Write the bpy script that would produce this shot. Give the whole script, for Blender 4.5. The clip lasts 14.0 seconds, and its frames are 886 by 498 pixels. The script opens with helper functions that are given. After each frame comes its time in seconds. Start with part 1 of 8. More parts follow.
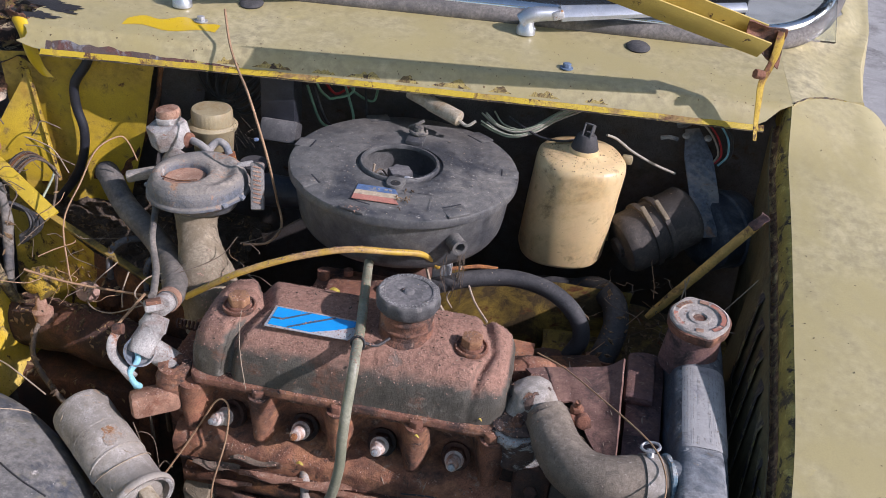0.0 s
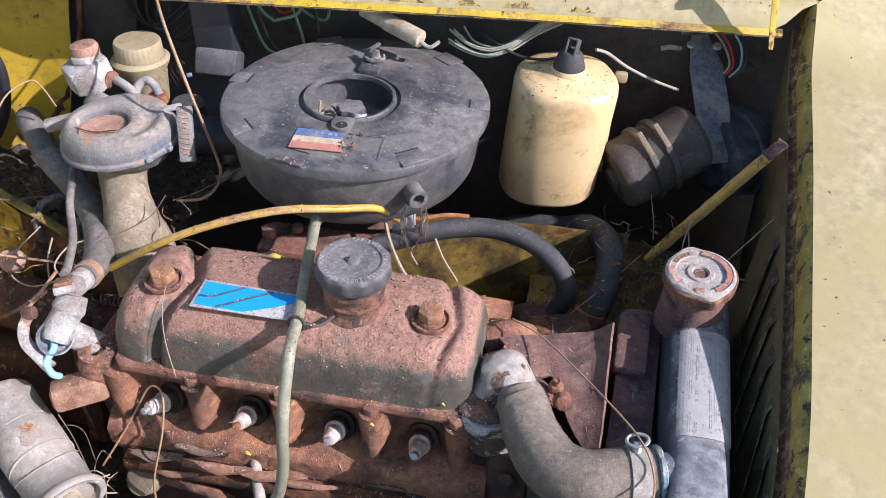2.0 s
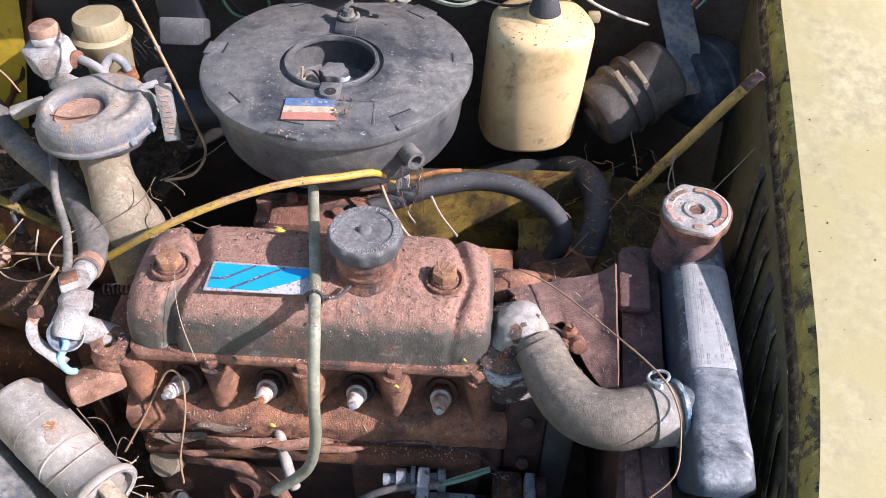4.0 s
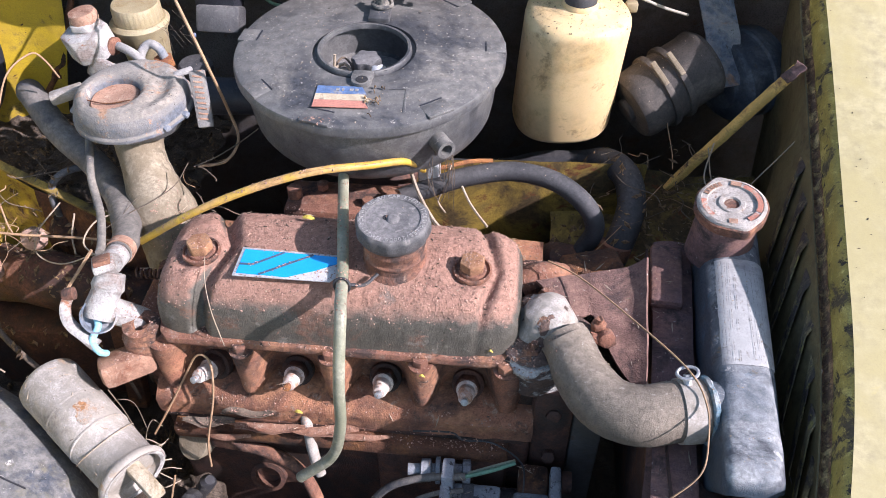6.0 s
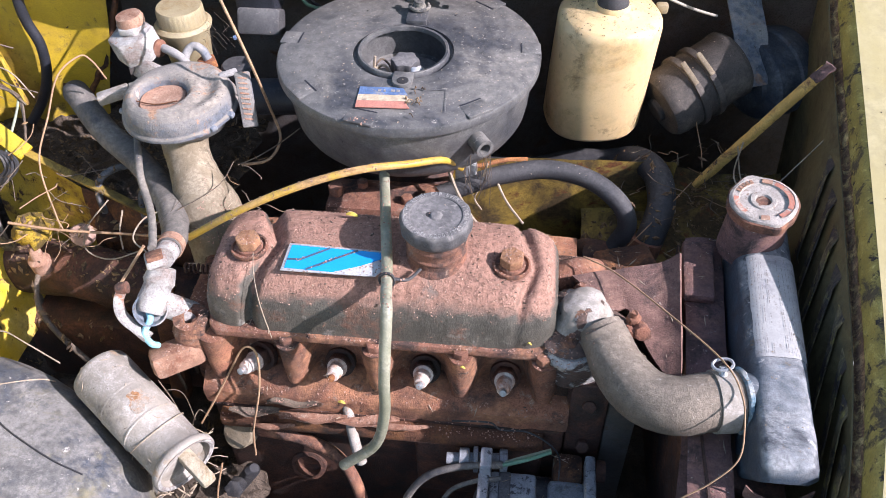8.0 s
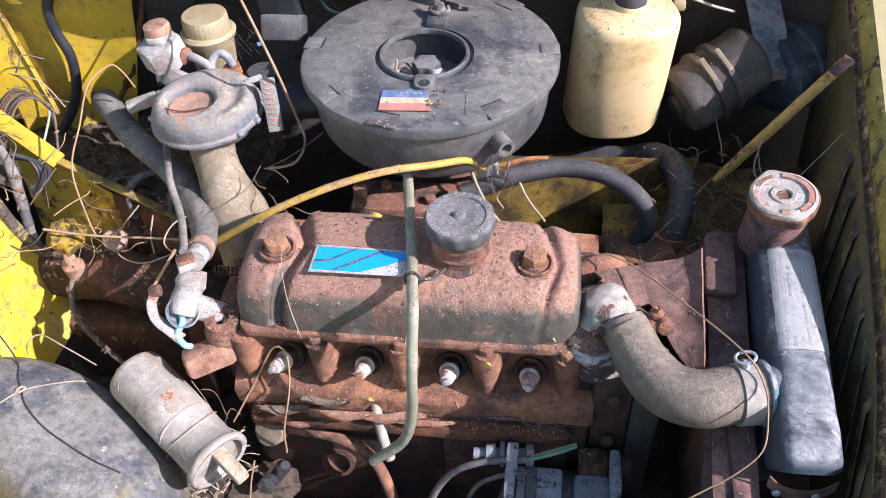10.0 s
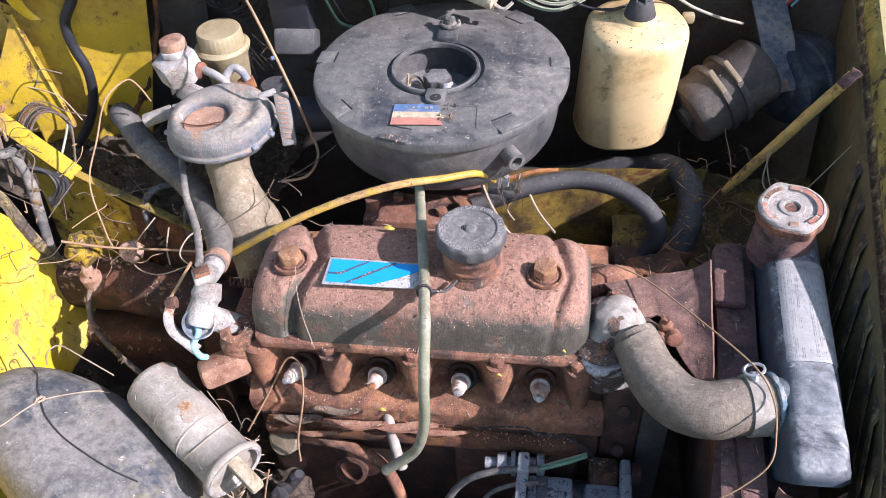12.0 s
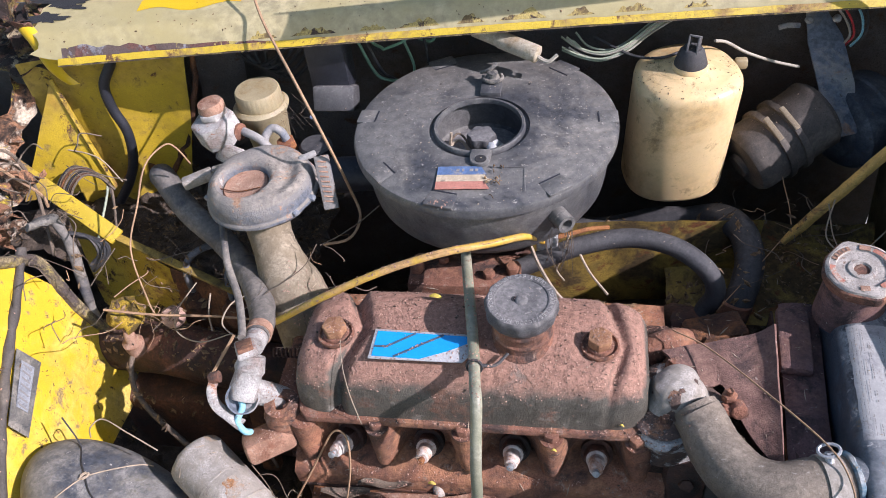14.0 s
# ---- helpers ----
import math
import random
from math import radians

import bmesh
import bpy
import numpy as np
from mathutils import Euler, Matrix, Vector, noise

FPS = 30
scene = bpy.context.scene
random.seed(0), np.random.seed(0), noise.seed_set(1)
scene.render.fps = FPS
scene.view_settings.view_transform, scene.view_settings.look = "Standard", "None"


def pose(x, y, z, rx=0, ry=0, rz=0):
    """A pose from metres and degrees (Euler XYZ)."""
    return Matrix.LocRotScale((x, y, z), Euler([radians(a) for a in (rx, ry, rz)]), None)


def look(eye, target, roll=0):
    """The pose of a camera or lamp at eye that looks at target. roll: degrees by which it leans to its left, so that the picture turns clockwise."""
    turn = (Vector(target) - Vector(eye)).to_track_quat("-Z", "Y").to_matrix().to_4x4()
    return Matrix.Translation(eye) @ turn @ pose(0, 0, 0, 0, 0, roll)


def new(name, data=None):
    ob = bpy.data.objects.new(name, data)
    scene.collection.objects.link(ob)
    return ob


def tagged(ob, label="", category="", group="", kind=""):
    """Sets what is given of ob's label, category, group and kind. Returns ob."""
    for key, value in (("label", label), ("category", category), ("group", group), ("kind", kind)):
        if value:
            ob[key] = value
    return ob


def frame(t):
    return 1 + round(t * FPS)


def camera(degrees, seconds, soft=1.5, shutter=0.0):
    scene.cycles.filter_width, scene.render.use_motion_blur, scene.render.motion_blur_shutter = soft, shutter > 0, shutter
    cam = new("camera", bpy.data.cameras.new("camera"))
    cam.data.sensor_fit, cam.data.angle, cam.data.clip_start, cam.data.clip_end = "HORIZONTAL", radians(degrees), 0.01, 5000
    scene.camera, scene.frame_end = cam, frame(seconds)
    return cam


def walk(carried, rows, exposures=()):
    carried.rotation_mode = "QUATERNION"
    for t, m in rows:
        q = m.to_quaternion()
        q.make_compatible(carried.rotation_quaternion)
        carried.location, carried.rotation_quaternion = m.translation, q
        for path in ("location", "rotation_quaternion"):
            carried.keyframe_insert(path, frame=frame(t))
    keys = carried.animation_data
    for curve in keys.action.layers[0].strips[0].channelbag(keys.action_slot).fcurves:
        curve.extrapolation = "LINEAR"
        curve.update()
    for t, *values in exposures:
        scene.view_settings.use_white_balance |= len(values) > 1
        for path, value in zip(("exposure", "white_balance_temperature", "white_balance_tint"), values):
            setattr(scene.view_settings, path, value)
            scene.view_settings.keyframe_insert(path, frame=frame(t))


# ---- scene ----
cam = camera(56.0, 14.0, 0.6)
PATH = [
    (0, (0.163, -0.658, 1.313), (-0.04, 1.022, 0.248), 5.8),
    (0.5, (0.144, -0.68, 1.313), (-0.038, 0.991, 0.23), 6.1),
    (1, (0.159, -0.69, 1.316), (0.008, 0.939, 0.166), 4.3),
    (1.5, (0.214, -0.643, 1.305), (0.08, 0.935, 0.084), 2.1),
    (2, (0.208, -0.506, 1.293), (-0.026, 1.015, 0.015), 2.2),
    (2.5, (0.177, -0.479, 1.297), (-0.161, 0.964, -0.047), 0.5),
    (3, (0.137, -0.491, 1.309), (-0.004, 0.971, -0.048), 0.5),
    (3.2, (0.14, -0.508, 1.313), (0.093, 0.939, -0.066), 1.7),
    (5.5, (0.143, -0.49, 1.325), (0.019, 0.919, -0.089), -0.9),
    (6, (0.151, -0.501, 1.316), (-0.002, 0.903, -0.1), -0.5),
    (6.5, (0.167, -0.517, 1.313), (0.011, 0.884, -0.105), 0.4),
    (7, (0.151, -0.519, 1.315), (-0.001, 0.876, -0.11), 0.1),
    (7.5, (0.128, -0.525, 1.325), (-0.028, 0.87, -0.1), -0.5),
    (8, (0.126, -0.522, 1.334), (-0.051, 0.873, -0.088), -1.2),
    (10.5, (0.122, -0.533, 1.346), (-0.11, 0.852, -0.078), -3.9),
    (11, (0.115, -0.529, 1.349), (-0.122, 0.855, -0.075), -4.1),
    (11.5, (0.116, -0.532, 1.355), (-0.125, 0.852, -0.068), -4.1),
    (12, (0.124, -0.533, 1.359), (-0.127, 0.856, -0.059), -4.4),
    (12.5, (0.129, -0.534, 1.351), (-0.129, 0.854, -0.065), -4.6),
    (13, (0.128, -0.514, 1.355), (-0.144, 0.869, -0.065), -4.7),
    (13.5, (0.123, -0.481, 1.377), (-0.203, 0.896, -0.037), -6.8),
    (14, (0.108, -0.477, 1.377), (-0.232, 0.921, -0.013), -8.0),
]
walk(cam, [(t, look(eye, target, roll)) for t, eye, target, roll in PATH], ((0, 0.10), (0.5, 0.25), (1.0, 0.4), (1.5, 0.5), (2.5, 0.8), (3.2, 0.86), (5.5, 0.92), (8.0, 0.97), (11.0, 0.95), (13.0, 0.87), (14.0, 0.56)))

# ---- light ----
SUN = Vector((1.0, -0.26, 0.715)).normalized()
world = bpy.data.worlds.new("sky")
scene.world = world
world.use_nodes = True
wt = world.node_tree
sky = wt.nodes.new("ShaderNodeTexSky")
sky.sky_type, sky.sun_disc = "NISHITA", False
sky.sun_elevation, sky.sun_rotation = math.asin(SUN.z), math.atan2(SUN.x, SUN.y)
wt.links.new(sky.outputs[0], wt.nodes["Background"].inputs[0])
wt.nodes["Background"].inputs[1].default_value = 0.135
sun = new("sun", bpy.data.lights.new("sun", "SUN"))
sun.data.energy, sun.data.angle, sun.data.color = 5.0, radians(0.55), (1.0, 0.918, 1.02)
sun.matrix_world = Matrix.Translation((3, -1, 4)) @ SUN.to_track_quat("Z", "Y").to_matrix().to_4x4()

# ---- materials ----


def node(t, kind, **sets):
    n = t.nodes.new(kind)
    for k, v in sets.items():
        if k in n.inputs:
            n.inputs[k].default_value = v
    return n


def noise_of(t, co, scale, detail=6, rough=0.6, warp=0.0):
    n = node(t, "ShaderNodeTexNoise", Scale=scale, Detail=detail, Roughness=rough, Distortion=warp)
    t.links.new(co, n.inputs["Vector"])
    return n.outputs["Fac"]


def stepped(t, value, lo, hi):
    n = node(t, "ShaderNodeMapRange", **{"From Min": lo, "From Max": hi})
    t.links.new(value, n.inputs["Value"])
    return n.outputs["Result"]


def product(t, a, b):
    n = t.nodes.new("ShaderNodeMath")
    n.operation = "MULTIPLY"
    t.links.new(a, n.inputs[0])
    t.links.new(b, n.inputs[1])
    return n.outputs[0]


def blended(t, fac, a, b):
    n = t.nodes.new("ShaderNodeMix")
    n.data_type = "RGBA"
    t.links.new(fac, n.inputs["Factor"])
    for v, slot in ((a, 6), (b, 7)):
        if isinstance(v, bpy.types.NodeSocket):
            t.links.new(v, n.inputs[slot])
        else:
            n.inputs[slot].default_value = (*v, 1)
    return n.outputs[2]


def mixed(t, fac, a, b):
    n = t.nodes.new("ShaderNodeMix")
    t.links.new(fac, n.inputs["Factor"])
    for v, slot in ((a, 2), (b, 3)):
        if isinstance(v, bpy.types.NodeSocket):
            t.links.new(v, n.inputs[slot])
        else:
            n.inputs[slot].default_value = v
    return n.outputs[0]


def surface(name, base, rough=0.6, metal=0.0, var=0.25, grain=60.0, layers=(), bump=0.25, fine=420.0, stretch=(1, 1, 1), coat=0.0, thin=0.0, weave=0.0):
    """layers: (colour, noise scale, from, to, roughness, metal[, only on upward faces, raise])."""
    m = bpy.data.materials.new(name)
    m.use_nodes = True
    t = m.node_tree
    b = t.nodes["Principled BSDF"]
    geo = t.nodes.new("ShaderNodeNewGeometry")
    tex = t.nodes.new("ShaderNodeTexCoord")
    info = t.nodes.new("ShaderNodeObjectInfo")
    mp = t.nodes.new("ShaderNodeMapping")
    mp.inputs["Scale"].default_value = stretch
    t.links.new(tex.outputs["Object"], mp.inputs[0])
    shift = t.nodes.new("ShaderNodeVectorMath")
    shift.operation = "MULTIPLY_ADD"
    t.links.new(info.outputs["Random"], shift.inputs[0])
    shift.inputs[1].default_value = (3.1, 1.7, 2.3)
    t.links.new(mp.outputs[0], shift.inputs[2])
    co = shift.outputs[0]
    up = node(t, "ShaderNodeSeparateXYZ")
    t.links.new(geo.outputs["Normal"], up.inputs[0])
    light = tuple(min(1, c * (1 + var)) for c in base)
    dark = tuple(c * (1 - var) for c in base)
    col = blended(t, stepped(t, noise_of(t, co, grain, 8, 0.68), 0.36, 0.64), dark, light)
    col = blended(t, stepped(t, noise_of(t, co, 620, 3, 0.6), 0.46, 0.70), col, tuple(max(0, c * (1 - 1.3 * var)) for c in base))
    col = blended(t, stepped(t, noise_of(t, co, 470, 4, 0.7), 0.60, 0.68), col, tuple(min(1, c * (1 + 1.1 * var)) for c in base))
    r, mt = rough, metal
    height = mixed(t, noise_of(t, co, fine * 0.18, 4, 0.6), noise_of(t, co, fine, 6, 0.75), noise_of(t, co, fine * 2.5, 3, 0.6))
    if weave:
        for turn in (0.0, 1.2):
            wv = node(t, "ShaderNodeTexWave", Scale=weave, Distortion=1.0)
            wm = t.nodes.new("ShaderNodeMapping")
            wm.inputs["Rotation"].default_value = (0.5, turn, 0.6 + turn)
            t.links.new(co, wm.inputs[0])
            t.links.new(wm.outputs[0], wv.inputs["Vector"])
            ad = t.nodes.new("ShaderNodeMath")
            ad.operation = "MULTIPLY_ADD"
            t.links.new(wv.outputs["Fac"], ad.inputs[0])
            ad.inputs[1].default_value = 0.045
            t.links.new(height, ad.inputs[2])
            height = ad.outputs[0]
    for lay in layers:
        c, sc, lo, hi, lr, lm = lay[:6]
        fac = stepped(t, noise_of(t, co, sc, 10, 0.72, 0.4), lo - 0.035, hi - 0.055)
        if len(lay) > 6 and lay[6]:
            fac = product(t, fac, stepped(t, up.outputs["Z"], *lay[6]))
        speck = blended(t, stepped(t, noise_of(t, co, sc * 9 + 40, 5, 0.7), 0.36, 0.64), tuple(v * 0.62 for v in c), tuple(min(1, v * 1.25) for v in c))
        col = blended(t, fac, col, speck)
        r = mixed(t, fac, r, lr)
        mt = mixed(t, fac, mt, lm)
        if len(lay) > 7:
            add = t.nodes.new("ShaderNodeMath")
            add.operation = "MULTIPLY_ADD"
            t.links.new(fac, add.inputs[0])
            add.inputs[1].default_value = lay[7]
            t.links.new(height, add.inputs[2])
            height = add.outputs[0]
    t.links.new(col, b.inputs["Base Color"])
    for v, slot in ((r, "Roughness"), (mt, "Metallic")):
        if isinstance(v, bpy.types.NodeSocket):
            t.links.new(v, b.inputs[slot])
        else:
            b.inputs[slot].default_value = v
    b.inputs["Coat Weight"].default_value = coat
    b.inputs["Subsurface Weight"].default_value = thin
    if thin:
        b.inputs["Subsurface Radius"].default_value = (0.02, 0.012, 0.006)
    bp = node(t, "ShaderNodeBump", Strength=min(1.0, bump * 1.6), Distance=0.003)
    t.links.new(height, bp.inputs["Height"])
    t.links.new(bp.outputs[0], b.inputs["Normal"])
    return m


DIRT = (0.13, 0.10, 0.075)
UPF = (0.2, 0.9)
M = {}
M["cream_paint"] = surface("faded_cream_yellow_paint", (0.375, 0.316, 0.145), 0.42, 0, 0.05, 9, [
    ((0.395, 0.343, 0.20), 5, 0.45, 0.7, 0.55, 0), ((0.50, 0.385, 0.06), 4.5, 0.68, 0.80, 0.4, 0),
    ((0.27, 0.235, 0.125), 26, 0.70, 0.90, 0.8, 0), ((0.07, 0.06, 0.04), 75, 0.72, 0.78, 0.9, 0)], 0.06, 300)
M["cream_paint"].node_tree.nodes["Principled BSDF"].inputs["Specular IOR Level"].default_value = 0.95
M["yellow_paint"] = surface("bright_yellow_paint", (0.56, 0.385, 0.028), 0.35, 0, 0.10, 12, [
    ((0.58, 0.45, 0.14), 7, 0.50, 0.72, 0.5, 0), ((0.42, 0.29, 0.05), 9, 0.56, 0.76, 0.6, 0), ((0.20, 0.08, 0.02), 17, 0.68, 0.73, 0.9, 0, None, -0.4), ((0.26, 0.18, 0.07), 48, 0.60, 0.68, 0.8, 0),
    ((0.09, 0.055, 0.03), 110, 0.64, 0.70, 0.9, 0)], 0.15, 300)
M["corner_yellow"] = surface("stained_bright_yellow_paint", (0.52, 0.36, 0.028), 0.45, 0, 0.14, 12, [
    ((0.36, 0.24, 0.05), 6, 0.46, 0.66, 0.6, 0), ((0.36, 0.19, 0.04), 9, 0.58, 0.76, 0.85, 0), ((0.14, 0.07, 0.03), 26, 0.66, 0.72, 0.9, 0, None, -0.3), ((0.30, 0.21, 0.05), 55, 0.60, 0.70, 0.85, 0),
    ((0.08, 0.05, 0.03), 120, 0.68, 0.73, 0.9, 0)], 0.2, 300)
M["old_yellow"] = surface("dirty_olive_yellow_paint", (0.33, 0.225, 0.045), 0.6, 0, 0.25, 14, [
    ((0.09, 0.06, 0.025), 16, 0.45, 0.62, 0.85, 0), ((0.15, 0.055, 0.02), 30, 0.6, 0.68, 0.9, 0)], 0.2, 350)
M["rusty_yellow"] = surface("rust_eaten_yellow_paint", (0.46, 0.31, 0.03), 0.5, 0, 0.2, 14, [
    ((0.15, 0.065, 0.035), 14, 0.54, 0.66, 0.9, 0, None, -0.5), ((0.06, 0.03, 0.02), 40, 0.58, 0.66, 0.95, 0)], 0.35, 300)
M["seam"] = surface("mottled_black_and_brown_gutter", (0.31, 0.245, 0.13), 0.85, 0, 0.4, 50, [
    ((0.085, 0.066, 0.058), 38, 0.46, 0.60, 0.9, 0, None, 0.5), ((0.40, 0.32, 0.10), 70, 0.60, 0.68, 0.8, 0)], 0.6, 220)
M["gutter"] = surface("mottled_yellow_and_brown_gutter", (0.62, 0.42, 0.18), 0.8, 0, 0.35, 90, [
    ((0.16, 0.085, 0.050), 75, 0.46, 0.56, 0.9, 0, None, 0.5), ((0.38, 0.22, 0.11), 130, 0.54, 0.64, 0.8, 0)], 0.6, 220)
M["rust"] = surface("brown_rusted_iron", (0.235, 0.106, 0.068), 0.88, 0.0, 0.32, 45, [
    ((0.37, 0.18, 0.10), 18, 0.52, 0.70, 0.9, 0), ((0.060, 0.037, 0.031), 26, 0.51, 0.66, 0.85, 0),
    ((0.30, 0.20, 0.15), 90, 0.60, 0.72, 0.95, 0)], 0.5, 260)
M["rust_orange"] = surface("orange_rusted_steel", (0.36, 0.15, 0.05), 0.85, 0.0, 0.3, 90, [
    ((0.20, 0.08, 0.05), 60, 0.45, 0.65, 0.9, 0)], 0.4, 500)
M["rocker"] = surface("rusty_dark_enamelled_steel", (0.090, 0.082, 0.066), 0.5, 0.0, 0.35, 30, [
    ((0.17, 0.09, 0.06), 24, 0.58, 0.72, 0.85, 0, None, 0.3),
    ((0.325, 0.182, 0.134), 14, 0.22, 0.42, 0.95, 0, (0.38, 0.62), 0.4),
    ((0.22, 0.175, 0.145), 11, 0.62, 0.72, 0.7, 0, (0.2, 0.6), -0.3),
    ((0.355, 0.205, 0.152), 70, 0.52, 0.62, 0.95, 0, (0.35, 0.7), 1.0),
    ((0.20, 0.11, 0.08), 160, 0.60, 0.68, 0.9, 0, (0.3, 0.7), -0.8),
    ((0.42, 0.31, 0.24), 210, 0.67, 0.73, 0.9, 0, (0.3, 0.8), 0.7),
    ((0.20, 0.185, 0.16), 26, 0.60, 0.66, 0.6, 0, (0.35, 0.1)), ((0.26, 0.15, 0.11), 44, 0.62, 0.68, 0.9, 0, (0.4, 0.15), 0.4)], 0.30, 300)
M["dark_rust"] = surface("dark_oily_rusted_iron", (0.075, 0.036, 0.027), 0.75, 0.0, 0.4, 30, [
    ((0.17, 0.075, 0.045), 22, 0.50, 0.68, 0.85, 0), ((0.02, 0.015, 0.013), 14, 0.5, 0.7, 0.6, 0)], 0.45, 260)
M["black_plastic"] = surface("dusty_black_plastic", (0.118, 0.116, 0.113), 0.5, 0, 0.30, 90, [((0.205, 0.192, 0.172), 6, 0.42, 0.78, 0.75, 0, (0.2, 0.95)), ((0.080, 0.070, 0.058), 10, 0.58, 0.78, 0.9, 0),
    ((0.17, 0.166, 0.155), 120, 0.54, 0.68, 0.9, 0, (0.2, 0.9)), ((0.052, 0.054, 0.060), 9, 0.49, 0.66, 0.45, 0), ((0.21, 0.195, 0.17), 24, 0.62, 0.78, 0.9, 0, (0.1, 0.9)), ((0.32, 0.30, 0.27), 230, 0.63, 0.70, 0.9, 0, (0.0, 0.8), 0.3), ((0.022, 0.022, 0.023), 130, 0.69, 0.74, 0.8, 0)], 0.12, 420)
# darker copy of the black plastic, with shade put into its colour
M["black_shaded"] = surface("black_plastic_in_shade", (0.022, 0.024, 0.032), 0.5, 0, 0.3, 40, [
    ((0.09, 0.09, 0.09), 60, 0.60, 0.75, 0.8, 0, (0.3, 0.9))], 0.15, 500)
M["rubber"] = surface("dusty_black_rubber", (0.034, 0.034, 0.038), 0.65, 0, 0.25, 50, [
    ((0.115, 0.11, 0.108), 24, 0.44, 0.75, 0.85, 0, (0.1, 0.9))], 0.25, 450)
M["grey_rubber"] = surface("weathered_grey_rubber", (0.150, 0.122, 0.094), 0.8, 0, 0.3, 40, [
    ((0.30, 0.25, 0.195), 22, 0.42, 0.72, 0.9, 0, (0.0, 0.9)), ((0.42, 0.38, 0.33), 160, 0.64, 0.72, 0.9, 0, (0.2, 0.9))], 0.35, 480, weave=95.0)
M["tan_rubber"] = surface("dusty_tan_rubber", (0.215, 0.172, 0.115), 0.85, 0, 0.2, 40, [
    ((0.34, 0.285, 0.205), 30, 0.5, 0.7, 0.9, 0), ((0.16, 0.13, 0.09), 60, 0.60, 0.72, 0.9, 0)], 0.3, 420)
M["bottle"] = surface("yellowed_translucent_plastic", (0.66, 0.49, 0.265), 0.40, 0, 0.045, 14, [((0.62, 0.445, 0.22), 8, 0.50, 0.74, 0.45, 0),
    ((0.46, 0.30, 0.13), 12, 0.54, 0.76, 0.5, 0), ((0.26, 0.18, 0.09), 30, 0.60, 0.74, 0.8, 0), ((0.06, 0.045, 0.03), 150, 0.70, 0.74, 0.9, 0)], 0.05, 200, thin=0.15)
M["cream_plastic"] = surface("cream_plastic", (0.36, 0.30, 0.185), 0.45, 0, 0.12, 30, [
    ((0.30, 0.22, 0.11), 40, 0.55, 0.75, 0.8, 0)], 0.12, 400, thin=0.1)
M["grey_cast"] = surface("corroded_grey_cast_metal", (0.315, 0.305, 0.295), 0.7, 0.05, 0.16, 40, [
    ((0.40, 0.375, 0.34), 12, 0.44, 0.66, 0.9, 0, (0.25, 0.8)), ((0.155, 0.18, 0.22), 15, 0.50, 0.62, 0.7, 0.1), ((0.42, 0.25, 0.16), 22, 0.60, 0.70, 0.9, 0), ((0.11, 0.10, 0.09), 170, 0.66, 0.71, 0.9, 0)], 0.3, 300)
# rust-spotted grey, paler on upward faces, darker and bluer on steep ones
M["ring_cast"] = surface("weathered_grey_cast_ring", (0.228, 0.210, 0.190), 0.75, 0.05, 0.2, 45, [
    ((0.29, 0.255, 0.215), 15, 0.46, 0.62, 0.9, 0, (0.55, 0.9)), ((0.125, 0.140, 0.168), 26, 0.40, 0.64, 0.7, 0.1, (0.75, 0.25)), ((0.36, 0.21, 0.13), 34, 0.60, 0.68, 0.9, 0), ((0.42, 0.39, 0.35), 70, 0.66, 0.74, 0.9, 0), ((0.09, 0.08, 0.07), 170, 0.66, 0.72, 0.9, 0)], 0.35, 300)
M["scaled_cast"] = surface("rusty_casting_with_white_scale", (0.15, 0.098, 0.078), 0.88, 0, 0.35, 50, [
    ((0.085, 0.06, 0.055), 22, 0.48, 0.62, 0.9, 0), ((0.46, 0.44, 0.42), 30, 0.545, 0.60, 0.9, 0, None, 0.5), ((0.34, 0.17, 0.10), 60, 0.62, 0.70, 0.9, 0)], 0.6, 300)
M["pale_alu"] = surface("pitted_pale_aluminium", (0.34, 0.355, 0.385), 0.55, 0.1, 0.18, 60, [
    ((0.20, 0.20, 0.21), 22, 0.50, 0.68, 0.7, 0), ((0.08, 0.08, 0.09), 130, 0.58, 0.66, 0.8, 0, None, -0.4)], 0.3, 420)
M["blue_crust"] = surface("pale_blue_corrosion", (0.16, 0.27, 0.34), 0.9, 0, 0.3, 70, [((0.36, 0.38, 0.38), 40, 0.52, 0.64, 0.9, 0), ((0.07, 0.09, 0.11), 60, 0.58, 0.66, 0.9, 0)], 0.4, 300)
M["head_rust"] = surface("streaked_brown_rusted_iron", (0.29, 0.125, 0.073), 0.88, 0, 0.34, 40, [
    ((0.42, 0.20, 0.105), 15, 0.50, 0.66, 0.9, 0), ((0.075, 0.043, 0.034), 17, 0.48, 0.70, 0.85, 0), ((0.05, 0.034, 0.028), 45, 0.60, 0.72, 0.8, 0),
    ((0.34, 0.23, 0.17), 90, 0.61, 0.72, 0.95, 0)], 0.5, 240)
M["white_cast"] = surface("white_corroded_aluminium", (0.50, 0.48, 0.455), 0.85, 0.05, 0.25, 70, [
    ((0.34, 0.28, 0.25), 45, 0.52, 0.66, 0.9, 0, None, 0.4), ((0.36, 0.17, 0.10), 38, 0.64, 0.72, 0.9, 0)], 0.6, 380)
M["alu"] = surface("dusty_cast_aluminium", (0.26, 0.275, 0.30), 0.6, 0.25, 0.25, 60, [
    ((0.12, 0.12, 0.13), 60, 0.55, 0.7, 0.8, 0)], 0.3, 420)
M["zinc"] = surface("dull_zinc_plated_steel", (0.45, 0.46, 0.47), 0.5, 0.6, 0.2, 60, [
    ((0.40, 0.22, 0.10), 60, 0.62, 0.72, 0.9, 0)], 0.2, 500)
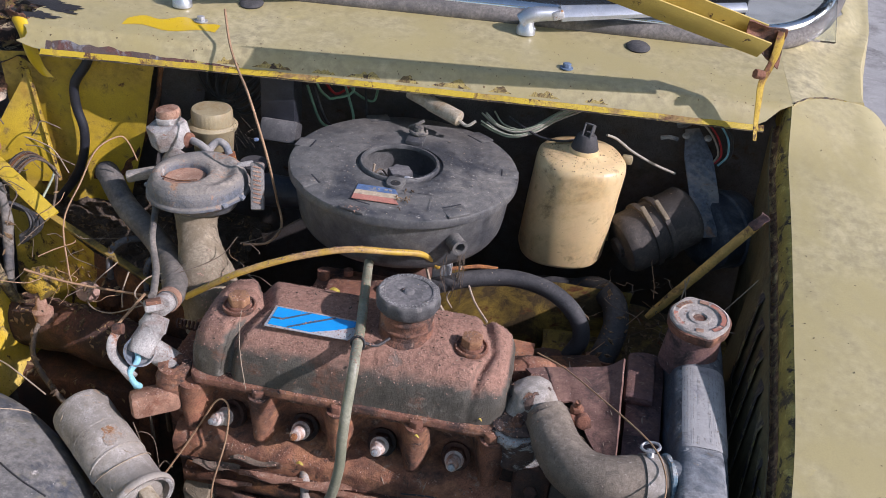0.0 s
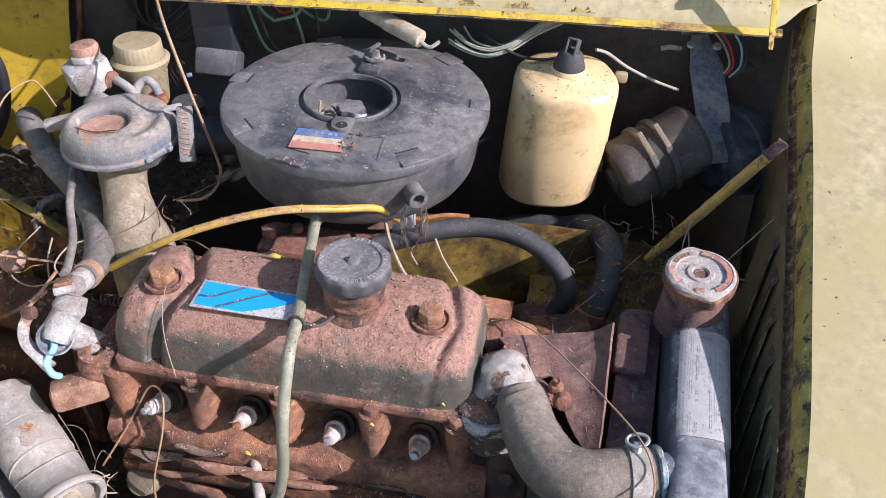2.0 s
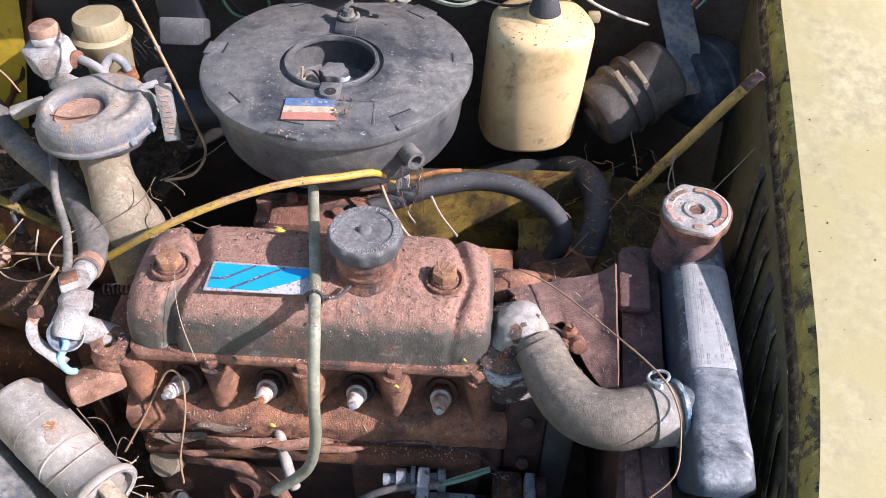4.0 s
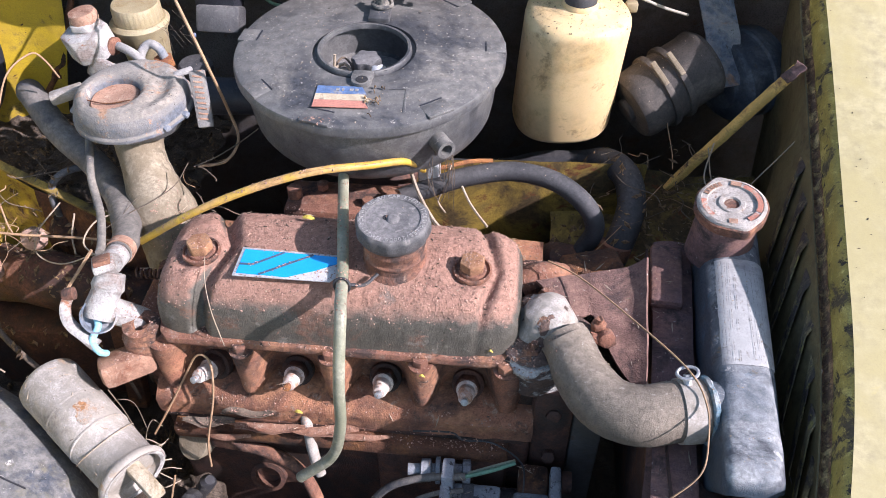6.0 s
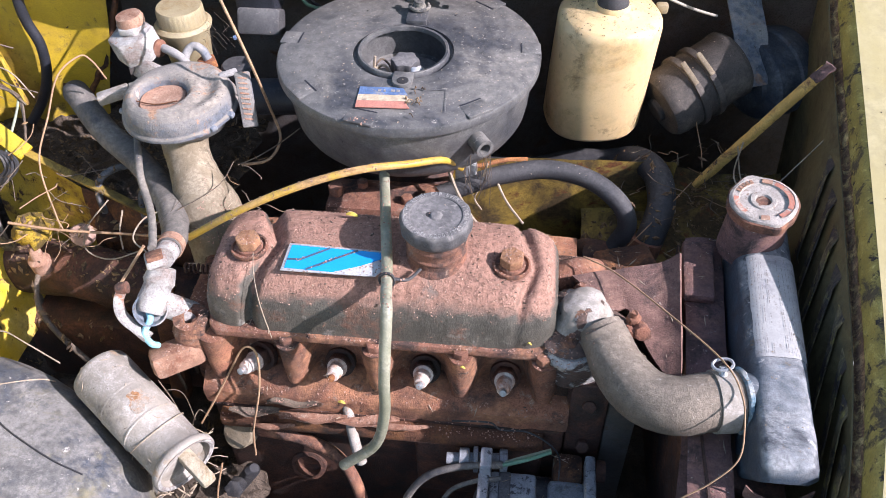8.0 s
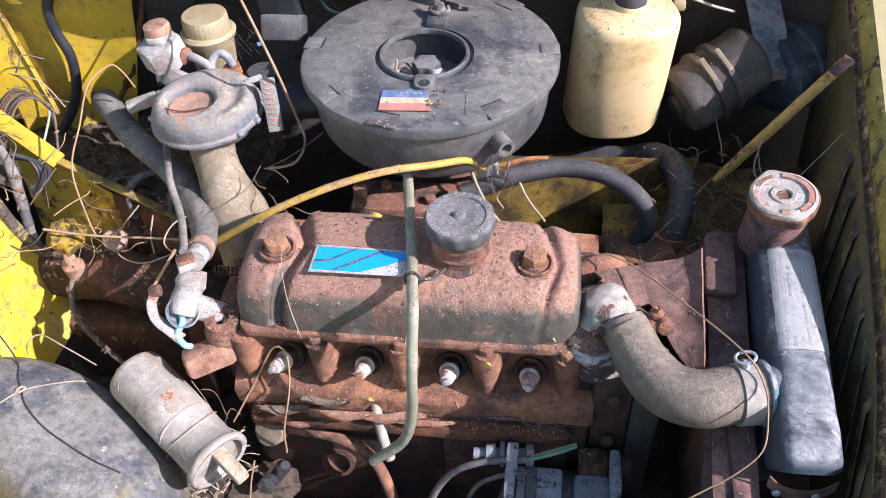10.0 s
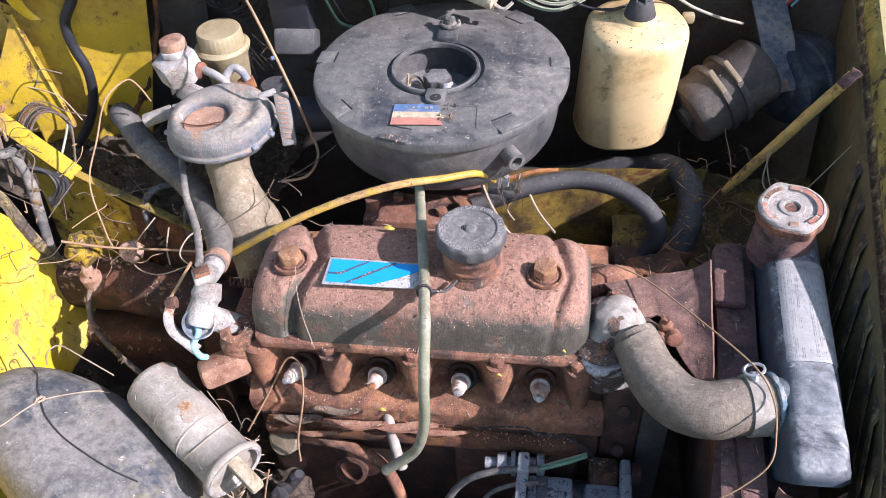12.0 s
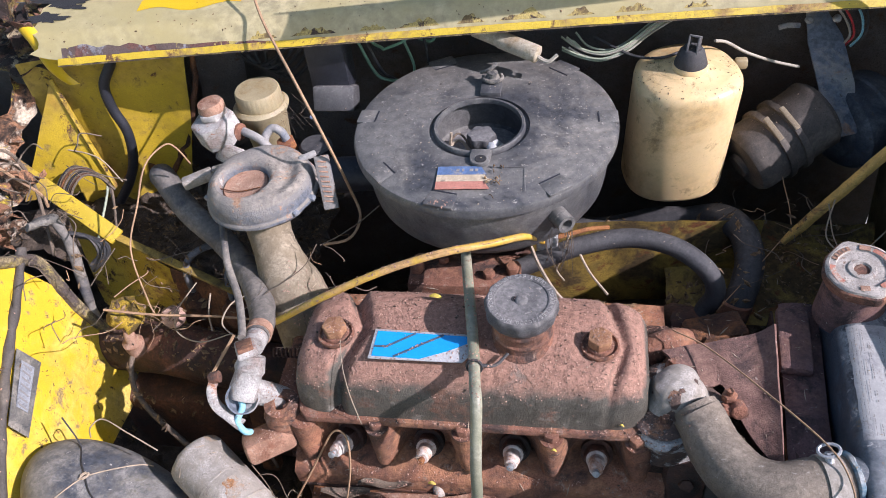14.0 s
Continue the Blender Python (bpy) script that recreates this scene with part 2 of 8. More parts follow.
M["canister"] = surface("dull_pale_grey_metal", (0.315, 0.285, 0.245), 0.75, 0.1, 0.15, 40, [((0.27, 0.24, 0.20), 12, 0.48, 0.68, 0.9, 0),
    ((0.42, 0.385, 0.35), 60, 0.5, 0.7, 0.9, 0), ((0.34, 0.23, 0.14), 16, 0.63, 0.72, 0.9, 0), ((0.12, 0.09, 0.07), 150, 0.67, 0.72, 0.9, 0)], 0.14, 300)
# scuffs, plus shade painted as a dark blue base and a paler lit top
M["tank"] = surface("scuffed_dark_blue_grey_brass_tank", (0.056, 0.078, 0.105), 0.5, 0.15, 0.3, 30, [((0.225, 0.238, 0.250), 9, 0.40, 0.62, 0.8, 0, (0.35, 0.8)),
    ((0.34, 0.345, 0.345), 24, 0.50, 0.64, 0.85, 0, (0.35, 0.85)), ((0.08, 0.17, 0.25), 14, 0.62, 0.72, 0.6, 0), ((0.075, 0.082, 0.095), 18, 0.56, 0.66, 0.6, 0.1), ((0.20, 0.15, 0.10), 30, 0.62, 0.70, 0.9, 0),
    ((0.60, 0.58, 0.55), 60, 0.63, 0.70, 0.9, 0, (0.2, 0.8))], 0.25, 420)
M["label_paper"] = surface("grimy_silver_paper_label", (0.40, 0.395, 0.385), 0.6, 0.1, 0.12, 60, [
    ((0.22, 0.20, 0.18), 70, 0.60, 0.72, 0.8, 0), ((0.25, 0.25, 0.26), 16, 0.52, 0.66, 0.8, 0)], 0.1, 500)
M["print"] = surface("dark_grey_print", (0.20, 0.19, 0.185), 0.7, 0, 0.1, 200)
M["blue_plate"] = surface("glossy_sky_blue_plate", (0.012, 0.30, 0.72), 0.25, 0, 0.06, 30, [
    ((0.25, 0.22, 0.2), 130, 0.70, 0.76, 0.8, 0)], 0.04, 400)
M["silver_edge"] = surface("tarnished_silver_foil", (0.60, 0.59, 0.58), 0.4, 0.4, 0.15, 60, [
    ((0.30, 0.24, 0.20), 60, 0.58, 0.70, 0.8, 0)], 0.15, 400)
M["plate_line"] = surface("dark_slate_stripe", (0.05, 0.10, 0.15), 0.4, 0, 0.2, 60)
M["chrome"] = surface("chrome", (0.75, 0.76, 0.78), 0.12, 1.0, 0.08, 60, [((0.35, 0.33, 0.3), 40, 0.6, 0.8, 0.5, 0.6)], 0.03, 300)
M["satin"] = surface("satin_aluminium", (0.55, 0.58, 0.62), 0.35, 0.8, 0.1, 60, [((0.30, 0.30, 0.30), 40, 0.6, 0.8, 0.6, 0.4)], 0.06, 300)
M["seal"] = surface("grey_weathered_rubber_seal", (0.10, 0.095, 0.09), 0.7, 0, 0.2, 60, [((0.22, 0.20, 0.18), 20, 0.45, 0.7, 0.85, 0)], 0.2, 400)
M["concrete"] = surface("sunlit_grey_concrete", (0.33, 0.32, 0.31), 0.9, 0, 0.14, 5, [
    ((0.20, 0.19, 0.18), 3, 0.52, 0.68, 0.9, 0), ((0.45, 0.43, 0.41), 30, 0.6, 0.75, 0.9, 0)], 0.4, 120)
M["dark_steel"] = surface("black_painted_steel_bulkhead", (0.090, 0.084, 0.084), 0.6, 0, 0.4, 12, [
    ((0.085, 0.066, 0.05), 9, 0.48, 0.72, 0.9, 0), ((0.09, 0.05, 0.03), 40, 0.62, 0.74, 0.9, 0)], 0.25, 250)
M["soil"] = surface("dark_leaf_litter_and_grime", (0.110, 0.083, 0.062), 0.95, 0, 0.5, 40, [
    ((0.10, 0.07, 0.045), 60, 0.55, 0.68, 0.95, 0, None, 0.8)], 0.9, 160)
M["straw"] = surface("dry_straw", (0.36, 0.225, 0.13), 0.8, 0, 0.25, 60, (), 0.2, 500)
M["pale_straw"] = surface("bleached_straw", (0.37, 0.295, 0.215), 0.8, 0, 0.25, 60, (), 0.2, 500)
M["wire_white"] = surface("grimy_white_wire", (0.38, 0.35, 0.29), 0.6, 0, 0.2, 60)
M["wire_green"] = surface("faded_green_wire", (0.16, 0.30, 0.20), 0.5, 0, 0.2, 60)
M["wire_pale_green"] = surface("dusty_pale_green_wire", (0.34, 0.38, 0.28), 0.6, 0, 0.2, 60)
M["wire_red"] = surface("red_wire", (0.45, 0.03, 0.035), 0.5, 0, 0.2, 60)
M["wire_blue"] = surface("pale_blue_wire", (0.25, 0.52, 0.60), 0.55, 0, 0.2, 80)
M["wire_black"] = surface("black_wire", (0.03, 0.03, 0.034), 0.55, 0, 0.3, 60, [((0.12, 0.11, 0.10), 30, 0.55, 0.75, 0.8, 0)])
M["cable_yellow"] = surface("yellow_plastic_cable", (0.50, 0.325, 0.045), 0.45, 0, 0.15, 40, [((0.44, 0.27, 0.11), 14, 0.48, 0.62, 0.7, 0),((0.38, 0.22, 0.08), 60, 0.58, 0.72, 0.8, 0)], 0.1, 400)
M["cable_print"] = surface("rubbed_brown_print", (0.30, 0.17, 0.075), 0.6, 0, 0.3, 120)
M["hose_green"] = surface("clouded_grey_green_plastic_hose", (0.21, 0.215, 0.15), 0.4, 0, 0.15, 30, [((0.34, 0.33, 0.25), 20, 0.5, 0.7, 0.5, 0)], 0.08, 300)
M["porcelain"] = surface("grimy_white_porcelain", (0.62, 0.57, 0.53), 0.35, 0, 0.15, 60, [((0.40, 0.23, 0.15), 50, 0.50, 0.7, 0.7, 0)], 0.05, 400)
M["sticker_blue"] = surface("faded_blue_sticker", (0.10, 0.17, 0.32), 0.6, 0, 0.25, 90, [((0.30, 0.28, 0.25), 70, 0.55, 0.7, 0.8, 0)])
M["sticker_cream"] = surface("faded_cream_sticker", (0.50, 0.41, 0.29), 0.6, 0, 0.2, 90, [((0.25, 0.2, 0.16), 90, 0.6, 0.7, 0.8, 0)])
M["sticker_red"] = surface("faded_red_sticker", (0.47, 0.20, 0.15), 0.6, 0, 0.2, 90, [((0.25, 0.2, 0.16), 90, 0.6, 0.7, 0.8, 0)])
M["cap_disc"] = surface("dusty_white_enamelled_disc", (0.42, 0.38, 0.34), 0.8, 0, 0.3, 80, [((0.22, 0.13, 0.09), 110, 0.62, 0.72, 0.9, 0)], 0.4, 400)
M["cap_red"] = surface("worn_red_enamel", (0.44, 0.18, 0.125), 0.6, 0, 0.25, 80, [((0.45, 0.38, 0.32), 90, 0.55, 0.66, 0.9, 0)], 0.3, 400)
M["moss"] = surface("yellow_lichen_and_moss", (0.42, 0.28, 0.03), 0.9, 0, 0.5, 90, [((0.12, 0.08, 0.02), 60, 0.5, 0.6, 0.9, 0)], 0.8, 200)
M["leaf"] = surface("yellow_fallen_leaf", (0.50, 0.38, 0.06), 0.6, 0, 0.35, 90)
M["blue_panel"] = surface("dusty_slate_blue_panel", (0.14, 0.20, 0.30), 0.5, 0, 0.2, 40)
# near-black that paints the unlit cabin and the dark inside of holes
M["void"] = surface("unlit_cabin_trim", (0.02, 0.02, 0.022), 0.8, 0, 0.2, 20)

glass = bpy.data.materials.new("windscreen_glass")
glass.use_nodes = True
gb = glass.node_tree.nodes["Principled BSDF"]
gb.inputs["Base Color"].default_value = (0.85, 0.9, 0.9, 1)
gb.inputs["Roughness"].default_value, gb.inputs["Transmission Weight"].default_value, gb.inputs["IOR"].default_value = 0.03, 1.0, 1.45
M["glass"] = glass
M["rust_purple"] = surface("purplish_brown_rust", (0.15, 0.085, 0.080), 0.85, 0, 0.3, 40, [((0.24, 0.13, 0.10), 26, 0.5, 0.7, 0.9, 0), ((0.045, 0.03, 0.03), 30, 0.55, 0.68, 0.8, 0), ((0.40, 0.34, 0.30), 170, 0.66, 0.72, 0.9, 0)], 0.4, 280)
M["tan_dark"] = surface("grimy_brown_plastic", (0.070, 0.060, 0.053), 0.75, 0, 0.3, 30, [((0.16, 0.135, 0.11), 18, 0.52, 0.72, 0.9, 0)], 0.25, 350)
M["blue_dark"] = surface("dark_slate_painted_metal", (0.050, 0.060, 0.080), 0.55, 0, 0.3, 30, [((0.15, 0.16, 0.18), 22, 0.50, 0.70, 0.85, 0), ((0.09, 0.085, 0.08), 60, 0.62, 0.74, 0.85, 0)], 0.2, 350)
M["duct_rubber"] = surface("dusty_worn_black_rubber", (0.075, 0.076, 0.078), 0.5, 0, 0.25, 14, [((0.18, 0.172, 0.16), 11, 0.38, 0.62, 0.75, 0), ((0.062, 0.070, 0.085), 16, 0.54, 0.66, 0.5, 0), ((0.23, 0.22, 0.205), 34, 0.52, 0.68, 0.8, 0), ((0.20, 0.175, 0.10), 6, 0.60, 0.74, 0.8, 0), ((0.45, 0.42, 0.38), 120, 0.67, 0.72, 0.9, 0)], 0.12, 300)
M["cream_dirty"] = surface("grimy_cream_bakelite", (0.46, 0.40, 0.30), 0.7, 0, 0.2, 50, [((0.25, 0.18, 0.10), 40, 0.5, 0.7, 0.9, 0)], 0.3, 350)
M["dark_alu"] = surface("sooty_aluminium", (0.14, 0.14, 0.15), 0.6, 0.2, 0.3, 50, [((0.05, 0.045, 0.045), 30, 0.5, 0.68, 0.8, 0)], 0.3, 350)
M["rust_brown"] = surface("deep_brown_rust", (0.13, 0.055, 0.030), 0.9, 0, 0.35, 30, [((0.26, 0.11, 0.04), 20, 0.52, 0.68, 0.9, 0), ((0.04, 0.022, 0.015), 24, 0.52, 0.68, 0.9, 0)], 0.55, 220)
M["flaky_rust"] = surface("flaking_rust_and_old_paint", (0.26, 0.13, 0.07), 0.9, 0, 0.35, 40, [((0.50, 0.40, 0.30), 26, 0.54, 0.62, 0.9, 0, None, 0.8), ((0.05, 0.03, 0.02), 30, 0.55, 0.64, 0.9, 0), ((0.55, 0.40, 0.05), 22, 0.62, 0.68, 0.6, 0)], 0.8, 160)
M["yellow_bright"] = surface("clean_bright_yellow_paint", (0.60, 0.405, 0.010), 0.35, 0, 0.08, 14, [((0.30, 0.15, 0.03), 30, 0.64, 0.70, 0.9, 0), ((0.08, 0.05, 0.02), 110, 0.70, 0.75, 0.9, 0)], 0.1, 350)
M["old_hose"] = surface("weathered_grey_black_rubber", (0.105, 0.098, 0.092), 0.7, 0, 0.25, 30, [((0.23, 0.205, 0.175), 14, 0.42, 0.64, 0.9, 0), ((0.03, 0.035, 0.05), 12, 0.55, 0.7, 0.5, 0)], 0.25, 380)
M["porcelain_pink"] = surface("pinkish_crust", (0.42, 0.27, 0.21), 0.85, 0, 0.25, 60, (), 0.4, 300)
M["litter"] = surface("dry_brown_leaf_litter", (0.11, 0.07, 0.04), 0.9, 0, 0.6, 60, [((0.26, 0.17, 0.09), 50, 0.5, 0.6, 0.9, 0)], 0.3, 300)
M["lettering"] = surface("dust_filled_moulded_letters", (0.30, 0.29, 0.28), 0.8, 0, 0.3, 200)
M["lip_paint"] = surface("stained_yellow_lip_paint", (0.50, 0.36, 0.03), 0.45, 0, 0.15, 20, [((0.24, 0.15, 0.06), 16, 0.54, 0.66, 0.8, 0), ((0.12, 0.06, 0.03), 40, 0.60, 0.68, 0.9, 0)], 0.2, 350)
M["grey_stalk"] = surface("grey_dead_stalk", (0.15, 0.115, 0.085), 0.9, 0, 0.35, 60, (), 0.3, 300)

M["cap_plastic"] = surface("dust_greyed_black_plastic", (0.075, 0.075, 0.078), 0.6, 0, 0.3, 60, [((0.20, 0.19, 0.185), 30, 0.36, 0.66, 0.85, 0, (0.2, 0.9)), ((0.30, 0.28, 0.26), 150, 0.60, 0.70, 0.9, 0, (0.2, 0.9), 0.3)], 0.25, 450)
M["edge_paint"] = surface("grimy_olive_yellow_edge_paint", (0.34, 0.26, 0.06), 0.6, 0, 0.25, 30, [((0.10, 0.075, 0.045), 34, 0.56, 0.64, 0.9, 0, None, 0.4), ((0.045, 0.035, 0.03), 70, 0.62, 0.68, 0.9, 0), ((0.50, 0.40, 0.12), 60, 0.60, 0.66, 0.7, 0)], 0.35, 260)
M["flake"] = surface("loose_rust_flake", (0.40, 0.245, 0.185), 0.9, 0, 0.5, 90, (), 0.3, 400)
M["rusted_through"] = surface("rusted_through_yellow_sheet", (0.30, 0.21, 0.05), 0.8, 0, 0.3, 30, [((0.16, 0.075, 0.05), 20, 0.46, 0.56, 0.9, 0, None, -0.5), ((0.028, 0.018, 0.014), 26, 0.50, 0.58, 0.95, 0, None, -0.5), ((0.40, 0.32, 0.20), 50, 0.60, 0.68, 0.9, 0)], 0.6, 200)
M["nut_tan"] = surface("tan_orange_rusted_bolt", (0.36, 0.19, 0.10), 0.8, 0, 0.3, 90, [((0.24, 0.11, 0.06), 70, 0.5, 0.66, 0.9, 0)], 0.4, 450)
M["stain_violet"] = surface("violet_grey_water_stain", (0.10, 0.070, 0.062), 0.6, 0, 0.25, 30, [((0.22, 0.215, 0.235), 14, 0.56, 0.62, 0.6, 0), ((0.13, 0.06, 0.05), 26, 0.54, 0.62, 0.85, 0), ((0.42, 0.34, 0.10), 34, 0.60, 0.66, 0.6, 0)], 0.2, 320)
M["grime_stain"] = surface("brown_grime_on_yellow_paint", (0.20, 0.14, 0.06), 0.8, 0, 0.4, 60, [((0.40, 0.31, 0.10), 60, 0.46, 0.56, 0.6, 0), ((0.06, 0.04, 0.03), 90, 0.56, 0.64, 0.9, 0)], 0.2, 300)
M["corner_dust"] = surface("dusty_mottled_plate", (0.12, 0.115, 0.105), 0.7, 0.1, 0.3, 40, [((0.22, 0.20, 0.17), 40, 0.5, 0.64, 0.9, 0), ((0.06, 0.06, 0.06), 60, 0.58, 0.66, 0.8, 0)], 0.2, 400)
M["faded_yellow"] = surface("faded_rust_spotted_yellow_paint", (0.47, 0.355, 0.085), 0.5, 0, 0.12, 14, [((0.20, 0.10, 0.05), 16, 0.64, 0.74, 0.9, 0, None, -0.4), ((0.07, 0.035, 0.025), 60, 0.66, 0.72, 0.95, 0)], 0.2, 300)
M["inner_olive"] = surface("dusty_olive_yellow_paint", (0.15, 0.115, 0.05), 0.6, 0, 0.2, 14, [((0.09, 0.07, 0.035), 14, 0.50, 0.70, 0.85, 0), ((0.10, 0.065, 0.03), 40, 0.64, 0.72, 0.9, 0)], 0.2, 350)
M["rust_pink"] = surface("pinkish_tan_rust", (0.38, 0.225, 0.155), 0.9, 0, 0.25, 60, [((0.25, 0.12, 0.075), 40, 0.55, 0.68, 0.9, 0), ((0.48, 0.34, 0.25), 90, 0.6, 0.7, 0.9, 0)], 0.4, 400)
M["outlet_rust"] = surface("tan_brown_rust_scale", (0.30, 0.165, 0.11), 0.9, 0, 0.25, 60, [((0.20, 0.09, 0.055), 40, 0.52, 0.66, 0.9, 0), ((0.40, 0.27, 0.20), 90, 0.60, 0.70, 0.9, 0)], 0.35, 300)
M["bloom"] = surface("tan_rust_bloom", (0.36, 0.25, 0.17), 0.9, 0, 0.2, 60, [((0.35, 0.31, 0.265), 90, 0.45, 0.56, 0.8, 0), ((0.30, 0.15, 0.07), 60, 0.60, 0.68, 0.9, 0)], 0.3, 400)
M["bracket_rust"] = surface("dusty_purple_brown_rust", (0.165, 0.092, 0.075), 0.88, 0, 0.28, 40, [((0.24, 0.142, 0.11), 26, 0.50, 0.68, 0.9, 0), ((0.07, 0.042, 0.038), 24, 0.54, 0.66, 0.85, 0), ((0.42, 0.34, 0.29), 170, 0.66, 0.72, 0.9, 0)], 0.4, 280)
M["brace_paint"] = surface("rust_browned_yellow_paint", (0.62, 0.39, 0.11), 0.6, 0, 0.2, 30, [((0.20, 0.11, 0.06), 24, 0.55, 0.66, 0.9, 0, None, -0.4)], 0.3, 300)

# ---- shapes ----


def part(name, bm, material, parent=None, label="", sharp=38):
    me = bpy.data.meshes.new(name)
    bmesh.ops.recalc_face_normals(bm, faces=bm.faces)
    bm.to_mesh(me)
    bm.free()
    me.polygons.foreach_set("use_smooth", [True] * len(me.polygons))
    me.set_sharp_from_angle(angle=radians(sharp))
    me.materials.append(M[material])
    ob = new(name, me)
    if parent is not None:
        ob.parent = parent
        if parent.parent is None:
            ob.matrix_parent_inverse = parent.matrix_basis.inverted()
    if label:
        ob["label"] = label
    return ob


def thing(name, at, label, category, group="", kind=""):
    ob = new(name)
    ob.empty_display_size = 0.02
    ob.matrix_basis = Matrix.Translation(at)
    return tagged(ob, label, category, group, kind)


def solo(name, bm, material, label, category, group="", kind=""):
    return tagged(part(name, bm, material), label, category, group, kind)


def fresh():
    return bmesh.new()


def box(size, m=None, bevel=0.0015, bm=None, seg=2):
    b = bmesh.new()
    bmesh.ops.create_cube(b, size=1, matrix=Matrix.Diagonal((*size, 1)))
    if bevel:
        bmesh.ops.bevel(b, geom=b.edges[:], offset=bevel, segments=seg, profile=0.5, affect="EDGES")
    return merged(b, m, bm)


def merged(b, m=None, bm=None):
    if m is not None:
        b.transform(m)
    if bm is None:
        return b
    off = len(bm.verts)
    vs = [bm.verts.new(v.co) for v in b.verts]
    b.verts.index_update()
    for f in b.faces:
        try:
            bm.faces.new([vs[v.index] for v in f.verts])
        except ValueError:
            pass
    b.free()
    return bm


def lathe(profile, m=None, seg=32, bm=None, wobble=None, cap=True):
    """profile: (radius, height) pairs, bottom to top; turned round z."""
    b = bmesh.new()
    rings = []
    for r, z in profile:
        ring = []
        for i in range(seg):
            a = 2 * math.pi * i / seg
            k = wobble(a, r, z) if wobble else 1.0
            ring.append(b.verts.new((r * k * math.cos(a), r * k * math.sin(a), z)))
        rings.append(ring)
    for lo, hi in zip(rings, rings[1:]):
        for i in range(seg):
            b.faces.new((lo[i], lo[(i + 1) % seg], hi[(i + 1) % seg], hi[i]))
    if cap:
        b.faces.new(rings[0][::-1])
        b.faces.new(rings[-1])
    return merged(b, m, bm)


def smooth_path(pts, sub=6):
    p = [Vector(q) for q in pts]
    if len(p) < 3 or sub < 2:
        return p
    p = [p[0] * 2 - p[1]] + p + [p[-1] * 2 - p[-2]]
    out = []
    for i in range(1, len(p) - 2):
        a, b, c, d = p[i - 1:i + 3]
        for k in range(sub):
            s = k / sub
            out.append(0.5 * (2 * b + (c - a) * s + (2 * a - 5 * b + 4 * c - d) * s * s + (3 * b - a - 3 * c + d) * s ** 3))
    return out + [p[-2]]


def tube(pts, radius, seg=8, sub=6, bm=None, hollow=0.0, ridge=None, flat=1.0):
    """A pipe along a smooth line; radius is a number or a function of 0..1 along it."""
    path = smooth_path(pts, sub)
    b = bmesh.new()
    n = len(path)
    tang = [(path[min(i + 1, n - 1)] - path[max(i - 1, 0)]).normalized() for i in range(n)]
    side = tang[0].orthogonal().normalized()
    rings = []
    for i in range(n):
        side = (side - tang[i] * side.dot(tang[i])).normalized()
        other = tang[i].cross(side)
        r = radius(i / (n - 1)) if callable(radius) else radius
        if ridge:
            r *= 1 + ridge * math.sin(i * 2.1)
        rings.append([b.verts.new(path[i] + side * (r * math.cos(a)) + other * (r * flat * math.sin(a))) for a in (2 * math.pi * k / seg for k in range(seg))])
    for lo, hi in zip(rings, rings[1:]):
        for k in range(seg):
            b.faces.new((lo[k], lo[(k + 1) % seg], hi[(k + 1) % seg], hi[k]))
    for ring, d in ((rings[0], tang[0]), (rings[-1], -tang[-1])):
        if hollow:
            c = sum((v.co for v in ring), Vector()) / seg
            inner = [b.verts.new(c + (v.co - c) * hollow) for v in ring]
            deep = [b.verts.new(v.co + d * (ring[0].co - c).length * 1.5) for v in inner]
            for k in range(seg):
                b.faces.new((ring[k], ring[(k + 1) % seg], inner[(k + 1) % seg], inner[k]))
                b.faces.new((inner[k], inner[(k + 1) % seg], deep[(k + 1) % seg], deep[k]))
            b.faces.new(deep)
        else:
            b.faces.new(ring)
    return merged(b, None, bm)


def prism(poly, z0, z1, m=None, bevel=0.0, bm=None):
    b = bmesh.new()
    lo = [b.verts.new((x, y, z0)) for x, y in poly]
    hi = [b.verts.new((x, y, z1)) for x, y in poly]
    n = len(poly)
    for i in range(n):
        b.faces.new((lo[i], lo[(i + 1) % n], hi[(i + 1) % n], hi[i]))
    b.faces.new(lo[::-1])
    b.faces.new(hi)
    if bevel:
        bmesh.ops.bevel(b, geom=b.edges[:], offset=bevel, segments=2, profile=0.5, affect="EDGES")
    return merged(b, m, bm)


def grid(nu, nv, f, thick=0.0, bm=None):
    """A sheet from f(u, v) with u, v in 0..1; thick: given a back at that distance."""
    b = bmesh.new()
    vs = [[b.verts.new(f(i / nu, j / nv)) for j in range(nv + 1)] for i in range(nu + 1)]
    for i in range(nu):
        for j in range(nv):
            b.faces.new((vs[i][j], vs[i + 1][j], vs[i + 1][j + 1], vs[i][j + 1]))
    if thick:
        bmesh.ops.recalc_face_normals(b, faces=b.faces)
        bmesh.ops.solidify(b, geom=b.faces[:], thickness=thick)
    return merged(b, None, bm)


def roughen(bm, amp, scale, seed=0.0):
    for v in bm.verts:
        v.co += noise.noise_vector(v.co * scale + Vector((seed, seed * 0.7, 3.1))) * amp
    return bm


def along(a, b, twist=0.0):
    """A frame at a whose z points to b."""
    a, b = Vector(a), Vector(b)
    return Matrix.Translation(a) @ (b - a).to_track_quat("Z", "Y").to_matrix().to_4x4() @ Matrix.Rotation(twist, 4, "Z")


def hexhead(r, h, m, bm=None):
    pts = [(r * math.cos(math.pi / 3 * k), r * math.sin(math.pi / 3 * k)) for k in range(6)]
    return prism(pts, 0, h, m, r * 0.10, bm)


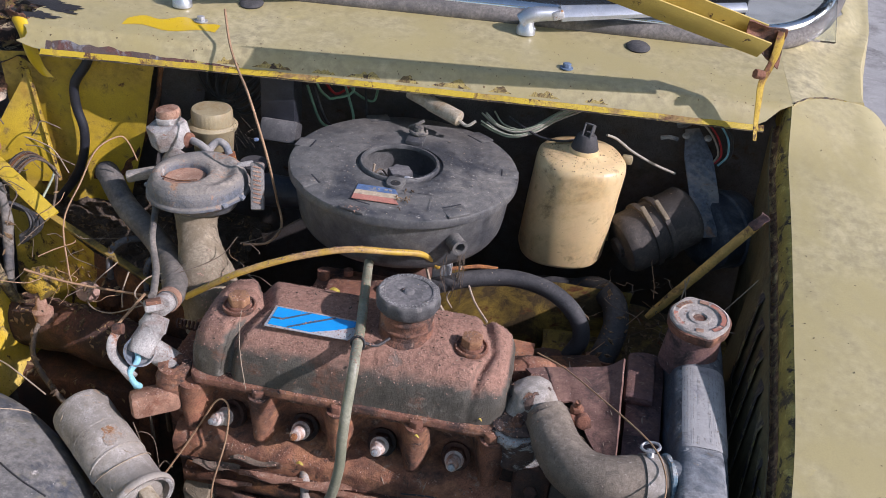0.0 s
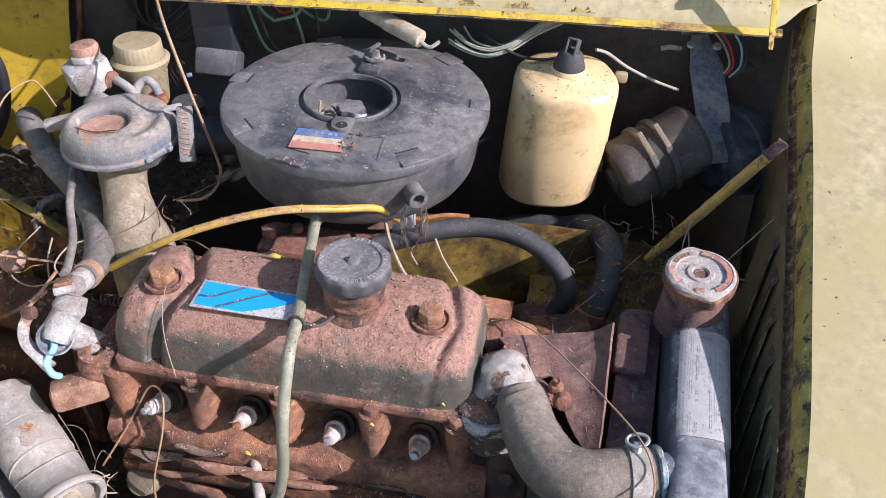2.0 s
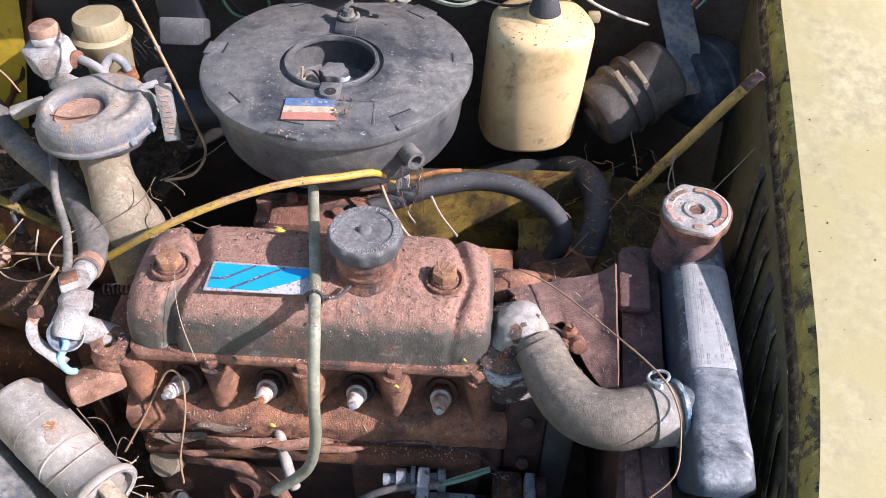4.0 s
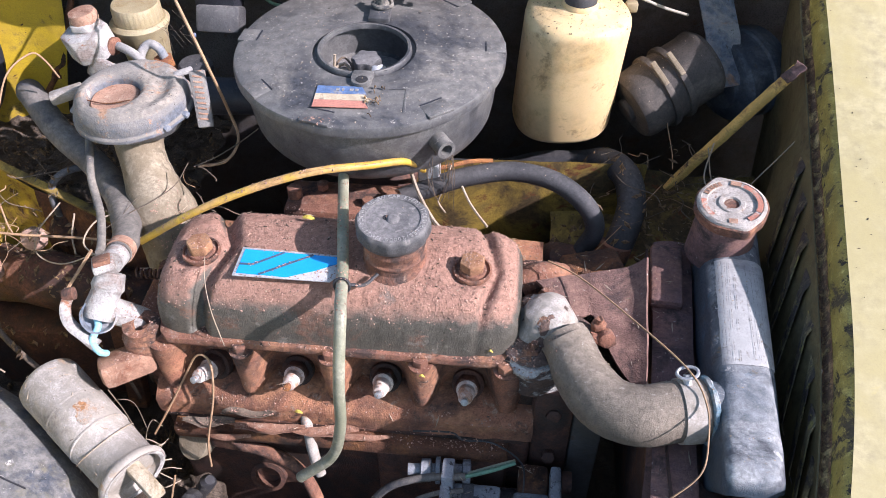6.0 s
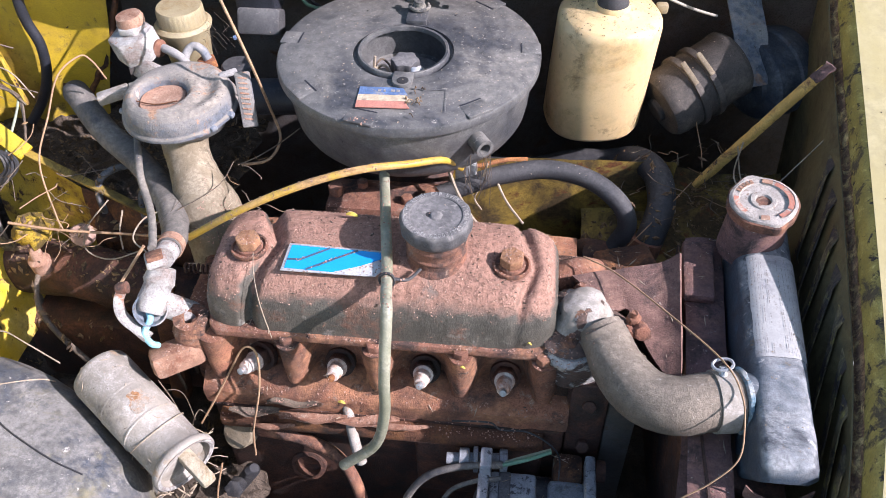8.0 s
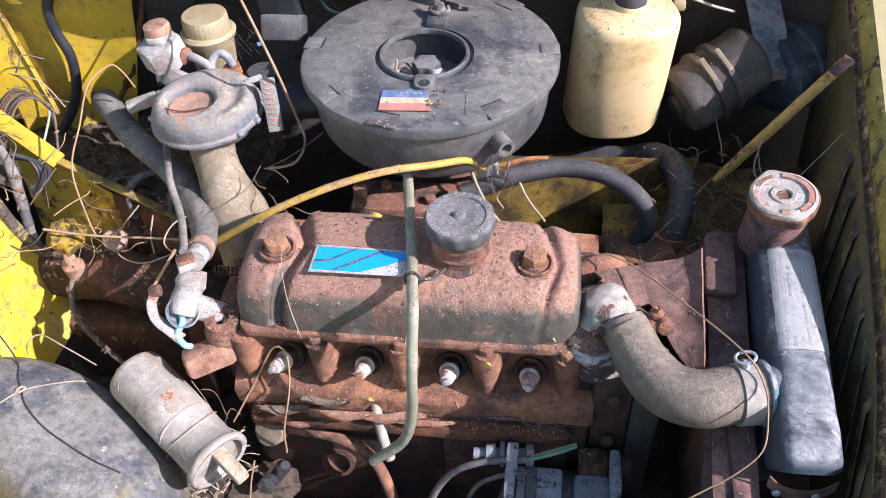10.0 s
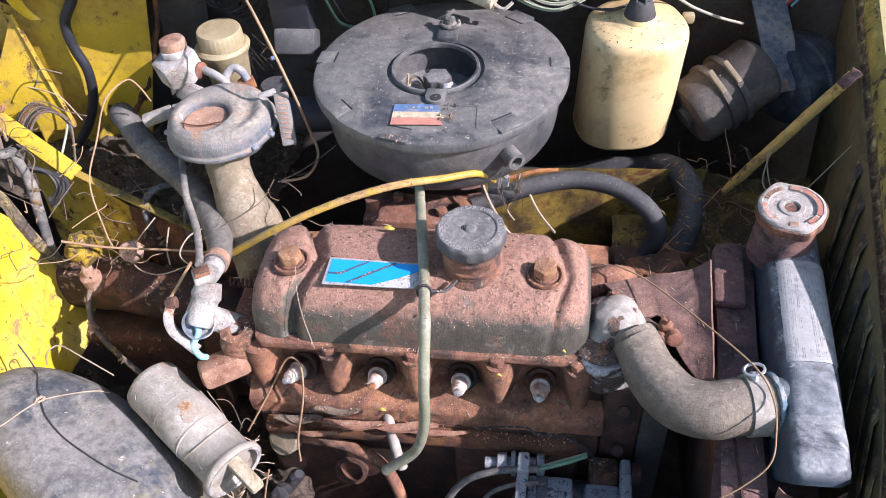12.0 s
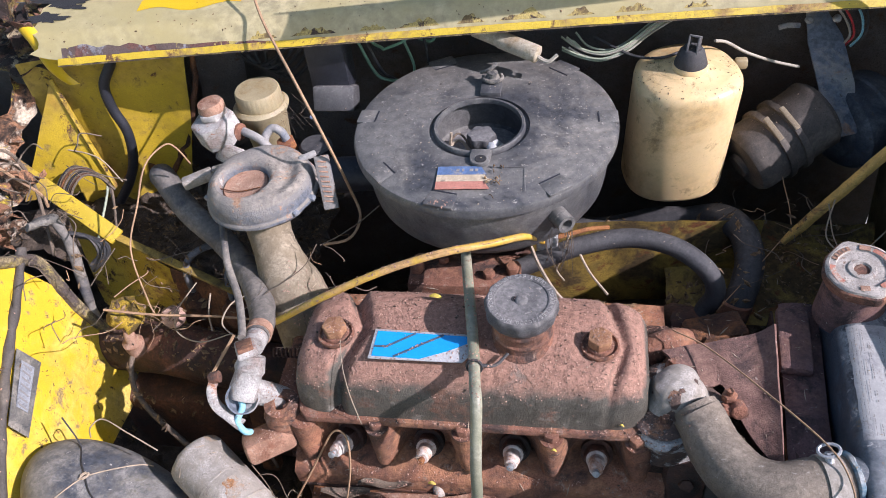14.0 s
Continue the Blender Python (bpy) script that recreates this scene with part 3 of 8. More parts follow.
def letters(text, size, m, depth=0.0004, bm=None):
    cu = bpy.data.curves.new("lettering", "FONT")
    cu.body, cu.size, cu.extrude, cu.align_x, cu.align_y = text, size, depth, "CENTER", "CENTER"
    ob = bpy.data.objects.new("lettering", cu)
    me = bpy.data.meshes.new_from_object(ob)
    b = bmesh.new()
    b.from_mesh(me)
    bpy.data.objects.remove(ob)
    bpy.data.curves.remove(cu)
    bpy.data.meshes.remove(me)
    return merged(b, m, bm)

# ---- ground and car body ----
solo("ground", roughen(grid(60, 60, lambda u, v: Vector(((u - 0.5) * 60, (v - 0.5) * 60, 0))), 0.004, 3), "concrete", "sunlit grey concrete yard under the car", "ground", kind="structure")

car = thing("car_body", (0, 0.6, 0), "faded yellow car body with a rusty open engine bay", "car body")


def rear(y):
    k = min(1.0, max(0.0, (y - 0.16) / 0.24))
    return k * k * (3 - 2 * k)


def edge_x(y):
    """Inner edge of the right-hand wing."""
    return 0.4265 + 0.105 * y - 0.0125 * rear(y) - (max(0.0, -0.04 - y) ** 2) * 0.45


def crest(y):
    k = min(1.0, max(0.0, (y - 0.30) / 0.078))
    return 0.0215 * k * k * (3 - 2 * k)


def wing_z(y):
    return 0.884 + 0.027 * rear(y) + 0.19 * (y - 0.289) - 0.25 * max(0.0, -0.2 - y) ** 2 + crest(y)


def seam_y(x):
    """Where the wing meets the panel at the pillar's foot."""
    return 0.378 + 0.085 * (1 - math.exp(-max(0.0, x - 0.4545) / 0.06))


def wing(u, v):
    front = -0.275 + 0.10 * min(v, 0.7)
    w = v * 0.27
    y = front + u * (seam_y(0.4545 + 0.016 * min(1.0, v * 2.5) + w * 0.76) - front)
    x = edge_x(y) + 0.016 * min(1.0, v * 2.5) + w * min(1.15, (0.13 + 0.25 * (0.47 - y)) / 0.19)
    drop = 0.0 if w < 0.08 else 3.8 * (w - 0.08) ** 2 + (40 * (w - 0.20) ** 2 if w > 0.20 else 0)
    return Vector((x, y, wing_z(y) + 0.002 * math.sin(min(w / 0.05, 1) * math.pi / 2) - drop - crest(y) * min(1.0, max(0.0, (x - edge_x(y)) / 0.08))))


part("front_wing", grid(50, 30, wing, 0.0012), "cream_paint", car, "faded cream-yellow front wing with dirt specks")
part("wing_edge", grid(60, 6, lambda u, v: Vector((edge_x(-0.37 + u * 0.748) - 0.0078 * math.sin(v * math.pi / 2), -0.37 + u * 0.748, wing_z(-0.37 + u * 0.748) - 0.0005 - 0.0055 * v - 0.0215 * v ** 2.6)), 0.0012), "edge_paint", car, "grimy yellow edge of the wing")
part("gutter", roughen(grid(90, 8, lambda u, v: Vector((edge_x(-0.37 + u * 0.745) - 0.0078 - 0.0080 * v, -0.37 + u * 0.745, wing_z(-0.37 + u * 0.745) - 0.024 - 0.006 * math.sin(v * math.pi) - 0.004 * v))), 0.0016, 110), "gutter", car, "grimy mottled gutter along the wing")


def inner_at(y, d):
    """The inner wing at d below its top; it bulges inward beside the radiator."""
    k = max(0.0, min(1.0, (y + 0.14) / 0.12)) * max(0.0, min(1.0, (0.26 - y) / 0.10))
    return Vector((edge_x(y) - 0.0152 + 0.08 * d - 0.24 * k * min(d, 0.15), y, wing_z(y) - 0.0275 - d))


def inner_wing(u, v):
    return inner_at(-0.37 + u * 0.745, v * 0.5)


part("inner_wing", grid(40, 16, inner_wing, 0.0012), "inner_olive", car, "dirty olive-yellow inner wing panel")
for k in range(8):
    y0 = -0.165 + 0.042 * k
    a, b = inner_at(y0 - 0.036, 0.095) + Vector((-0.001, 0, 0)), inner_at(y0 + 0.014, 0.014) + Vector((-0.001, 0, 0))
    part("louvre", grid(5, 10, lambda u, v: a.lerp(b, v) + Vector((-0.0050 * (1 - u) ** 0.7 * min(1, 14 * v, 14 * (1 - v)), 0.020 * (u - 0.5), 0.004 * (1 - u))), 0.001), "seam", car)


def lip_y(x):
    return 0.315 + 0.105 * x - 0.03 * x * x


def cowl_top(x, d):
    """Height of the scuttle at d behind its front lip."""
    if d < 0.022:
        return 0.9235 + 0.0260 * math.sin(d / 0.022 * math.pi / 2) ** 0.9
    return 0.9495 + 0.16 * (d - 0.022)


def scuttle(u, v):
    x0 = -0.478 - 0.030 * min(1, v * 2.4) + 0.022 * noise.noise((v * 7, 0.3, 0)) + 0.014 * noise.noise((v * 27, 5.3, 0))
    x = x0 + u * (0.4552 - x0)
    d0 = 0.0215 * min(1.0, max(0.0, (x - 0.418) / 0.036))
    d = d0 + (v ** 2.4) * (0.20 - d0)
    return Vector((x, lip_y(x) + d, cowl_top(x, d)))


part("scuttle_panel", grid(60, 24, scuttle, 0.001), "cream_paint", car, "faded yellow scuttle panel below the windscreen")
part("scuttle_lip", roughen(grid(80, 4, lambda u, v: Vector((-0.477 + u * 0.900, lip_y(-0.477 + u * 0.900) - 0.005 * (1 - v), 0.9215 + 0.0055 * v))), 0.0008, 40), "lip_paint", car, "bent yellow lip with rust stains")
part("scuttle_return", grid(40, 4, lambda u, v: Vector((-0.477 + u * 0.900, lip_y(-0.477 + u * 0.900) - 0.005 + 0.05 * v, 0.9207 - 0.004 * v)), 0.0012), "seam", car)
part("wing_seam", roughen(tube([Vector((x, seam_y(x) - 0.0008, wing_z(seam_y(x)) + 0.0022 - crest(seam_y(x)) * min(1, (x - edge_x(seam_y(x))) / 0.08))) for x in (0.457, 0.468, 0.480, 0.492, 0.505, 0.520, 0.535)], 0.0011, 6, 6), 0.0012, 160), "seam", car, "cracked sealer along the wing seam")

# bulkhead, floor and far walls of the bay
part("bulkhead", grid(20, 14, lambda u, v: Vector((-0.74 + u * 1.24, 0.40 + 0.05 * u + 0.03 * v, 0.30 + 0.62 * (1 - v))), 0.002), "dark_steel", car, "grimy black-painted bulkhead")
part("undertray", roughen(grid(40, 30, lambda u, v: Vector((-0.75 + u * 1.3, -0.5 + v * 1.0, 0.40))), 0.02, 30), "soil", car, "dark floor of the bay full of grime")
part("front_panel", grid(10, 6, lambda u, v: Vector((-0.75 + u * 1.25, -0.43, 0.30 + 0.36 * v)), 0.002), "dark_steel", car)
part("far_side", grid(6, 6, lambda u, v: Vector((-0.74, -0.5 + u * 1.0, 0.30 + 0.5 * v)), 0.002), "dark_steel", car)

# left-hand inner wing
part("inner_panel", roughen(grid(30, 24, lambda u, v: Vector((-0.472 - 0.33 * ((0.565 + 0.235 * v) - 0.668), -0.40 + u * (0.490 + 0.02 * math.sin(v * 4) + 0.02 * max(0, 0.4 - v)), 0.565 + 0.235 * v))), 0.003, 9), "yellow_paint", car, "bright yellow inner wing with chipped paint")
part("panel_edge", roughen(tube([Vector((-0.472 - 0.33 * (z - 0.668) + 0.003, y, z)) for y, z in ((0.03, 0.83), (0.075, 0.79), (0.104, 0.76), (0.098, 0.70), (0.104, 0.64), (0.13, 0.54))], 0.007, 8, 6), 0.002, 50), "seam", car, "grimy sealed edge of the panel")
part("corner_panel", roughen(grid(24, 24, lambda u, v: Vector((-0.555 + u * (0.197 - 0.27 * (0.305 * (1 - v))), 0.283 + 0.043 * u + 0.004 * math.sin(u * 11), 0.60 + 0.305 * v))), 0.003, 12), "corner_yellow", car, "bright yellow corner panel with rust at its foot")
part("corner_edge", roughen(tube([(-0.358, 0.336, 0.905), (-0.364, 0.334, 0.86), (-0.377, 0.331, 0.82), (-0.396, 0.326, 0.775), (-0.418, 0.319, 0.740), (-0.445, 0.310, 0.70)], 0.0035, 8, 8), 0.003, 60), "rust_brown", car, "rust-eaten edge of the corner panel")
for k, (hx, hz, hw, hh) in enumerate(((-0.398, 0.802, 0.011, 0.020), (-0.434, 0.742, 0.026, 0.014), (-0.470, 0.728, 0.030, 0.012), (-0.402, 0.762, 0.006, 0.008))):
    bm = fresh()
    bm.faces.new([bm.verts.new(Vector((hx + hw * r * math.cos(a), 0.3125 + 0.043 * (hx + 0.463) / 0.17, hz + hh * r * math.sin(a)))) for a, r in ((2 * math.pi * q / 40, 0.80 + 0.55 * noise.noise((1.9 * math.cos(q * 0.157), k * 5.3, 1.9 * math.sin(q * 0.157))) + 0.05 * (q % 2)) for q in range(40))])
    part("rust_patch", bm, "rust_brown", car, "dark brown rust patch with a ragged outline")
part("side_step", roughen(grid(12, 10, lambda u, v: Vector((-0.392 + 0.050 * u + 0.03 * v, 0.352 + 0.03 * u, 0.72 + 0.18 * v))), 0.004, 25), "dark_steel", car, "grimy dark step beside the panel")
part("panel_rib", roughen(grid(10, 12, lambda u, v: Vector((-0.545 + 0.026 * u, 0.303 - 0.012 * math.sin(math.pi * u), 0.70 + 0.20 * v))), 0.002, 20), "rusty_yellow", car)


def gusset(u, v):
    """Curved web from the torn flange down to the ledge."""
    top = Vector((-0.517 + 0.032 * u, 0.281 - 0.018 * u, 0.886 - 0.148 * u - 0.006 * math.sin(u * 3.1)))
    foot = Vector((-0.600 + 0.110 * u, 0.235 + 0.03 * u, 0.735 + 0.0 * u))
    return top.lerp(foot, v)


part("gusset", roughen(grid(16, 12, gusset, 0.002), 0.0015, 25), "corner_yellow", car, "curved yellow gusset plate")
part("gusset_edge", tube([gusset(k / 10, 0) + Vector((0.001, -0.002, 0.001)) for k in range(11)], 0.0035, 6, 3), "rusty_yellow", car)
part("strut", box((0.020, 0.005, 0.215), along((-0.592, 0.232, 0.806), (-0.440, 0.166, 0.744)) @ Matrix.Translation((0, 0, 0.073)) @ Matrix.Rotation(0.35, 4, "Z"), 0.0012), "lip_paint", car, "bright yellow strut with a cut end")
part("strut_panel", roughen(grid(14, 12, lambda u, v: Vector((-0.510 + 0.135 * u, 0.192 - 0.045 * u - 0.02 * v, 0.765 - 0.055 * u - (0.15 - 0.02 * u) * v))), 0.003, 25), "rusty_yellow", car, "rust-eaten yellow panel below the strut")
part("rust_panel", roughen(grid(16, 12, lambda u, v: Vector((-0.376 + 0.135 * u, 0.148 - 0.03 * u - 0.02 * v, 0.711 - 0.035 * u - 0.12 * v))), 0.004, 30), "rust_brown", car, "dark rusty panel of the gearbox side")
part("panel_flange", box((0.010, 0.004, 0.235), along((-0.445, 0.168, 0.744), (-0.250, 0.118, 0.684)) @ Matrix.Translation((0, 0, 0.11)), 0.001), "old_yellow", car)
part("subframe_tube", roughen(tube([(-0.47, 0.105, 0.620), (-0.38, 0.095, 0.625), (-0.30, 0.085, 0.620), (-0.21, 0.08, 0.600)], 0.032, 20, 6), 0.004, 45), "dark_rust", car, "rusty subframe tube")
part("gear_case", roughen(box((0.28, 0.10, 0.12), Matrix.Translation((-0.32, 0.10, 0.52)), 0.02), 0.004, 30), "dark_rust", car)
part("post", roughen(box((0.022, 0.014, 0.20), Matrix.Translation((-0.250, 0.020, 0.60)) @ Matrix.Rotation(0.12, 4, "Y"), 0.003), 0.001, 50), "rust_brown", car)
part("rust_ledge", roughen(grid(44, 20, lambda u, v: Vector((-0.62 + 0.40 * u, 0.185 - 0.02 * u + 0.19 * v, 0.70 - 0.035 * u))), 0.012, 60), "soil", car, "ledge covered in rust flakes and litter")
part("torn_flange", roughen(grid(30, 5, lambda u, v: Vector((-0.560 - 0.025 * v + 0.012 * math.sin(u * 13), 0.295 - 0.16 * u, 0.862 - 0.12 * u + 0.02 * v))), 0.010, 60), "flaky_rust", car, "torn flaking rusty flange")
part("torn_flange", roughen(grid(26, 5, lambda u, v: Vector((-0.585 - 0.03 * v + 0.012 * math.sin(u * 11), 0.15 - 0.14 * u, 0.80 - 0.06 * u + 0.02 * v))), 0.012, 50), "flaky_rust", car)
hook = grid(20, 6, lambda u, v: Vector((-0.517 + 0.022 * u + 0.010 * u ** 3 + 0.005 * math.sin(u * 5) + (0.020 - 0.003 * u) * (v - 0.5), 0.276 - 0.006 * math.sin(u * 3) + 0.005 * (2 * v - 1) ** 2, 0.958 - 0.070 * u - 0.008 * v * u)), 0.002)
part("hook_bracket", hook, "yellow_bright", car, "bent yellow hook bracket")
for k in range(14):
    fr = random.Random(70 + k)
    cx, cy, cz = fr.uniform(-0.620, -0.495), fr.uniform(0.272, 0.40), fr.uniform(0.915, 0.955)
    w, l, tw = fr.uniform(0.012, 0.030), fr.uniform(0.02, 0.05), fr.uniform(0, 3.1)
    part("torn_scrap", roughen(grid(10, 8, lambda u, v: Vector((cx + (u - 0.5) * l * math.cos(tw) - (v - 0.5) * w * math.sin(tw), cy + (u - 0.5) * l * math.sin(tw) + (v - 0.5) * w * math.cos(tw), cz + 0.010 * math.sin(u * 4 + k))), 0.0012), 0.009, 60), "rusted_through", car, "rusted-through scrap of the scuttle's corner")
part("under_gutter", roughen(grid(20, 14, lambda u, v: Vector((-0.70 + 0.19 * u, 0.285 + 0.17 * v, 0.895 + 0.02 * v))), 0.010, 40), "rusted_through", car, "rusted gutter under the scuttle's corner")
part("scuttle_stain", roughen(grid(40, 5, lambda u, v: Vector((-0.472 + 0.24 * u, lip_y(-0.472 + 0.24 * u) + (0.001 + 0.007 * v * (1.05 - u) * (0.75 + 0.5 * noise.noise((u * 14, 2.2, 0)))), cowl_top(0, 0.001 + 0.007 * v * (1.05 - u) * (0.75 + 0.5 * noise.noise((u * 14, 2.2, 0)))) + 0.0005))), 0.0, 50), "stain_violet", car, "violet-grey water stain along the scuttle's edge")
for k, (sx, sw, sh) in enumerate(((-0.245, 0.030, 0.007), (-0.190, 0.050, 0.008), (-0.125, 0.030, 0.006), (-0.075, 0.045, 0.008), (-0.020, 0.030, 0.006), (0.035, 0.050, 0.008), (0.095, 0.030, 0.006), (0.150, 0.040, 0.007), (0.215, 0.030, 0.005))):
    part("crease_stain", grid(24, 6, lambda u, v: Vector((sx + sw * (u - 0.5), lip_y(sx + sw * (u - 0.5)) + 0.0025 + sh * v * (0.3 + 0.9 * abs(noise.noise((u * 5, k * 3.1, 0)))) * math.sin(math.pi * u), cowl_top(0, 0.0025 + sh * v * (0.3 + 0.9 * abs(noise.noise((u * 5, k * 3.1, 0)))) * math.sin(math.pi * u)) + 0.0005))), "grime_stain", car, "brown grime stain on the scuttle's nose")
part("paint_patch", roughen(grid(24, 8, lambda u, v: Vector((-0.395 + 0.118 * u, lip_y(-0.395 + 0.118 * u) + 0.043 + 0.005 * math.sin(u * 9) * (1 - v) + (0.030 + 0.006 * math.sin(u * 14)) * v * math.sin(math.pi * (0.06 + 0.88 * u)) ** 0.3, cowl_top(0, 0.043 + 0.005 * math.sin(u * 9) * (1 - v) + (0.030 + 0.006 * math.sin(u * 14)) * v * math.sin(math.pi * (0.06 + 0.88 * u)) ** 0.3) + 0.0004))), 0.0, 50), "yellow_bright", car, "fresh bright yellow paint patch")
# flat near-black patches on the scuttle paint the dark of rusted holes
for k, (hx, hd, hw, hl) in enumerate(((-0.500, 0.045, 0.012, 0.030), (-0.492, 0.075, 0.014, 0.040), (-0.515, 0.085, 0.014, 0.030), (-0.478, 0.062, 0.006, 0.022))):
    bm = fresh()
    bm.faces.new([bm.verts.new(Vector((hx + hl * r * math.cos(a), lip_y(hx) + hd + hw * r * math.sin(a), cowl_top(hx, hd + hw * r * math.sin(a)) + 0.0006))) for a, r in ((2 * math.pi * q / 34, 0.72 + 0.75 * noise.noise((2.2 * math.cos(q * 0.185), k * 9.1, 2.2 * math.sin(q * 0.185))) + 0.05 * (q % 2)) for q in range(34))])
    part("rust_hole", bm, "void", car, "flat near-black patch painted for a hole rusted through the scuttle")
part("stub", roughen(lathe([(0.012, 0), (0.013, 0.006), (0.008, 0.008)], Matrix.Translation((-0.605, 0.285, 0.955)), 16), 0.002, 60), "dark_rust", car)
idp = [(-0.4924, 0.0042, 0.7299), (-0.4821, 0.0101, 0.6986), (-0.4719, -0.0647, 0.6677), (-0.4805, -0.0679, 0.6937)]
pq = [Vector(q) for q in idp]
part("id_plate", grid(2, 4, lambda u, v: pq[0].lerp(pq[1], u).lerp(pq[3].lerp(pq[2], u), v) + Vector((0.006, 0, 0.002)), 0.001), "corner_dust", car, "small grey dusty identification plate")
part("plate_panel", grid(2, 4, lambda u, v: pq[0].lerp(pq[1], 0.2 + 0.55 * u).lerp(pq[3].lerp(pq[2], 0.2 + 0.55 * u), 0.12 + 0.6 * v) + Vector((0.0078, 0, 0.0026)), 0.0004), "alu", car)
prn = fresh()
for k in range(7):
    c = pq[0].lerp(pq[1], 0.47).lerp(pq[3].lerp(pq[2], 0.47), 0.17 + 0.085 * k) + Vector((0.0084, 0, 0.0028))
    box((0.0004, 0.0016, 0.012), Matrix.Translation(c) @ Matrix.Rotation(-0.33, 4, "Y"), 0, prn)
part("plate_bars", prn, "print", car)

# brace across the right rear corner
BA, BB = Vector((0.422, 0.232, 0.861)), Vector((0.322, 0.228, 0.700))
BD, BN = (BB - BA).normalized(), Vector((-0.30, -0.80, 0.52)).normalized()
BW = BD.cross(BN).normalized()
part("brace", roughen(grid(26, 5, lambda u, v: BA.lerp(BB, u) + BW * (0.0115 * (1 - 0.35 * max(0, u - 0.85) / 0.15) * (v - 0.5)) - BN * 0.004 * (2 * v - 1) ** 2, 0.0022), 0.0008, 90), "brace_paint", car, "yellow diagonal brace with rusty edges")
part("brace_end", roughen(grid(8, 5, lambda u, v: BA + BD * (0.022 * u - 0.006) + BW * 0.011 * (v - 0.5) + BN * 0.0022, 0.002), 0.003, 120), "rust_purple", car, "rusted torn end of the brace")
part("side_shelf", roughen(grid(20, 14, lambda u, v: Vector((0.20 + 0.24 * u, 0.15 + 0.15 * v, 0.645 + 0.02 * v))), 0.006, 30), "old_yellow", car, "grimy yellow shelf of the inner wing")
part("cross_panel", roughen(grid(20, 8, lambda u, v: Vector((0.0 + 0.30 * u, 0.215 + 0.02 * u, 0.60 + 0.13 * v))), 0.003, 20), "old_yellow", car, "dirty yellow panel behind the engine")

# grommets and bolts on the scuttle
def on_cowl(x, y):
    return Vector((x, y, cowl_top(x, y - lip_y(x))))


for x, y in ((0.262, 0.468), (-0.262, 0.420)):
    p = on_cowl(x, y)
    part("grommet", lathe([(0.0155, 0), (0.0165, 0.002), (0.014, 0.0045), (0.008, 0.006), (0.0005, 0.0063)], Matrix.Translation(p) @ Matrix.Rotation(radians(9), 4, "X"), 28), "rubber", car, "black rubber blanking grommet")
for x, y, mt in ((-0.305, 0.352, "zinc"), (0.172, 0.382, "blue_panel")):
    p = on_cowl(x, y)
    part("screw", hexhead(0.0055, 0.007, Matrix.Translation(p), lathe([(0.0085, 0), (0.0085, 0.0015)], Matrix.Translation(p), 16)), mt, car)

# windscreen
def screen_base(u):
    x = -0.70 + 1.16 * u
    return Vector((x, lip_y(x) + 0.168, cowl_top(x, 0.168) + 0.004))


pts = [screen_base(k / 14) for k in range(15)]
corner = [Vector((0.435, 0.528, 0.979)), Vector((0.495, 0.560, 0.992)), Vector((0.535, 0.622, 1.025)), Vector((0.557, 0.74, 1.11)), Vector((0.55, 0.90, 1.27))]
screen = thing("windscreen", (0, 0.65, 1.0), "car windscreen in a weathered rubber seal with chrome trim", "windscreen")
part("seal", tube(pts[:-1] + corner, 0.0125, 10, 4), "seal", screen, "weathered grey rubber seal")
part("trim", tube([p + Vector((0, 0.012, 0.012)) for p in pts[:-1] + corner], 0.0095, 10, 4), "chrome", screen, "bright chrome trim strip")
gl = part("pane", grid(14, 6, lambda u, v: screen_base(u * 1.06) + Vector((0, 0.012 + 0.45 * v, 0.012 + 0.36 * v)), 0.004), "glass", screen, "curved glass")
gl.visible_shadow = False
# near-black sheets added behind the glass for the unlit cabin
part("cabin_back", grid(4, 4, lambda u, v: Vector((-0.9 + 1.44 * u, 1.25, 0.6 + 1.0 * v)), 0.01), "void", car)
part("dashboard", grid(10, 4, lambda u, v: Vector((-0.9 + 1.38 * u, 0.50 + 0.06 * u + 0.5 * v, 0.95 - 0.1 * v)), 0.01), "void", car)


def pillar(u, v):
    y0 = seam_y(0.4554 + 0.12 * u)
    y = y0 + (1.0165 - y0) * v
    inner = 0.4554 if y < 0.555 else 0.4554 + min(0.11, (y - 0.555) * 1.0)
    outer = 0.575 + 0.20 * max(0.0, y - 0.4665)
    x = inner + (outer - inner) * u
    k = min(1, u * 1.3)
    k = k * k * (3 - 2 * k)
    z = cowl_top(0.4554, y - lip_y(0.4554)) - 0.018 * k
    return Vector((x, y, z - 0.05 * max(0, u - 0.85) ** 2 * 40))


part("pillar_skirt", grid(16, 2, lambda u, v: pillar(u, 0) + Vector((0, -0.0005, -0.035 * v)), 0.001), "cream_paint", car)
part("scuttle_end", grid(24, 3, lambda u, v: scuttle(1, u) + Vector((0.0008 + 0.004 * v, 0, -0.0005 - 0.06 * v)), 0.001), "edge_paint", car)
part("pillar_foot", grid(16, 24, pillar, 0.0015), "cream_paint", car, "faded cream-yellow panel at the foot of the screen pillar")


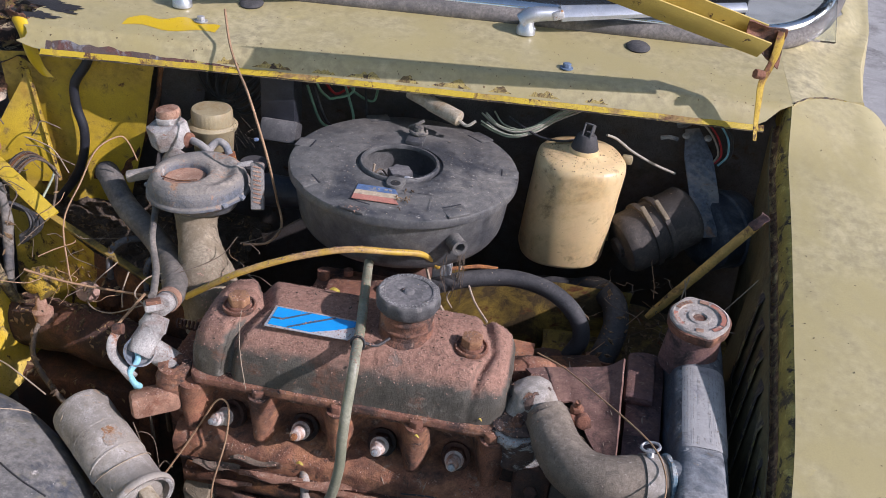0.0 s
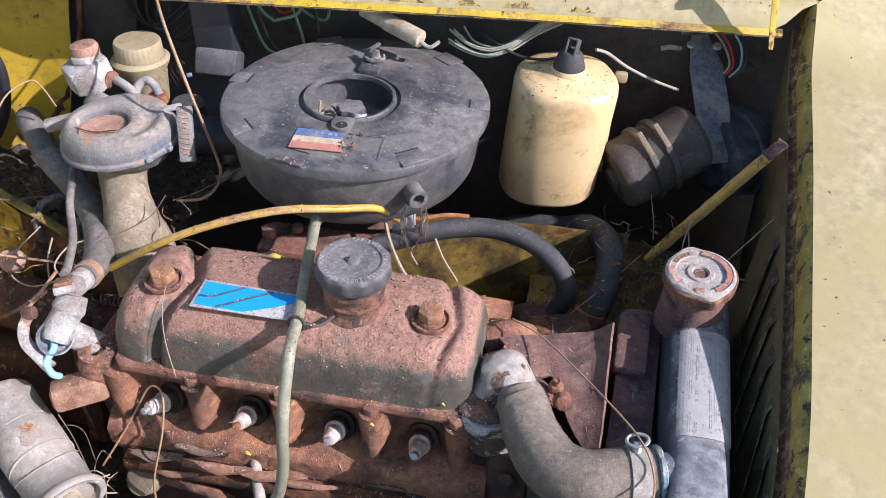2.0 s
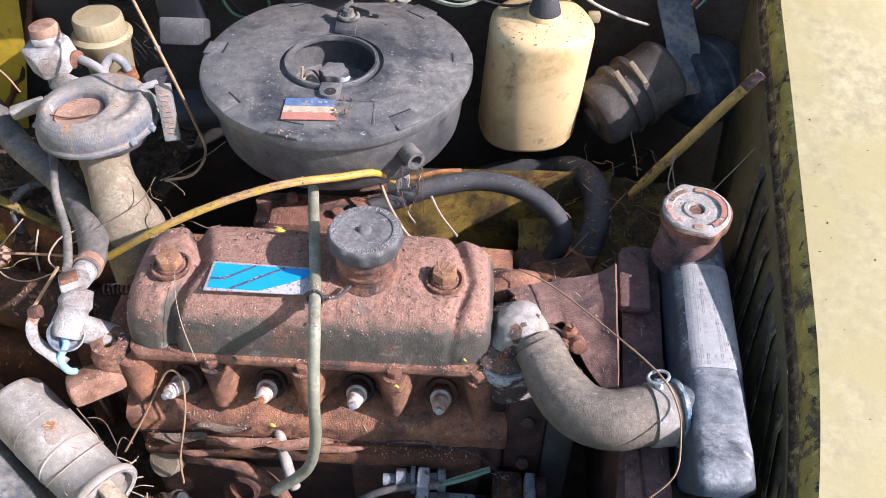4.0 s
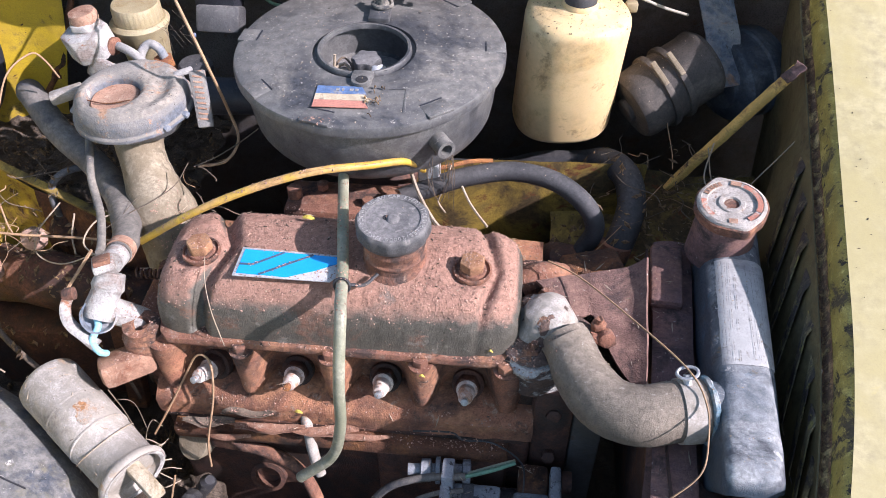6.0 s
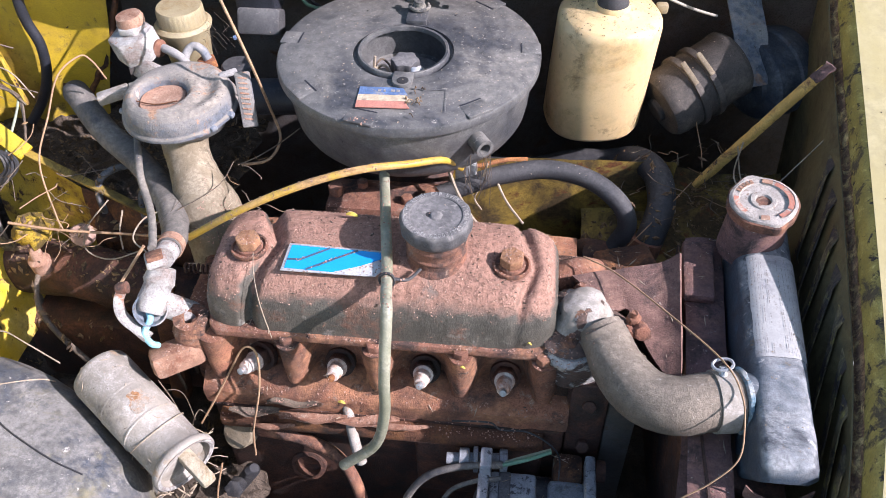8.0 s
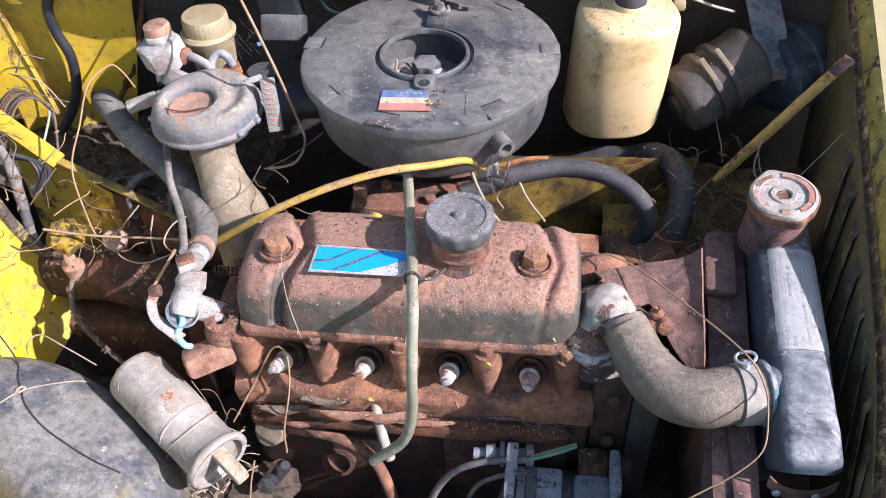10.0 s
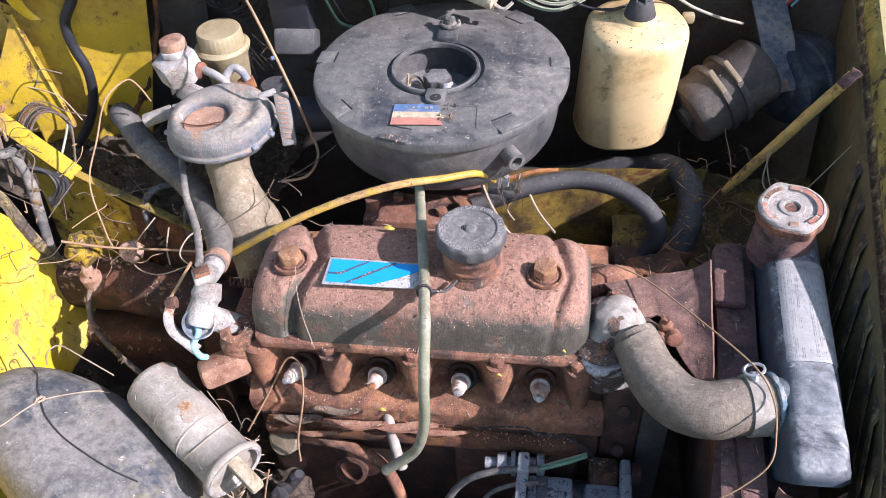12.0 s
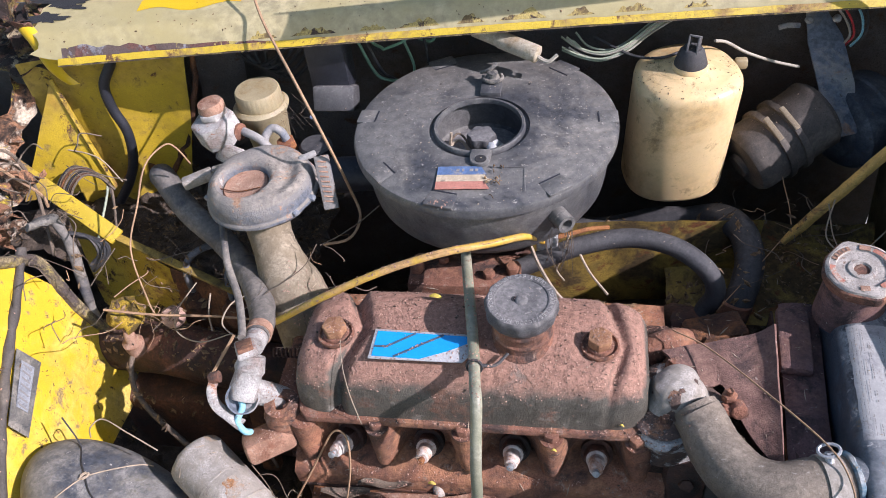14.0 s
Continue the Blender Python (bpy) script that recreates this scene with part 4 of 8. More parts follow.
def wiper(piv, tip, blade_a, blade_b):
    w = thing("wiper", piv, "satin aluminium windscreen wiper resting on the scuttle", "wiper", "wipers")
    part("spindle", lathe([(0.013, 0), (0.013, 0.008), (0.010, 0.012), (0.010, 0.020)], Matrix.Translation(piv), 20), "satin", w, "satin metal spindle")
    d = (Vector(tip) - Vector(piv)).normalized()
    part("knuckle", tube([Vector(piv) + Vector((-0.006, 0, 0.016)), Vector(piv) + Vector((0.006, 0, 0.026)), Vector(piv) + d * 0.04 + Vector((0, 0, 0.022))], lambda s: 0.012 - 0.003 * s, 10), "satin", w)
    part("clip", box((0.012, 0.022, 0.016), along(Vector(piv) + d * 0.040 + Vector((0, 0, 0.022)), Vector(piv) + d * 0.06 + Vector((0, 0, 0.024))) @ Matrix.Rotation(1.57, 4, "Z"), 0.002), "zinc", w)
    part("arm", tube([Vector(piv) + d * 0.045 + Vector((0, 0, 0.022)), Vector(tip)], lambda s: 0.0125 - 0.005 * s, 8, 1, flat=0.5), "satin", w, "tapered satin arm")
    part("blade", tube([blade_a, blade_b], 0.005, 6, 1), "wire_black", w, "black wiper blade")


wiper(on_cowl(0.110, 0.460), (0.40, 0.540, 1.02), (0.22, 0.535, 1.01), (0.54, 0.60, 1.04))
wiper(on_cowl(-0.345, 0.385), (-0.06, 0.49, 1.01), (-0.25, 0.49, 1.0), (0.05, 0.52, 1.01))

# bonnet hinge arm
hinge = thing("bonnet_hinge", (0.45, 0.38, 0.93), "yellow rusty bonnet hinge arm standing over the scuttle", "hinge")
h2, h3 = Vector((0.419, 0.350, 1.023)), Vector((0.052, 0.226, 1.138))
part("strap", tube([(0.409, 0.322, 0.918), (0.407, 0.334, 0.938), (0.404, 0.338, 0.962), (0.402, 0.342, 0.985), (0.408, 0.345, 1.012), (0.409, 0.347, 1.046)], lambda s: 0.004 + 0.006 * s, 8, 5, flat=0.35), "rusty_yellow", hinge, "twisted rusty strap")
am = along(h2, h3)
part("channel", prism([(-0.018, -0.012), (0.018, -0.012), (0.018, 0.016), (0.0155, 0.016), (0.0155, -0.0095), (-0.0155, -0.0095), (-0.0155, 0.016), (-0.018, 0.016)], 0.034, (h3 - h2).length, am @ Matrix.Rotation(-0.55, 4, "Z") @ Matrix.Diagonal((0.82, 0.9, 1, 1)), 0.0006), "faded_yellow", hinge, "yellow folded channel with a rusty end")
part("end_plate", roughen(grid(12, 8, lambda u, v: Vector((0.366 + 0.048 * u, 0.332 + 0.014 * u + 0.006 * math.sin(v * 3), 1.058 - 0.010 * u - (0.018 + 0.028 * u) * v)), 0.002), 0.003, 60), "rust", hinge, "torn rusty end plate")
part("bolt", hexhead(0.006, 0.012, along((0.401, 0.340, 0.994), (0.377, 0.331, 0.998))), "rust", hinge)

# front end of the wing
part("lamp_panel", grid(16, 8, lambda u, v: wing(0, u) + Vector((0, -0.007 - 0.16 * v, -0.010 - 0.05 * v)), 0.002), "blue_panel", car, "dusty slate-blue panel ahead of the wing")
part("wing_lip", tube([wing(0, k / 8 * 0.9) + Vector((0, -0.002, 0)) for k in range(9)], 0.004, 6, 3), "yellow_paint", car)

# outer side of the wing, closing the body
part("wing_side", grid(30, 6, lambda u, v: wing(u, 1) + Vector((0.03 * math.sin(v * 1.5), 0, -0.40 * v)), 0.0012), "cream_paint", car, "faded cream-yellow side of the wing")

# ---- engine ----
engine = thing("engine", (0, 0, 0.40), "rusty four-cylinder engine with a rocker cover and bare spark plugs", "engine")


def rocker_shape(u, v):
    xl = 0.1655
    s = -1 + 2 * u
    x = 0.002 + xl * (math.sin(s * math.pi / 2) * 0.35 + s * 0.65)
    e = abs((x - 0.002) / xl)
    endw = max(0.0, 1 - e ** 9) ** (1 / 2.6)
    a = math.pi * v
    n = 2 / 3.4
    c, sn = math.cos(a), math.sin(a)
    cy = math.copysign(abs(c) ** n, c)
    cz = abs(sn) ** n
    h = 0.0625 * (0.25 + 0.75 * endw) if e < 0.9999 else 0.010
    w = 0.066 * (0.55 + 0.45 * endw)
    z = h * cz
    y = 0.014 - w * cy * (1 - 0.13 * z / 0.0625)
    # grooves and seats at the two bolts
    for xb, gx in ((-0.122, -0.097 - 0.36 * abs(y - 0.010)), (0.122, 0.144 - 0.26 * abs(y - 0.005))):
        g = math.exp(-(((x - gx) / (0.0085 if xb < 0 else 0.0058)) ** 2))
        seat = math.exp(-(((x - xb) / 0.021) ** 6 + ((y - 0.002) / 0.021) ** 6))
        k = max(g * (0.0140 if xb < 0 else 0.0085 * min(1.0, cz ** 3 + 0.15)), seat * 0.0060)
        z -= k * cz
        y += k * 0.8 * cy * g
    return Vector((x, y, 0.728 + max(z, 0.0)))


rc = part("rocker_cover", roughen(grid(150, 56, rocker_shape), 0.0006, 120), "rocker", engine, "pitted rusty pressed-steel rocker cover", 60)
part("flange", roughen(prism([(-0.158, -0.048), (-0.150, -0.056), (0.150, -0.056), (0.160, -0.046), (0.166, -0.02), (0.166, 0.07), (0.15, 0.086), (-0.15, 0.086), (-0.163, 0.07), (-0.163, -0.03)], 0.722, 0.730, None, 0.0015), 0.0006, 60), "rust", rc, "rusty flange")
for x in (-0.122, 0.122):
    p = Vector((x, 0.001, 0.7825))
    part("washer", lathe([(0.0160, 0), (0.0175, 0.003), (0.0170, 0.0055), (0.0155, 0.0058), (0.0145, 0.0035), (0.0128, 0.0035), (0.0120, 0.0062), (0.009, 0.007)], Matrix.Translation(p), 28), "rust", rc, "dished rusty washer")
    part("bolt", hexhead(0.0115, 0.0100, Matrix.Translation(p + Vector((0, 0, 0.0065))) @ Matrix.Rotation(0.3 + x, 4, "Z")), "nut_tan", rc, "orange rusted hexagon bolt")
# blue plate with slanted lines
pm = Matrix.Translation((-0.0385, -0.0145, 0.7915)) @ Matrix.Rotation(radians(-1.5), 4, "Z") @ Matrix.Rotation(radians(1.5), 4, "X")
plate = part("name_plate", prism([(-0.045, -0.0175), (0.041, -0.0150), (0.046, -0.008), (0.046, 0.0165), (-0.045, 0.0165)], 0, 0.0012, pm, 0.0003), "silver_edge", rc, "blue and silver plate with slanted lines")
part("enamel", prism([(-0.042, -0.0145), (0.002, -0.0145), (0.026, -0.004), (0.043, 0.006), (0.043, 0.0138), (-0.042, 0.0138)], 0.0012, 0.0017, pm), "blue_plate", rc, "sky-blue enamel face")
lines = fresh()
for x0, y0, x1, y1 in ((-0.042, -0.004, -0.030, -0.0035), (-0.030, -0.0035, -0.006, 0.0135), (-0.022, -0.0143, 0.020, 0.0135)):
    a, b = Vector((x0, y0, 0.0019)), Vector((x1, y1, 0.0019))
    d = b - a
    box((d.length, 0.0022, 0.0005), pm @ Matrix.Translation((a + b) / 2) @ Matrix.Rotation(math.atan2(d.y, d.x), 4, "Z"), 0, lines)
part("plate_lines", lines, "plate_line", rc)

# oil filler
oc = Vector((0.053, 0.008, 0.786))
part("filler_neck", roughen(lathe([(0.034, -0.004), (0.031, 0.002), (0.0275, 0.005), (0.0270, 0.010), (0.0280, 0.0115), (0.0280, 0.0135), (0.0268, 0.015), (0.0268, 0.022), (0.0278, 0.0235), (0.0278, 0.0265), (0.0268, 0.028), (0.0268, 0.034)], Matrix.Translation(oc), 40), 0.0005, 90), "rust", rc, "rusty filler neck")
ct = oc + Vector((0, 0, 0.0265))
cap = part("oil_filler_cap", lathe([(0.0278, 0.005), (0.0300, 0.0065), (0.0315, 0.0095), (0.0322, 0.0125), (0.0322, 0.0190), (0.0313, 0.0220), (0.0300, 0.0236), (0.0240, 0.0236), (0.0232, 0.0226), (0.006, 0.0222), (0.0045, 0.0240), (0.0036, 0.0245), (0.001, 0.0246)], Matrix.Translation(ct), 96, None, lambda a, r, z: 1 + (0.022 * math.cos(a * 12) if r > 0.0310 else 0)), "cap_plastic", engine, "dusty black plastic oil filler cap with raised lettering")
txt = fresh()
words = "RENEW CAP EVERY 12000 MILES/20000 KMS/12 MONTHS "
for i, ch in enumerate(words):
    if ch != " ":
        a = radians(148) - 2 * math.pi * i / len(words)
        letters(ch, 0.0056, Matrix.Translation(ct + Vector((0.0268 * math.cos(a), 0.0268 * math.sin(a), 0.0238))) @ Matrix.Rotation(a - math.pi / 2, 4, "Z"), 0.0004, txt)
part("lettering", txt, "lettering", cap, "raised moulded lettering")
part("vent_hole", lathe([(0.003, 0), (0.003, 0.0006)], Matrix.Translation(ct + Vector((-0.006, 0.001, 0.0220))), 12), "void", cap)

# cylinder head with scalloped front
PLUG_X = (-0.122, -0.042, 0.043, 0.122)
BOSS_X = (-0.158, -0.082, 0.0, 0.081, 0.160)


def head_front(x, z):
    y = -0.027
    for b in BOSS_X:
        y -= 0.034 * math.exp(-(abs((x - b) / (0.0135 + 0.0065 * min(1, max(0, (z - 0.66) / 0.055)))) ** 3)) * (1 if z > 0.66 else max(0, 1 - (0.66 - z) / 0.03))
    if z > 0.712:
        y = min(y, -0.050)
    if z < 0.655:
        y = min(y, -0.050 - 0.014 * min(1, (0.655 - z) / 0.012))
    return y


def head_shape(u, v):
    x = -0.178 + 0.365 * u
    if v < 0.75:
        z = 0.622 + 0.0985 * v / 0.75
        return Vector((x, head_front(x, z), z))
    return Vector((x, -0.050 + (v - 0.75) / 0.25 * 0.16, 0.7205))


head = part("cylinder_head", roughen(grid(110, 40, head_shape), 0.0012, 70), "head_rust", engine, "rusty cast-iron cylinder head with scalloped plug recesses", 50)
part("head_end", roughen(box((0.045, 0.12, 0.10), Matrix.Translation((-0.170, 0.02, 0.672)), 0.006), 0.001, 60), "rust", engine)
part("head_end", roughen(box((0.030, 0.13, 0.10), Matrix.Translation((0.178, 0.02, 0.672)), 0.006), 0.001, 60), "dark_rust", engine)
for x in (-0.082, 0.0, 0.081, 0.157):
    p = Vector((x, -0.047, 0.7205))
    part("head_nut", hexhead(0.0075, 0.009, Matrix.Translation(p + Vector((0, -0.008, -0.001))) @ Matrix.Rotation(x * 9, 4, "Z"), lathe([(0.011, 0), (0.011, 0.0015)], Matrix.Translation(p + Vector((0, -0.008, -0.0015))), 16)), "rust", head)
for k, x in enumerate(PLUG_X):
    base, tip = Vector((x + 0.001, -0.036, 0.668)), Vector((x, -0.066, 0.683))
    if k == 0:
        tip = Vector((x - 0.009, -0.066, 0.682))
    ax = along(base, tip)
    plug = part("spark_plug", hexhead(0.0125, 0.011, ax, lathe([(0.0155, -0.006), (0.0155, 0.001)], ax, 20)), "dark_rust", engine, "spark plug with a bare porcelain insulator")
    part("insulator", lathe([(0.0100, 0.0100), (0.0100, 0.0120), (0.0078, 0.0135), (0.0074, 0.0200), (0.0079, 0.0206), (0.0070, 0.0220), (0.0064, 0.0285), (0.0050, 0.0300)], ax, 24), "porcelain", plug, "white porcelain insulator")
    part("terminal", lathe([(0.0026, 0.029), (0.0026, 0.0315), (0.0034, 0.0320), (0.0034, 0.0360), (0.002, 0.0365)], ax, 12), "zinc" if k != 1 else "rust_orange", plug)

# block below
part("head_gasket", roughen(box((0.355, 0.14, 0.004), Matrix.Translation((0.002, 0.005, 0.6195)), 0.001), 0.0006, 80), "dark_rust", engine)
part("cylinder_block", roughen(box((0.36, 0.15, 0.20), Matrix.Translation((0.005, 0.012, 0.517)), 0.008), 0.002, 40), "dark_rust", engine, "dark oily rusted cylinder block", 50)
part("timing_cover", roughen(box((0.040, 0.135, 0.24), Matrix.Translation((0.204, 0.008, 0.572)), 0.010), 0.0015, 50), "dark_rust", engine, "dark rusty timing cover")
for y, z in ((-0.052, 0.664), (-0.056, 0.60)):
    part("cover_bolt", hexhead(0.007, 0.007, along((0.204, y - 0.006, z), (0.204, y - 0.03, z + 0.012))), "dark_rust", engine)
part("block_ledge", roughen(box((0.33, 0.030, 0.020), Matrix.Translation((0.0, -0.062, 0.607)), 0.005), 0.0015, 60), "rust_brown", engine)
part("side_cover", roughen(box((0.13, 0.03, 0.10), Matrix.Translation((0.10, -0.060, 0.548)), 0.01), 0.0015, 50), "dark_rust", engine)
part("core_plug", lathe([(0.019, 0), (0.019, 0.012), (0.014, 0.013), (0.013, 0.003), (0.002, 0.003)], along((-0.085, -0.058, 0.515), (-0.085, -0.10, 0.53)), 28), "dark_rust", engine, "rusty round core plug")
part("tappet_plug", roughen(lathe([(0.012, 0), (0.0125, 0.012), (0.0165, 0.014), (0.0168, 0.027), (0.016, 0.029), (0.012, 0.0295)], along((-0.142, -0.058, 0.570), (-0.154, -0.092, 0.602)), 28), 0.0003, 80), "tan_rubber", engine, "round rusty capped union")
# rear end of the head with its outlet
part("water_outlet", roughen(lathe([(0.020, -0.02), (0.020, 0.012), (0.017, 0.018), (0.017, 0.024), (0.008, 0.025), (0.007, 0.012)], Matrix.Translation((-0.178, -0.042, 0.705)), 24), 0.0008, 70), "rust", engine, "rusty water outlet stub")
part("outlet_arm", roughen(box((0.05, 0.03, 0.026), Matrix.Translation((-0.193, -0.062, 0.694)) @ Matrix.Rotation(0.6, 4, "Z") @ Matrix.Rotation(-0.3, 4, "X"), 0.007), 0.0008, 60), "outlet_rust", engine)
# manifold behind the rocker cover
part("manifold", roughen(box((0.12, 0.05, 0.03), Matrix.Translation((-0.015, 0.118, 0.742)), 0.006), 0.001, 60), "rust", engine, "rusty inlet manifold")
for x in (-0.066, 0.035):
    part("manifold_stud", hexhead(0.008, 0.012, Matrix.Translation((x, 0.115, 0.756))), "rust", engine)
part("carburettor", roughen(lathe([(0.035, 0.70), (0.04, 0.74), (0.03, 0.75), (0.045, 0.775), (0.05, 0.80)], Matrix.Translation((0.01, 0.19, 0)), 24), 0.001, 60), "dark_rust", engine)
part("thermostat_base", roughen(lathe([(0.028, -0.045), (0.031, -0.038), (0.033, -0.012), (0.038, -0.008), (0.039, 0.0), (0.034, 0.004)], Matrix.Translation((0.190, -0.027, 0.727)), 32, None, lambda a, r, z: 1 + 0.10 * math.cos(3 * a + 0.5)), 0.0018, 60), "scaled_cast", engine, "crusty corroded thermostat base")
th = part("thermostat_housing", roughen(lathe([(0.038, 0.0), (0.040, 0.006), (0.036, 0.010), (0.028, 0.014), (0.0225, 0.024), (0.020, 0.034), (0.013, 0.040), (0.002, 0.042)], Matrix.Translation((0.192, -0.018, 0.727)), 36, None, lambda a, r, z: 1 + (0.16 * math.cos(3 * a + 0.5) if r > 0.034 else 0)), 0.0015, 70), "scaled_cast", engine, "rusty thermostat housing")
for x, y, z in ((0.189, 0.016, 0.737), (0.236, -0.018, 0.742), (0.180, -0.045, 0.735)):
    part("stud", hexhead(0.007, 0.008, Matrix.Translation((x, y, z)), lathe([(0.003, 0), (0.003, 0.014)], Matrix.Translation((x, y, z)), 10)), "rust", th)
part("dome", roughen(lathe([(0.0288, 0.0125), (0.0232, 0.024), (0.0207, 0.034), (0.0137, 0.0407), (0.002, 0.0427)], Matrix.Translation((0.192, -0.018, 0.727)), 36), 0.0028, 90), "canister", th, "pale crusted dome")
# rusty bracket plate between housing and radiator
def bracket(u, v):
    p = Vector((0.180 + 0.096 * u, 0.030 + 0.024 * u, 0.748 + 0.004 * u))
    q = Vector((0.200 + 0.071 * u, 0.006 - 0.034 * u - 0.056 * u * u, 0.744 - 0.030 * max(0, u - 0.5)))
    q.y += 0.020 * math.exp(-((u - 0.46) / 0.14) ** 2)
    lift = max(0.0, u - 0.80) / 0.20
    return p.lerp(q, v) + Vector((0.004 * lift, 0, 0.013 * lift * lift * (1 - 0.6 * v) - 0.004 * math.sin(math.pi * u) * v))


part("bracket_plate", roughen(grid(26, 16, bracket, 0.003), 0.0010, 50), "bracket_rust", engine, "rusty curved bracket plate")
part("bracket_web", roughen(grid(12, 12, lambda u, v: Vector((0.2765 - 0.004 * v + 0.004 * u, 0.050 - 0.085 * u, 0.752 - 0.012 * u - 0.075 * v))), 0.0012, 50), "rust_purple", engine)
part("oil_gallery", roughen(tube([(0.166, 0.045, 0.722), (0.182, 0.052, 0.728), (0.198, 0.060, 0.722), (0.21, 0.08, 0.70)], 0.015, 14, 5), 0.001, 60), "rust", engine)
part("distributor_cap", roughen(lathe([(0.026, 0), (0.028, 0.03), (0.018, 0.045), (0.004, 0.05)], along((0.20, 0.115, 0.66), (0.215, 0.105, 0.71)), 20), 0.003, 50), "dark_rust", engine)
part("crumbled_cover", roughen(box((0.06, 0.035, 0.022), Matrix.Translation((0.235, 0.085, 0.712)) @ Matrix.Rotation(0.3, 4, "Z"), 0.006), 0.005, 60), "rust_brown", engine, "crumbled rust-brown cover")
part("elbow_lug", roughen(tube([(0.165, 0.06, 0.70), (0.185, 0.05, 0.715), (0.205, 0.04, 0.715)], 0.016, 10, 5), 0.001, 60), "rust", engine)

# elbow hose to the radiator
hose = thing("top_hose", (0.26, -0.08, 0.70), "weathered grey rubber radiator top hose bent in an elbow", "hose")
EL = [(0.2045, -0.033, 0.750), (0.2105, -0.044, 0.746), (0.2215, -0.071, 0.741), (0.241, -0.099, 0.743), (0.266, -0.111, 0.749), (0.292, -0.1066, 0.752), (0.315, -0.1028, 0.752)]
part("sleeve", tube(EL, lambda s: 0.0195 + 0.0052 * min(1, s * 2.4), 28, 10, ridge=0.006), "grey_rubber", hose, "textured grey rubber elbow", 70)
part("collar", tube([(0.206, -0.038, 0.749), (0.211, -0.046, 0.745), (0.214, -0.052, 0.742)], 0.0218, 24, 4), "grey_rubber", hose)
clamp = part("clamp", tube([(0.295, -0.1061, 0.752), (0.311, -0.1035, 0.752)], 0.0264, 32, 3), "canister", hose, "broad grey metal hose clamp")
ring = fresh()
tube([Vector((0.299 + 0.008 * math.cos(a), -0.090 + 0.006 * math.sin(a), 0.782 + 0.002 * math.cos(a))) for a in (2 * math.pi * k / 12 for k in range(13))], 0.0014, 6, 2, ring)
tube([(0.300, -0.098, 0.774), (0.299, -0.091, 0.781)], 0.0035, 8, 1, ring)
part("clamp_screw", ring, "zinc", clamp)
lug = tube([(0.228, -0.028, 0.742), (0.243, -0.030, 0.740), (0.25, -0.028, 0.741)], 0.005, 8, 3)
part("worm_clamp", lathe([(0.006, -0.006), (0.0075, -0.005), (0.0075, 0.005), (0.006, 0.006)], along((0.243, -0.028, 0.742), (0.247, -0.05, 0.75)), 16, lug), "rust", hose, "rusty clamp screw")

part("corrosion", roughen(lathe([(0.0262, -0.001), (0.0278, 0.0), (0.0282, 0.003), (0.0262, 0.004)], along((0.3165, -0.1025, 0.751), (0.33, -0.100, 0.751)), 32), 0.0018, 90), "blue_crust", hose, "pale blue corrosion round the joint")

# hoses and leads round the engine
ch = thing("coolant_hose", (0.2, 0.14, 0.70), "dusty black rubber coolant hose curving behind the engine", "hose")
part("sleeve", tube([(0.030, 0.120, 0.752), (0.064, 0.131, 0.762), (0.105, 0.143, 0.772), (0.152, 0.151, 0.776), (0.196, 0.142, 0.773), (0.227, 0.127, 0.757), (0.238, 0.122, 0.730), (0.228, 0.120, 0.700), (0.215, 0.10, 0.675)], 0.0100, 18, 8), "rubber", ch, "dusty black rubber sleeve")
part("hose_clip", tube([(0.220, 0.109, 0.685), (0.214, 0.098, 0.674)], 0.0135, 18, 2), "rust", ch, "rusty hose clip")
ch = thing("heater_hose", (0.28, 0.25, 0.65), "thick black rubber hose in shade", "hose")
part("sleeve", tube([(-0.03, 0.25, 0.69), (0.12, 0.272, 0.672), (0.185, 0.274, 0.688), (0.227, 0.270, 0.695), (0.257, 0.253, 0.714), (0.277, 0.228, 0.716), (0.283, 0.197, 0.706), (0.279, 0.176, 0.694), (0.271, 0.156, 0.680), (0.262, 0.142, 0.655)], 0.0158, 18, 8), "rubber", ch, "thick black rubber sleeve")
part("hose_clip", tube([(0.2675, 0.152, 0.683), (0.2650, 0.147, 0.669)], 0.0172, 18, 2), "rust", ch, "rusty hose clip")
yc = thing("accelerator_cable", (0, 0.06, 0.78), "bright yellow plastic cable with rubbed print", "cable")
YC = [(-0.200, 0.038, 0.755), (-0.138, 0.035, 0.800), (-0.080, 0.046, 0.825), (-0.026, 0.060, 0.837), (0.018, 0.084, 0.828), (0.050, 0.109, 0.815), (0.064, 0.130, 0.789)]
part("sheath", tube(YC, 0.0037, 12, 8), "cable_yellow", yc, "yellow plastic sheath")
prn = fresh()
ypath = smooth_path(YC, 24)
rnd = random.Random(4)
for i in range(52, 112):
    if rnd.random() < 0.72:
        d = (ypath[i + 1] - ypath[i - 1]).normalized()
        c = ypath[i] + Vector((0.0, -0.0016, 0.0028))
        box((0.0006 + 0.0007 * rnd.random(), 0.0022 + 0.0016 * rnd.random(), 0.0005), Matrix.Translation(c) @ d.to_track_quat("X", "Z").to_matrix().to_4x4() @ Matrix.Rotation(-0.45, 4, "X"), 0, prn)
part("print", prn, "cable_print", yc, "rubbed brown print")
part("ferrule", box((0.022, 0.012, 0.026), Matrix.Translation((0.068, 0.141, 0.776)), 0.002), "zinc", yc, "small steel bracket at the cable's end")
